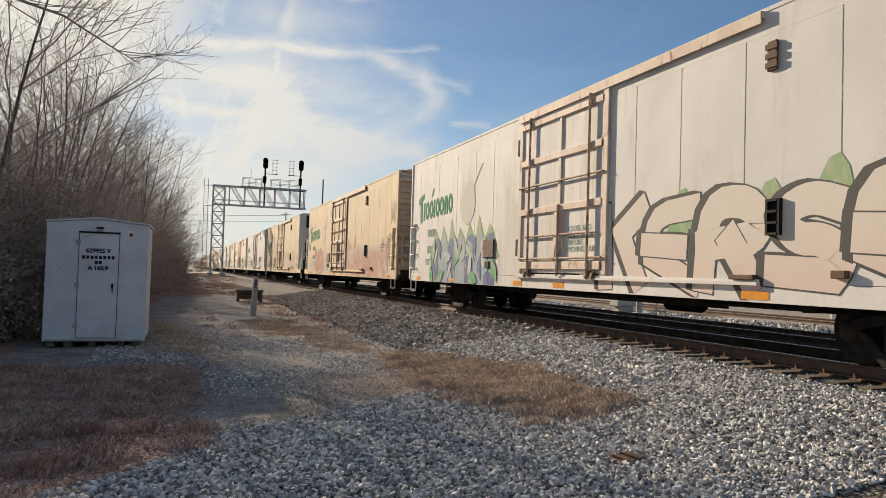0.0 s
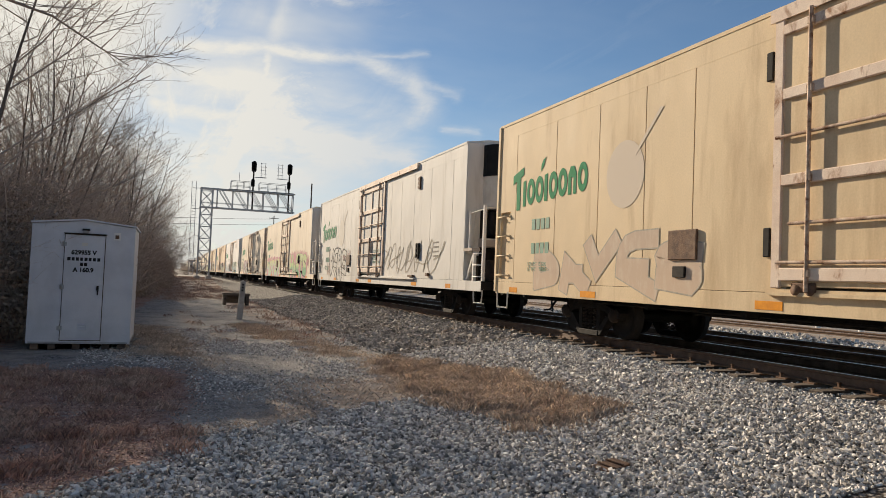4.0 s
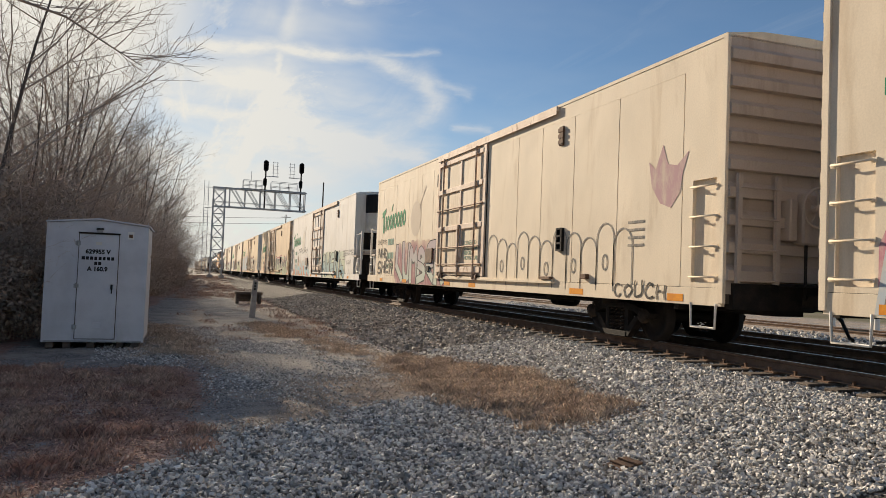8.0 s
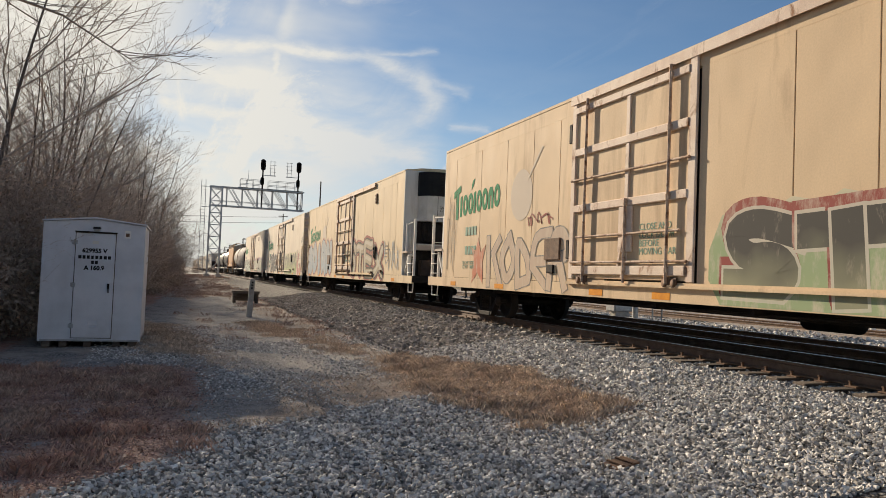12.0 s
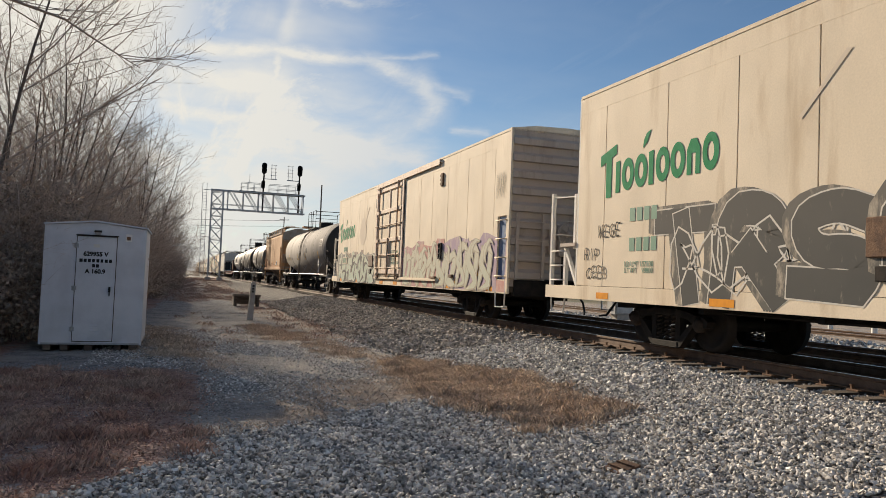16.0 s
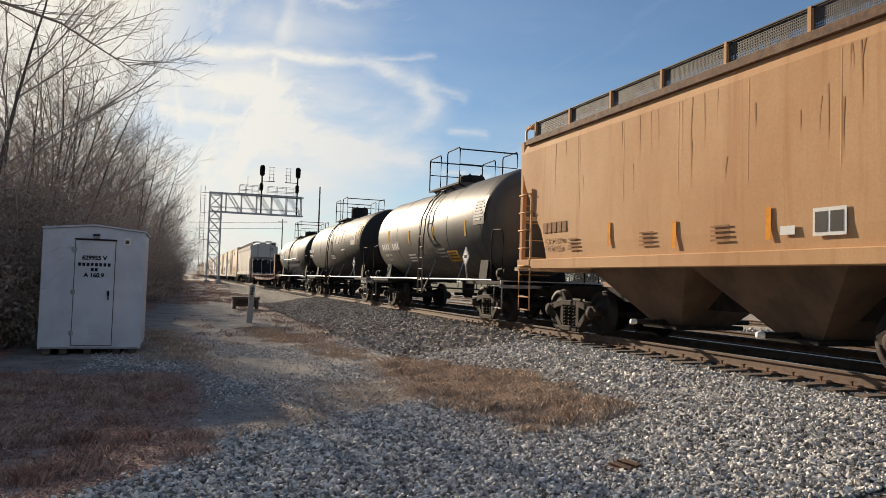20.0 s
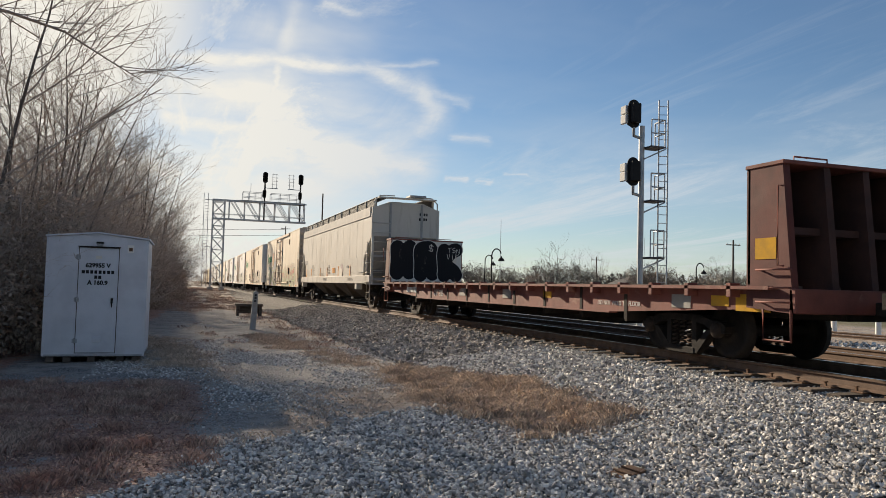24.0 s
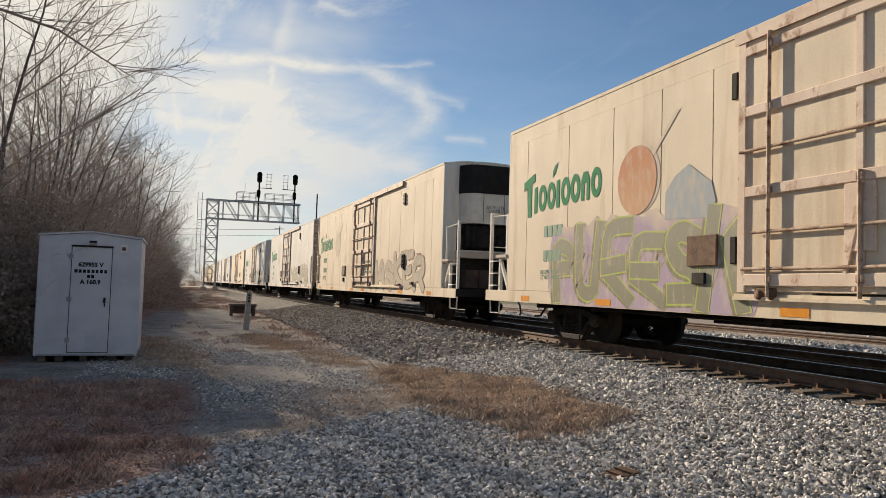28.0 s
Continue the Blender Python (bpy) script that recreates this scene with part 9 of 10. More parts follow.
make_pole(22.0, 127.5, 16.9, "tall bare wooden pole beyond the signal bridge", 0)
make_pole(23.0, 184.0, 15.2, "wooden utility pole far along the line", 1)
make_pole(67.7, 80.0, 8.6, "wooden utility pole with a cross arm and transformer", 1)
make_pole(118.0, 105.0, 9.0, "wooden utility pole at the edge of town", 1)
make_pole(80.0, 135.0, 8.5, "wooden utility pole among bare trees", 1)
for k, z in enumerate((14.6, 13.2)):
    w = Build().tube([(-60 + t * 83.0 / 16, 184.0, z - 1.2 + (t / 16 - 0.5) ** 2 * 4 * 1.2 - 0.4 * (1 - t / 16)) for t in range(17)], 0.035, 5)
    solid("overhead_wire", w, RUBBER, "thin black overhead wire crossing the line", "cable", group="overhead wires")


def make_lamp_post(x, y, high):
    p = thing("street_lamp", "black curved street lamp with a hanging bell shade", "street lamp", pose(x, y, 0.2), "street lamps")
    part("post", Build().tube([(0, 0, -0.1), (0, 0, high - 0.7)] + [(0.45 - 0.45 * math.cos(radians(a)), 0, high - 0.7 + 0.6 * math.sin(radians(a))) for a in range(20, 180, 20)], 0.055, 8), STEEL, p)
    part("shade", Build().lathe([(high - 1.15, 0.30), (high - 0.95, 0.22), (high - 0.85, 0.08), (high - 0.72, 0.05)], "z", 12, at=(0.9, 0, 0)), STEEL, p)


make_lamp_post(25.2, 60.0, 5.0)
make_lamp_post(48.0, 62.0, 4.6)
make_lamp_post(29.5, 72.0, 5.0)
for x, y, h in ((52.0, 120.0, 13.6), (88.0, 130.0, 12.5), (110.0, 130.0, 13.0)):
    a = thing("radio_mast", "thin grey radio mast", "antenna", pose(x, y, 0.2), "radio masts")
    part("pole", Build().tube([(0, 0, -0.1), (0, 0, h)], 0.07, 6, r2=0.03), GREYSTEEL, a)

BRICKFAR = material("brown_brick_wall", (0.24, 0.14, 0.10), 0.85, second=(0.18, 0.10, 0.075), scale=3, grain=0.3, grain_scale=14)
SIDING = material("white_siding", (0.55, 0.54, 0.51), 0.7, second=(0.47, 0.46, 0.43), scale=1, stretch=(1, 1, 9))
SHINGLE = material("dark_roof_shingles", (0.06, 0.055, 0.052), 0.9, second=(0.09, 0.08, 0.075), scale=4, grain=0.3, grain_scale=12)


def make_house(x, y, w, d, wall_h, roof_h, mat, turn, label):
    h = thing("house", label, "house", pose(x, y, 0.15, 0, 0, turn), "far houses")
    part("wall", Build().prism([(-w / 2, 0), (w / 2, 0), (w / 2, wall_h), (0, wall_h + roof_h), (-w / 2, wall_h)], "y", -d / 2, d / 2), mat, h)
    for s in (-1, 1):
        part("roof", Build().prism([(0, wall_h + roof_h + 0.05), (s * (w / 2 + 0.4), wall_h - 0.25), (s * (w / 2 + 0.4), wall_h - 0.05), (0, wall_h + roof_h + 0.27)], "y", -d / 2 - 0.35, d / 2 + 0.35), SHINGLE, h)
    for k in range(3):
        for z in ((1.0,) if wall_h < 4 else (1.0, 3.8)):
            wx = -w / 2 + w * (k + 0.5) / 3
            win = part("window", Build().box(wx - 0.5, wx + 0.5, -d / 2 - 0.04, -d / 2 + 0.02, z, z + 1.4), WHITEPAINT, h)
            part("pane", Build().box(wx - 0.42, wx + 0.42, -d / 2 - 0.06, -d / 2 - 0.03, z + 0.08, z + 1.32), GLASS, win)
    part("door", Build().box(-0.5, 0.5, -d / 2 - 0.05, -d / 2 + 0.02, 0, 2.05), STEEL, h)
    part("chimney", Build().box(w * 0.2, w * 0.2 + 0.6, -0.3, 0.3, wall_h, wall_h + roof_h + 0.9), BRICKFAR, h)


make_house(108.0, 160.0, 16, 10, 3.2, 2.6, BRICKFAR, -10, "low brick building behind bare trees")
make_house(150.0, 150.0, 20, 12, 3.2, 2.2, SIDING, 10, "long pale building at the edge of town")

wt = thing("water_tower", "white water tower on slender legs far away", "water tower", pose(257.0, 237.0, 0.2))
part("tank", Build().lathe([(14.6, 0.0), (14.8, 2.2), (16.0, 3.1), (18.5, 3.2), (20.4, 3.0), (21.4, 1.6), (21.7, 0.0)], "z", 24), WHITEPAINT, wt, "white round tank")
for k in range(5):
    a = k * math.tau / 5
    part("leg", Build().tube([(2.9 * math.cos(a), 2.9 * math.sin(a), 16), (3.9 * math.cos(a), 3.9 * math.sin(a), -0.3)], 0.28, 8), GREYSTEEL, wt)
part("riser", Build().tube([(0, 0, 15), (0, 0, -0.3)], 0.5, 10), GREYSTEEL, wt)


# ---- trees and shrubs ----
BARK = material("grey_brown_bark", (0.12, 0.10, 0.085), 0.9, second=(0.13, 0.105, 0.085), scale=5, stretch=(3, 3, 0.6), grain=0.3, bump=0.4)
TWIG = material("brown_twigs", (0.30, 0.235, 0.185), 0.85, second=(0.40, 0.315, 0.25), scale=2)
STEMS = material("pale_brown_stems", (0.42, 0.34, 0.28), 0.85, second=(0.30, 0.235, 0.19), scale=2)
LEAFDARK = material("dull_olive_leaves", (0.36, 0.285, 0.215), 0.8, second=(0.48, 0.37, 0.29), scale=2.5, random_value=0.4, island=True)
LEAFBROWN = material("dead_brown_leaves", (0.38, 0.275, 0.215), 0.8, second=(0.50, 0.38, 0.30), scale=2, random_value=0.4, island=True)


class Limbs:
    """Grows tapering limbs as rings of three or four corners."""

    def __init__(self, seed):
        self.rng = random.Random(seed)
        self.v, self.f = [], []

    def limb(self, pts, r0, r1, n=3):
        base = len(self.v)
        for i, p in enumerate(pts):
            d = (pts[min(i + 1, len(pts) - 1)] - pts[max(i - 1, 0)])
            d.normalize()
            a = d.cross(Vector((0.31, 0.95, 0.05)))
            a.normalize()
            b = d.cross(a)
            r = r0 + (r1 - r0) * i / (len(pts) - 1)
            for k in range(n):
                t = math.tau * k / n
                self.v.append(tuple(p + (a * math.cos(t) + b * math.sin(t)) * r))
        for i in range(len(pts) - 1):
            for k in range(n):
                o = base + i * n
                self.f.append((o + k, o + (k + 1) % n, o + n + (k + 1) % n, o + n + k))

    def grow(self, p, d, length, r, level, up=0.12, spread=0.75, kids=4, sides=3):
        rng = self.rng
        n = 5 if level > 1 else 4
        pts, q, e = [p.copy()], p.copy(), d.normalized()
        for _ in range(n - 1):
            e = (e + Vector((rng.gauss(0, 0.10), rng.gauss(0, 0.10), rng.gauss(0, 0.07) + up * 0.4))).normalized()
            q = q + e * length / (n - 1)
            pts.append(q.copy())
        self.limb(pts, r, r * 0.42, sides)
        if level <= 0:
            return
        for k in range(kids):
            t = 0.30 + 0.70 * (k + rng.random() * 0.8) / kids
            i = min(int(t * (n - 1)), n - 2)
            at = pts[i].lerp(pts[i + 1], t * (n - 1) - i)
            side = Vector((rng.gauss(0, 1), rng.gauss(0, 1), rng.gauss(0, 0.35)))
            side = side - e * side.dot(e)
            side.normalize()
            dd = (e * (1 - spread * 0.5) + side * spread + Vector((0, 0, up))).normalized()
            self.grow(at, dd, length * (0.62 - 0.22 * t) * rng.uniform(0.8, 1.25), r * (0.58 - 0.15 * t), level - 1, up, spread, kids, 3)

    def mesh(self, name, mat):
        return fast_mesh(name, self.v, self.f, mat)


def make_bare_tree(seed, high, stems=1, lean=(0, 0), label="tall bare deciduous tree with fine grey twigs"):
    """A leafless tree: trunk, limbs and a crown of fine twigs."""
    rng = random.Random(seed)
    tree = thing("bare_tree", label, "tree", pose(0, 0, 0), "bare trees of the thicket")
    crown = Limbs(seed)
    for s in range(stems):
        trunk = Limbs(seed + 50 + s)
        p, e = Vector((rng.uniform(-0.4, 0.4) * (stems > 1), rng.uniform(-0.4, 0.4) * (stems > 1), -0.15)), Vector((lean[0] + rng.gauss(0, 0.10), lean[1] + rng.gauss(0, 0.10), 1)).normalized()
        pts, r = [p.copy()], high * 0.0068
        for k in range(9):
            e = (e + Vector((rng.gauss(0, 0.05), rng.gauss(0, 0.05), 0.05))).normalized()
            p = p + e * high / 9
            pts.append(p.copy())
        trunk.limb(pts, r, r * 0.12, 6)
        part("trunk", trunk.mesh("trunk", BARK), None, tree)
        limbs = 17 if stems == 1 else 9
        for k in range(limbs):
            t = 0.20 + 0.78 * (k + rng.random()) / limbs
            i = min(int(t * 9), 8)
            at = pts[i].lerp(pts[i + 1], t * 9 - i)
            a = rng.uniform(0, math.tau)
            d = Vector((math.cos(a), math.sin(a), rng.uniform(0.35, 1.0)))
            crown.grow(at, d, high * (0.42 - 0.24 * t) * rng.uniform(0.8, 1.3), r * (0.50 - 0.28 * t), 3, 0.17, 0.72, 3)
    part("crown", crown.mesh("crown", TWIG), None, tree, "fine leafless twigs")
    return tree


def leaf_cloud(rng, count, wide, high, size, shape=1.0):
    """Small tilted leaves scattered in lumpy clumps inside a dome."""
    clumps = []
    while len(clumps) < 26:
        x, y, z = rng.uniform(-1, 1), rng.uniform(-1, 1), rng.random()
        if x * x + y * y + (z * shape) ** 2 < 1.0:
            clumps.append((x * wide, y * wide, 0.05 + z * high * 0.95, rng.uniform(0.16, 0.36) * wide))
    c = np.array(clumps)
    g = np.random.RandomState(rng.randrange(10 ** 6))
    i = g.randint(0, len(c), count)
    d = g.normal(size=(count, 3))
    d /= np.linalg.norm(d, axis=1)[:, None]
    p = c[i, :3] + d * (c[i, 3] * g.uniform(0.35, 1.05, count) ** 0.6)[:, None]
    p[:, 2] = np.abs(p[:, 2])
    a = g.normal(size=(count, 3))
    a /= np.linalg.norm(a, axis=1)[:, None]
    b = np.cross(a, g.normal(size=(count, 3)))
    b /= np.linalg.norm(b, axis=1)[:, None]
    s = (size * g.uniform(0.6, 1.4, count))[:, None]
    v = np.stack([p - a * s, p + b * s * 0.45, p + a * s, p - b * s * 0.45], 1).reshape(-1, 3)
    f = np.arange(count * 4).reshape(-1, 4)
    return v, f


def make_shrub(seed, wide, high, count, mat, label):
    rng = random.Random(seed)
    sh = thing("shrub", label, "shrub", pose(0, 0, 0), "shrubs of the thicket")
    st = Limbs(seed)
    for k in range(14):
        a = rng.uniform(0, math.tau)
        st.grow(Vector((rng.gauss(0, 0.3) * wide, rng.gauss(0, 0.3) * wide, -0.1)), Vector((math.cos(a) * 0.55, math.sin(a) * 0.55, 1)), high * rng.uniform(0.7, 1.15), 0.016, 3, 0.06, 0.75, 4)
    part("stem_tangle", st.mesh("stem_tangle", STEMS), None, sh, "bare pale brown stems")
    v, f = leaf_cloud(rng, int(count * 1.2), wide, high, 0.05)
    part("foliage", fast_mesh("foliage", v, f, mat), None, sh)
    return sh


def scatter(templates, spots, used):
    """Sets copies of the templates on the ground at (x, y, turn, which)."""
    for x, y, turn, k in spots:
        m = pose(x, y, float(ground_height(x, y)) - 0.05, 0, 0, turn)
        if k not in used:
            used.add(k)
            templates[k].matrix_basis = m
        else:
            copy_thing(templates[k], m)


rng = random.Random(11)
TREES = [make_bare_tree(3, 9.6), make_bare_tree(8, 10.6, 1, (0.10, -0.04)), make_bare_tree(15, 8.2, 3, (0.12, 0), "slender multi-stemmed bare tree"), make_bare_tree(21, 7.0, 4, (0.2, 0), "low spreading bare tree with many stems"),
         make_bare_tree(33, 9.0, 2, (0.05, 0.05), "forked bare tree with grey bark")]
SHRUBS = [make_shrub(4, 1.7, 3.6, 5200, LEAFDARK, "dense dark evergreen shrub"), make_shrub(9, 1.5, 2.6, 3600, LEAFBROWN, "tangled brown shrub with dead leaves"),
          make_shrub(14, 2.1, 5.0, 7000, LEAFDARK, "tall dark evergreen thicket shrub")]
spots = []
for k in range(24):
    t = k / 23
    y = 21.5 + 78 * t ** 1.15
    edge = -3.8 + 2.4 * t
    spots.append((edge - rng.uniform(0.0, 1.6), y + rng.uniform(-1, 1), rng.uniform(0, 360), rng.randrange(5)))
    if k % 3 == 0:
        spots.append((edge - rng.uniform(2.0, 5.0), y + rng.uniform(-1, 1), rng.uniform(0, 360), rng.randrange(5)))
spots += [(-4.0, 25.0, 70, 2), (-3.4, 29.5, 160, 3), (-3.0, 34.0, 250, 3), (-2.4, 41.0, 120, 4), (-2.4, 47.0, 300, 2), (-1.9, 54.0, 80, 3), (-4.7, 18.5, 10, 1), (-6.6, 20.0, 200, 0), (-1.4, 74.0, 140, 3)]
for k in range(6):
    t = k / 15
    spots.append((-4.6 + 3.0 * t - rng.uniform(0.2, 1.4), 27 + 62 * t + rng.uniform(-2, 2), rng.uniform(0, 360), rng.choice((2, 3, 4))))
scatter(TREES, spots, set())
spots = []
for k in range(26):
    t = k / 25
    y = 18.8 + 72 * t ** 1.2
    edge = -3.0 + 2.6 * t
    spots.append((edge - rng.uniform(0.1, 0.8), y + rng.uniform(-0.6, 0.6), rng.uniform(0, 360), rng.choice((0, 1, 0))))
    spots.append((edge - rng.uniform(1.6, 2.6), y + rng.uniform(-0.6, 0.6), rng.uniform(0, 360), 2 if t < 0.75 else 0))
    spots.append((edge - rng.uniform(3.4, 6.0), y + rng.uniform(-0.6, 0.6), rng.uniform(0, 360), 2))
spots += [(-5.0, 15.6, 20, 1), (-5.2, 17.6, 100, 2), (-5.6, 13.6, 200, 0), (-6.6, 15.8, 0, 2), (-7.2, 13.0, 60, 2), (-4.6, 19.4, 120, 2), (-7.4, 17.5, 10, 2)]
scatter(SHRUBS, spots, set())


def make_overhang():
    """A tree beside the camera whose long limb reaches across the top of the view."""
    tree = thing("overhanging_tree", "bare tree with a long low limb reaching over the drive", "tree", pose(-4.6, 9.4, 0.0))
    tr = Limbs(70)
    pts = [Vector((0, 0, -0.2)), Vector((0.05, 0.02, 1.6)), Vector((0.0, 0.1, 3.2)), Vector((-0.2, 0.2, 5.0)), Vector((-0.3, 0.3, 7.2)), Vector((-0.2, 0.2, 9.0))]
    tr.limb(pts, 0.15, 0.03, 8)
    part("trunk", tr.mesh("trunk", BARK), None, tree)
    lm = Limbs(71)
    line = [Vector((0.0, 0.05, 3.6)), Vector((1.0, -0.15, 4.45)), Vector((2.0, -0.25, 4.62)), Vector((2.7, -0.3, 4.50)), Vector((3.25, -0.3, 4.36)), Vector((3.7, -0.32, 4.10)), Vector((4.05, -0.3, 3.92))]
    lm.limb(line, 0.032, 0.005, 5)
    r2 = random.Random(5)
    for k in range(24):
        t = 0.28 + 0.70 * k / 23
        i = min(int(t * 6), 5)
        at = line[i].lerp(line[i + 1], t * 6 - i)
        d = Vector((r2.uniform(0.4, 1.0), r2.gauss(0, 0.5), r2.choice((1, 1, -0.6)) * r2.uniform(0.1, 1.0)))
        lm.grow(at, d, r2.uniform(0.5, 1.25) * (1.15 - 0.5 * t), 0.007, 2, 0.05, 0.65, 4)
    for k in range(7):
        a = r2.uniform(0, math.tau)
        lm.grow(pts[3].lerp(pts[5], r2.random()), Vector((math.cos(a), math.sin(a), 0.8)), 2.2, 0.03, 3, 0.1, 0.7, 4)
    part("limb", lm.mesh("limb", TWIG), None, tree, "long thin limb with bare twigs")


make_overhang()

# far woods
HAZE = material("far_bare_crown", (0.17, 0.15, 0.13), 0.9, second=(0.24, 0.21, 0.185), scale=0.4, random_value=0.3, island=True)


def make_far_tree(seed, wide, high, count, label):
    """A bare tree far off: trunk and limbs in a haze of fine twig ends."""
    rng = random.Random(seed)
    tree = thing("far_tree", label, "tree", pose(0, 0, 0), "distant bare trees")
    st = Limbs(seed)
    st.limb([Vector((0, 0, -0.3)), Vector((0.1, 0, high * 0.35)), Vector((0, 0.1, high * 0.7))], high * 0.022, high * 0.006, 6)
    for k in range(14):
        a = rng.uniform(0, math.tau)
        st.grow(Vector((0, 0, high * rng.uniform(0.18, 0.5))), Vector((math.cos(a) * 0.8, math.sin(a) * 0.8, 0.9)), high * rng.uniform(0.35, 0.55), 0.07, 2, 0.12, 0.7, 4)
    part("trunk", st.mesh("trunk", BARK), None, tree)
    v, f = leaf_cloud(rng, count, wide, high * 0.72, 0.13)
    v[:, 2] += high * 0.28
    part("crown", fast_mesh("crown", v, f, HAZE), None, tree, "grey haze of bare twigs")
    return tree


FARTREES = [make_far_tree(61, 3.8, 8.0, 1500, "distant grey bare tree with a round crown"), make_far_tree(62, 3.0, 6.4, 1100, "small distant grey bare tree")]
spots = []
for k in range(34):
    a = radians(21 + 30 * k / 33 + rng.uniform(-0.5, 0.5))
    d = rng.uniform(135, 215)
    spots.append((d * math.sin(a), d * math.cos(a), rng.uniform(0, 360), k % 2))
scatter(FARTREES, spots, set())

FAR = [make_bare_tree(91, 8.5, 2, (0, 0), "distant bare tree on the horizon"), make_bare_tree(95, 7.2, 3, (0, 0), "distant bare tree with a round crown")]
for f in FAR:
    f["group"] = "distant bare trees"
spots = []
for k in range(8):
    a = radians(15 + 36 * k / 7 + rng.uniform(-1.4, 1.4))
    d = rng.uniform(140, 200)
    spots.append((d * math.sin(a), d * math.cos(a), rng.uniform(0, 360), k % 2))
spots += [(52.0, 100.0, 20, 0), (58.0, 104.0, 120, 1), (95.0, 118.0, 20, 0), (70.0, 118.0, 220, 0), (38.0, 118.0, 50, 1), (33.0, 124.0, 150, 0)]
scatter(FAR, spots, set())
BROAD = make_shrub(52, 3.2, 6.5, 9000, LEAFDARK, "distant dark evergreen tree")
BROAD.name, BROAD["category"], BROAD["group"] = "evergreen_tree", "tree", "distant evergreen trees"
spots = [(78.0, 118.0, 0, 0), (85.0, 122.0, 90, 0), (98.0, 121.0, 200, 0), (12.0, 190.0, 0, 0), (17.0, 196.0, 100, 0), (10.0, 205.0, 200, 0), (22.0, 200.0, 20, 0), (4.0, 215.0, 20, 0), (-6.0, 180.0, 50, 0), (62.0, 128.0, 30, 0)]
scatter([BROAD], spots, set())

# a low band of far woods along the whole horizon
g = np.random.RandomState(8)
n = 26000
a = g.uniform(-math.pi, math.pi, n)
d = g.uniform(420, 620, n)
h = (9.0 + 3.0 * np.sin(a * 23) + 2.5 * np.sin(a * 57 + 1)) * g.uniform(0, 1, n) ** 0.7
c = np.stack([d * np.sin(a), d * np.cos(a), h], 1)
ok = np.abs(c[:, 0] - TRACK_X) > 14
c = c[ok]
n = len(c)
s = g.uniform(0.8, 2.2, n)[:, None]
t = g.normal(size=(n, 3))
t /= np.linalg.norm(t, axis=1)[:, None]
b = np.cross(t, g.normal(size=(n, 3)))
b /= np.linalg.norm(b, axis=1)[:, None]
v = np.stack([c - t * s, c + b * s * 0.6, c + t * s, c - b * s * 0.6], 1).reshape(-1, 3)
FARWOOD = material("far_winter_wood", (0.10, 0.085, 0.07), 0.9, second=(0.06, 0.06, 0.045), scale=0.05, random_value=0.3, island=True)
tagged(new("far_woods", fast_mesh("far_woods", v, np.arange(n * 4).reshape(-1, 4), FARWOOD)), "low band of grey winter woods on the horizon", "woods", kind="stuff")

# ---- dry grass and litter ----
STRAW = material("dry_straw_grass", (0.60, 0.485, 0.375), 0.85, second=(0.44, 0.345, 0.265), scale=1.5, random_value=0.45, island=True)
DEADWEED = material("dead_brown_weed", (0.50, 0.36, 0.28), 0.85, second=(0.34, 0.20, 0.155), scale=1.5, random_value=0.45, island=True)


def blades(name, label, spots_xy, per, high, mat, seed, spread=0.12, lean=0.6):
    """Thin bent blades in tufts about the given spots."""
    g = np.random.RandomState(seed)
    sp = np.repeat(np.asarray(spots_xy), per, 0)
    n = len(sp)
    p = sp + g.normal(size=(n, 2)) * spread
    z = ground_height(p[:, 0], p[:, 1])
    h = high * g.uniform(0.35, 1.25, n)
    az = g.uniform(0, math.tau, n)
    out = np.stack([np.cos(az), np.sin(az)], 1) * (h * g.uniform(0.2, lean, n) * 1.2)[:, None]
    w = np.stack([-np.sin(az), np.cos(az)], 1) * (0.0016 + 0.0022 * g.random_sample(n))[:, None]
    a = np.column_stack([p - w, z - 0.01])
    b = np.column_stack([p + w, z - 0.01])
    c = np.column_stack([p + out * 0.45 + w * 0.7, z + h * 0.7])
    d = np.column_stack([p + out, z + h * 0.92])
    v = np.stack([a, b, c, d], 1).reshape(-1, 3)
    tagged(new(name, fast_mesh(name, v, np.arange(n * 4).reshape(-1, 4), mat)), label, "grass", kind="stuff")


def tufts(areas, count, seed, margin=0.0, wild=0.35):
    """Spots of tufts inside the outlines, in loose clumps."""
    g = np.random.RandomState(seed)
    out = []
    for a in areas:
        q = np.array(a)
        lo, hi = q.min(0), q.max(0)
        share = int(count * (hi[0] - lo[0]) * (hi[1] - lo[1]) / sum(np.prod(np.ptp(np.array(b), axis=0)) for b in areas)) * 3
        x, y = g.uniform(lo[0] - 0.3, hi[0] + 0.3, share), g.uniform(lo[1] - 0.3, hi[1] + 0.3, share)
        f = np.sin(x * 5.3 + 2.0 * np.sin(y * 2.1)) + np.sin(y * 4.1 + x * 2.3) + 0.6 * np.sin(x * 11 - y * 7)
        ok = inside(a, x, y) + wild * g.normal(size=share) * 0.5 + 0.12 * f > margin
        out.append(np.stack([x[ok], y[ok]], 1))
    return np.concatenate(out)


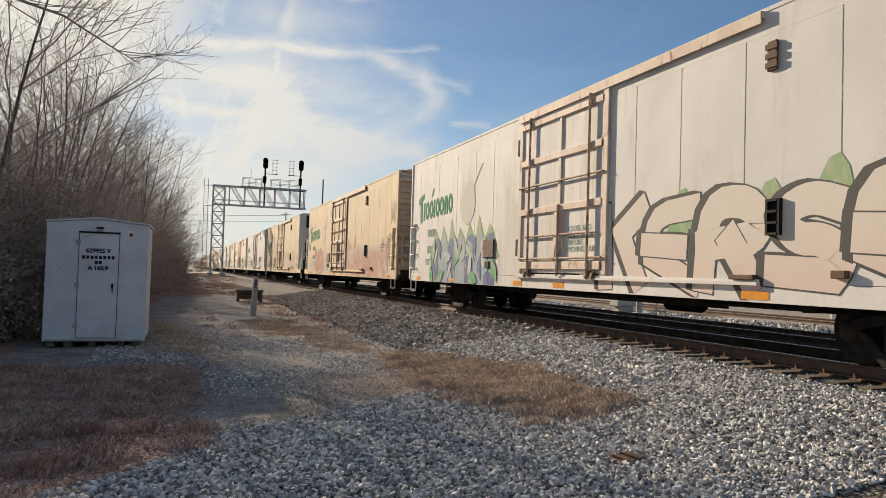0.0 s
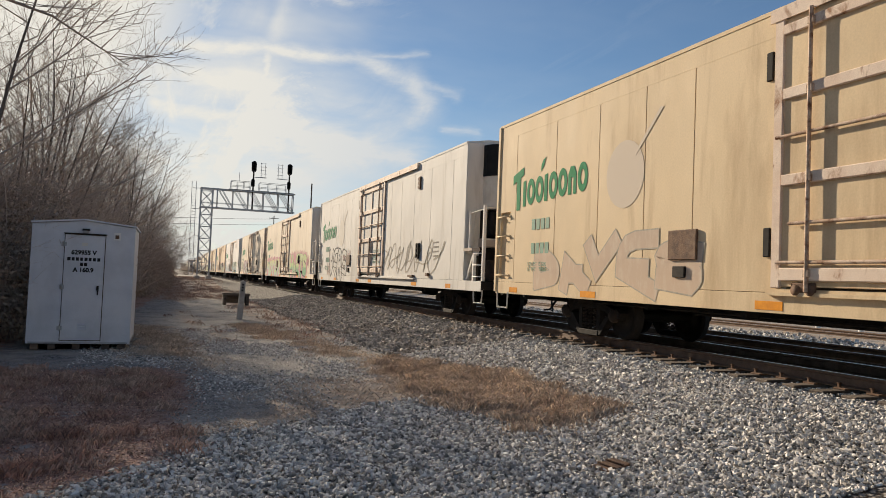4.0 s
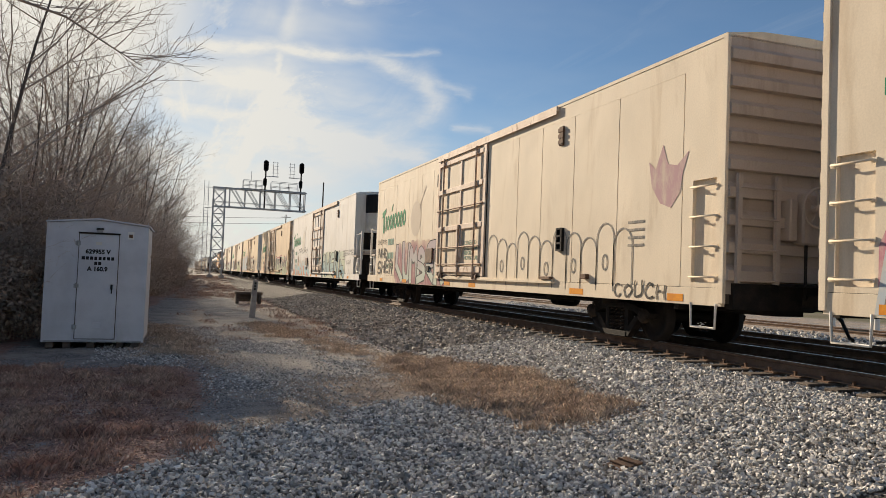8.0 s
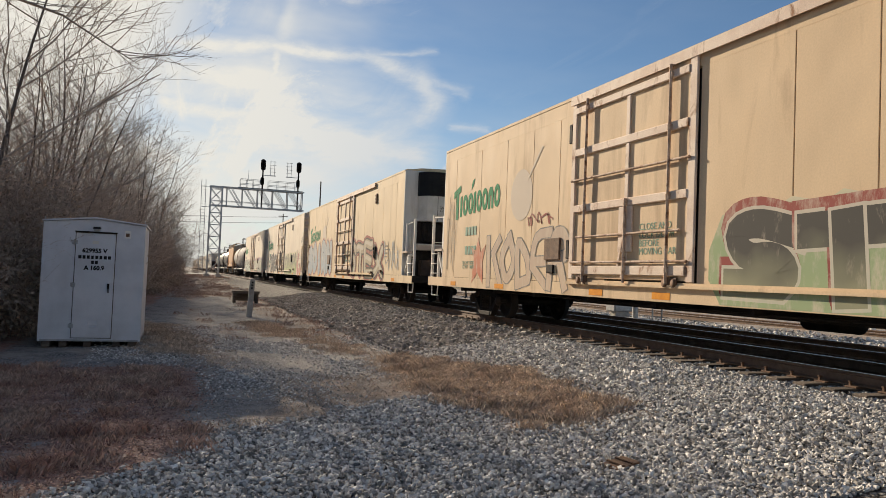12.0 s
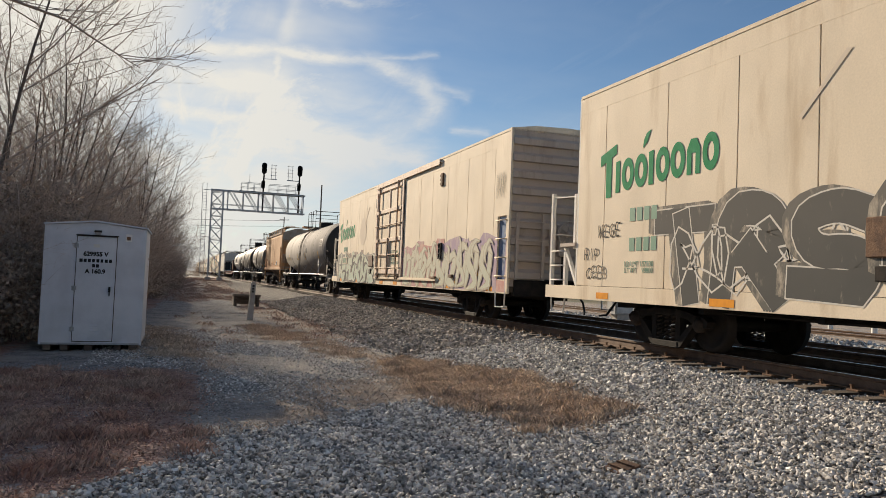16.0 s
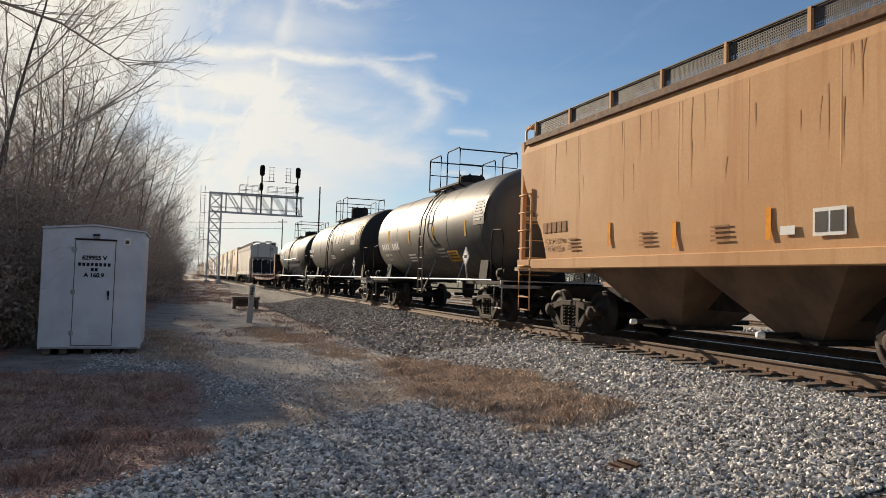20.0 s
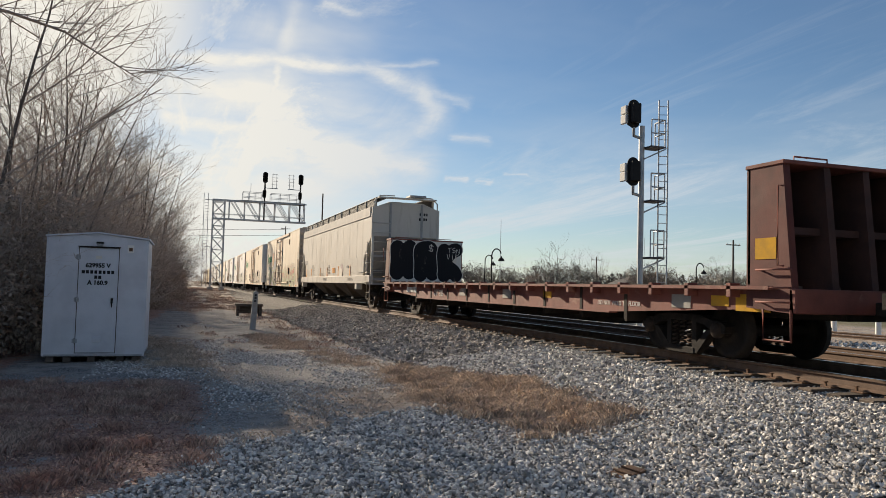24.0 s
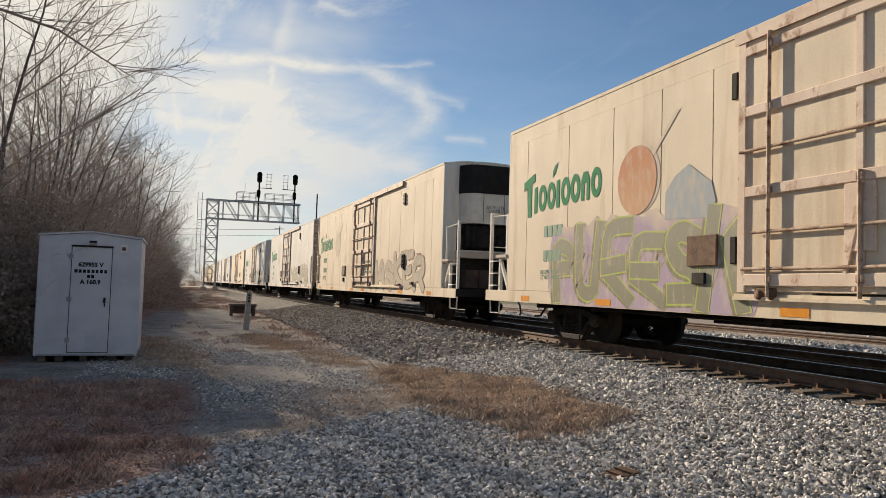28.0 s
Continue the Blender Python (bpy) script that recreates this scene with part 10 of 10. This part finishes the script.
blades("straw_mat", "flattened dry straw between the drive and the ballast", tufts(STRAW_AREA, 1700, 5, 0.05, 0.7), 22, 0.04, STRAW, 6, 0.10, 1.6)
blades("straw_tufts", "brown tufts of dry grass beside the ballast", tufts(STRAW_AREA[:1], 120, 7, 0.2, 0.3), 220, 0.10, STRAW, 8, 0.085, 0.8)
blades("verge_tufts", "small dry tufts along the edge of the drive", tufts(STRAW_AREA[1:], 120, 17, 0.0, 0.4), 40, 0.08, STRAW, 18, 0.08, 0.9)
litter_near = [[(-4.5, 13.2), (-2.69, 13.2), (-0.3, 13.5), (0.25, 12.9), (0.35, 10.6), (0.1, 9.4), (0.22, 8.06), (0.05, 7.0), (-0.6, 6.3), (-1.0, 5.8), (-1.8, 4.8), (-4.5, 6.0)]]
blades("dead_weeds", "low dead brown weeds in the shade", tufts(litter_near, 330, 9, 0.1, 0.8), 22, 0.035, DEADWEED, 10, 0.16, 1.2)
blades("brown_grass", "fuzzy brown grass tufts under the trees", tufts(litter_near, 75, 15, 0.3, 0.6), 160, 0.09, DEADWEED, 16, 0.11, 0.8)
blades("bank_weeds", "dead brown weeds along the drive and the railway bank", tufts(WEED_AREA, 620, 12, 0.05, 0.7), 24, 0.10, DEADWEED, 13, 0.16, 0.9)
blades("soil_grass", "sparse flattened grass on bare soil", tufts(SOIL_AREA, 130, 19, 0.0, 0.5), 10, 0.05, STRAW, 20, 0.12, 1.4)


def leaf_litter(n, seed):
    """Curled dead leaves lying on the shaded ground and blown onto the drive's edge."""
    g = np.random.RandomState(seed)
    x, y = g.uniform(-4.6, 1.0, n), 5.0 + 9.5 * g.random_sample(n) ** 1.3
    keep = zone(LITTER_AREA, x, y) + 0.25 * g.normal(size=n) > 0
    x, y = x[keep], y[keep]
    n = len(x)
    c = np.column_stack([x, y, ground_height(x, y) + g.uniform(0.004, 0.03, n)])
    a = g.uniform(0, math.tau, n)
    s = g.uniform(0.008, 0.020, n)[:, None]
    t = np.column_stack([np.cos(a), np.sin(a), g.normal(0, 0.35, n)]) * s
    b = np.column_stack([-np.sin(a), np.cos(a), g.normal(0, 0.35, n)]) * s * 0.6
    up = np.column_stack([np.zeros(n), np.zeros(n), s[:, 0] * g.uniform(0.1, 0.6, n)])
    v = np.stack([c - t, c + b + up, c + t, c - b + up], 1).reshape(-1, 3)
    f = np.arange(n * 4).reshape(-1, 4)
    f = np.concatenate([f[:, [0, 1, 2]], f[:, [0, 2, 3]]])
    leaf = material("dry_leaf", (0.50, 0.32, 0.23), 0.75, second=(0.26, 0.135, 0.10), scale=4, random_value=0.6, island=True)
    tagged(new("leaf_litter", fast_mesh("leaf_litter", v, f, leaf)), "brown dead leaves scattered under the trees", "leaves", kind="stuff")


leaf_litter(42000, 41)


# ---- ballast stones and ties ----
STONE = material("ballast_stone", (0.50, 0.475, 0.435), 0.75, second=(0.68, 0.65, 0.61), scale=8, grain=0.2, grain_scale=120, bump=0.2, bump_scale=90, random_value=0.7, island=True, spec=0.4)


DIRTYSTONE = material("dirty_ballast_stone", (0.33, 0.295, 0.255), 0.85, second=(0.46, 0.42, 0.37), scale=6, third=(0.22, 0.17, 0.13), third_scale=0.6, grain=0.2, grain_scale=120, random_value=0.6, island=True)


def stones(name, label, p, size, seed, rounded=True, mat=None):
    """Broken stones with worn edges: shaken cubes, rounded ones with a raised point in each face, lying at all angles."""
    g = np.random.RandomState(seed)
    n = len(p)
    cube = np.array([(x, y, z) for x in (-1, 1) for y in (-1, 1) for z in (-1, 1)], float)
    sides = np.array([(0, 1, 3, 2), (4, 6, 7, 5), (0, 4, 5, 1), (2, 3, 7, 6), (0, 2, 6, 4), (1, 5, 7, 3)])
    v = cube[None] * (1 + g.uniform(-0.5, 0.08, (n, 8, 3)))
    if rounded:
        v = v * 0.92
        v = np.concatenate([v, v[:, sides].mean(2) * (1.14 + g.uniform(-0.14, 0.14, (n, 6, 1)))], 1)
        f = np.array([(q[k], q[(k + 1) % 4], 8 + i) for i, q in enumerate(sides) for k in range(4)])
    else:
        f = sides
    v = v * (size * g.uniform(0.6, 1.25, (n, 1, 1)) * np.stack([g.uniform(0.95, 1.65, n), g.uniform(0.6, 1.0, n), g.uniform(0.42, 0.8, n)], 1)[:, None])
    q = g.normal(size=(n, 4)) * np.array([1.0, 0.38, 0.38, 1.0])
    q /= np.linalg.norm(q, axis=1)[:, None]
    w, x, y, z = q.T
    R = np.stack([1 - 2 * (y * y + z * z), 2 * (x * y - z * w), 2 * (x * z + y * w), 2 * (x * y + z * w), 1 - 2 * (x * x + z * z), 2 * (y * z - x * w),
                  2 * (x * z - y * w), 2 * (y * z + x * w), 1 - 2 * (x * x + y * y)], 1).reshape(n, 3, 3)
    v = np.einsum("nij,nkj->nki", R, v) + p[:, None]
    f = (f[None] + v.shape[1] * np.arange(n)[:, None, None]).reshape(-1, f.shape[1])
    tagged(new(name, fast_mesh(name, v.reshape(-1, 3), f, mat or STONE)), label, "gravel", kind="stuff")


def stone_bed(x0, x1, y0, y1, gap, seed, keep, rise=0.02):
    """Stones laid in a shaken grid, about gap apart, at uneven heights."""
    g = np.random.RandomState(seed)
    gx, gy = np.meshgrid(np.arange(x0, x1, gap), np.arange(y0, y1, gap), indexing="ij")
    x, y = (q.ravel() + g.uniform(-0.5, 0.5, q.size) * gap for q in (gx, gy))
    m = keep(x, y, g)
    x, y = x[m], y[m]
    return np.stack([x, y, ground_height(x, y) + g.uniform(-0.5, 1.0, len(x)) * rise], 1)


def on_ballast(x, y, g):
    """Ballast bank and the gravelled foreground, clear of the ties, within the camera's reach."""
    tie = (np.abs(x - TRACK_X) < 1.33) & (np.mod(y, 0.5) < 0.26)
    seen = (x > -0.24 * y - 0.2) & (x < 1.25 * y + 0.6)
    return (zone(STONE_AREA, x, y) + 0.10 * g.normal(size=len(x)) > 0) & ~tie & seen


def on_drive(x, y, g):
    """Sparse gravel on the drive and round the shed."""
    bare = (zone(STONE_AREA, x, y) < 0) & (zone(LITTER_AREA, x, y) < 0) & (zone(STRAW_AREA, x, y) < 0)
    thin = np.sin(x * 2.3 + y) + np.sin(y * 1.3 - x * 0.7) + g.normal(size=len(x)) * 0.8 > 0.1
    return bare & thin & (x > -0.24 * y)


stones("ballast_stones", "pale grey worn ballast stones", stone_bed(-2.2, 9.0, 4.6, 9.0, 0.0305, 21, on_ballast, 0.031), 0.0203, 22)
stones("bank_ballast_stones", "pale grey ballast stones on the track bank", stone_bed(-1.0, 9.0, 9.0, 15.0, 0.036, 27, on_ballast, 0.036), 0.0235, 28, False)
stones("far_ballast_stones", "grey ballast stones along the track bank", stone_bed(4.0, 9.0, 15.0, 44.0, 0.066, 23, on_ballast, 0.045), 0.042, 24, False, DIRTYSTONE)
stones("track_ballast_stones", "grey ballast stones beside the second track", stone_bed(14.4, 18.2, 8.0, 40.0, 0.11, 33, lambda x, y, g: x > 0, 0.03), 0.05, 34, False)
stones("drive_gravel", "fine grey gravel scattered on the drive", stone_bed(-1.5, 4.4, 7.4, 22.0, 0.055, 25, on_drive, 0.008), 0.015, 26, False)

# rusty plate lying on the stones
plate = thing("tie_plate", "rusty steel tie plate lying on the ballast", "tie plate", pose(3.92, 6.03, float(ground_height(3.92, 6.03)) + 0.035, 4, -6, 20))
part("plate", Build().box(-0.17, 0.17, -0.10, 0.10, -0.012, 0.012, 0.004), RUST, plate)
for x in (-0.06, 0.06):
    part("shoulder", Build().box(x - 0.012, x + 0.012, -0.10, 0.10, 0.012, 0.03, 0.004), RUST, plate)

# ties, spikes and tie plates of the main track, near stretch piece by piece
tie_meshes = []
for k in range(4):
    g = random.Random(k)
    tie_meshes.append(Build().box(-1.30 + g.uniform(-0.04, 0.04), 1.30 + g.uniform(-0.05, 0.05), -0.115, 0.115, -0.175, 0.0, 0.012).mesh("tie", TIE))
plate_mesh = Build().box(-0.17, 0.17, -0.095, 0.095, 0.0, 0.022, 0.004).mesh("rail_plate", RUST)
spike_mesh = Build().box(-0.014, 0.014, -0.014, 0.014, 0.0, 0.05).box(-0.026, 0.026, -0.02, 0.02, 0.05, 0.065).mesh("spike", RUST)
g = random.Random(77)
y = 3.0
count = 0
while y < 78:
    tie = part("tie", tie_meshes[count % 4], None, main_track, at=pose(TRACK_X + g.uniform(-0.05, 0.05), y, RAIL_TOP - 0.172 - 0.022 + g.uniform(-0.006, 0.004), 0, 0, g.uniform(-1.2, 1.2)))
    if y < 34:
        for s in (-1, 1):
            rp = part("rail_plate", plate_mesh, None, main_track, at=pose(TRACK_X + s * GAUGE / 2, y, RAIL_TOP - 0.194))
            if y < 22 and s < 0:
                for dx, dy in ((-0.11, 0.05), (0.11, -0.05)):
                    part("spike", spike_mesh, None, main_track, at=pose(TRACK_X + s * GAUGE / 2 + dx, y + dy, RAIL_TOP - 0.175))
    y += 0.5
    count += 1
far_ties = Build()
while y < 420:
    far_ties.box(TRACK_X - 1.3, TRACK_X + 1.3, y - 0.11, y + 0.11, RAIL_TOP - 0.36, RAIL_TOP - 0.194)
    y += 0.5
part("far_ties", far_ties, TIE, main_track)["kind"] = "stuff"
second_ties = Build()
y = 6.0
while y < 200:
    second_ties.box(SECOND_X - 1.3, SECOND_X + 1.3, y - 0.11, y + 0.11, SECOND_TOP - 0.36, SECOND_TOP - 0.175)
    y += 0.52
part("second_track_ties", second_ties, TIE, second_track)["kind"] = "stuff"
side_ties = Build()
y = 4.0
while y < 160:
    side_ties.box(TRACK2_X - 1.3, TRACK2_X + 1.3, y - 0.11, y + 0.11, 0.16, 0.335)
    y += 0.52
part("siding_ties", side_ties, TIE, side_track)["kind"] = "stuff"


# ---- what moves ----
SPEED = 14.482


def motions():
    for car, s in TRAIN:
        walk(car, [(t, pose(TRACK_X, s - SPEED * t, RAIL_TOP)) for t in (0.0, 7.0, 14.0, 21.0, 28.0)])
    turn = math.degrees(SPEED / FPS / 0.457)
    spins = [Matrix.Rotation(radians(turn * k), 4, "X") for k in range(841)]
    for ws in SPINNING:
        rest = Matrix.Translation(ws.matrix_basis.translation)
        walk(ws, [(k / FPS, rest @ spins[k]) for k in range(841)])


motions()
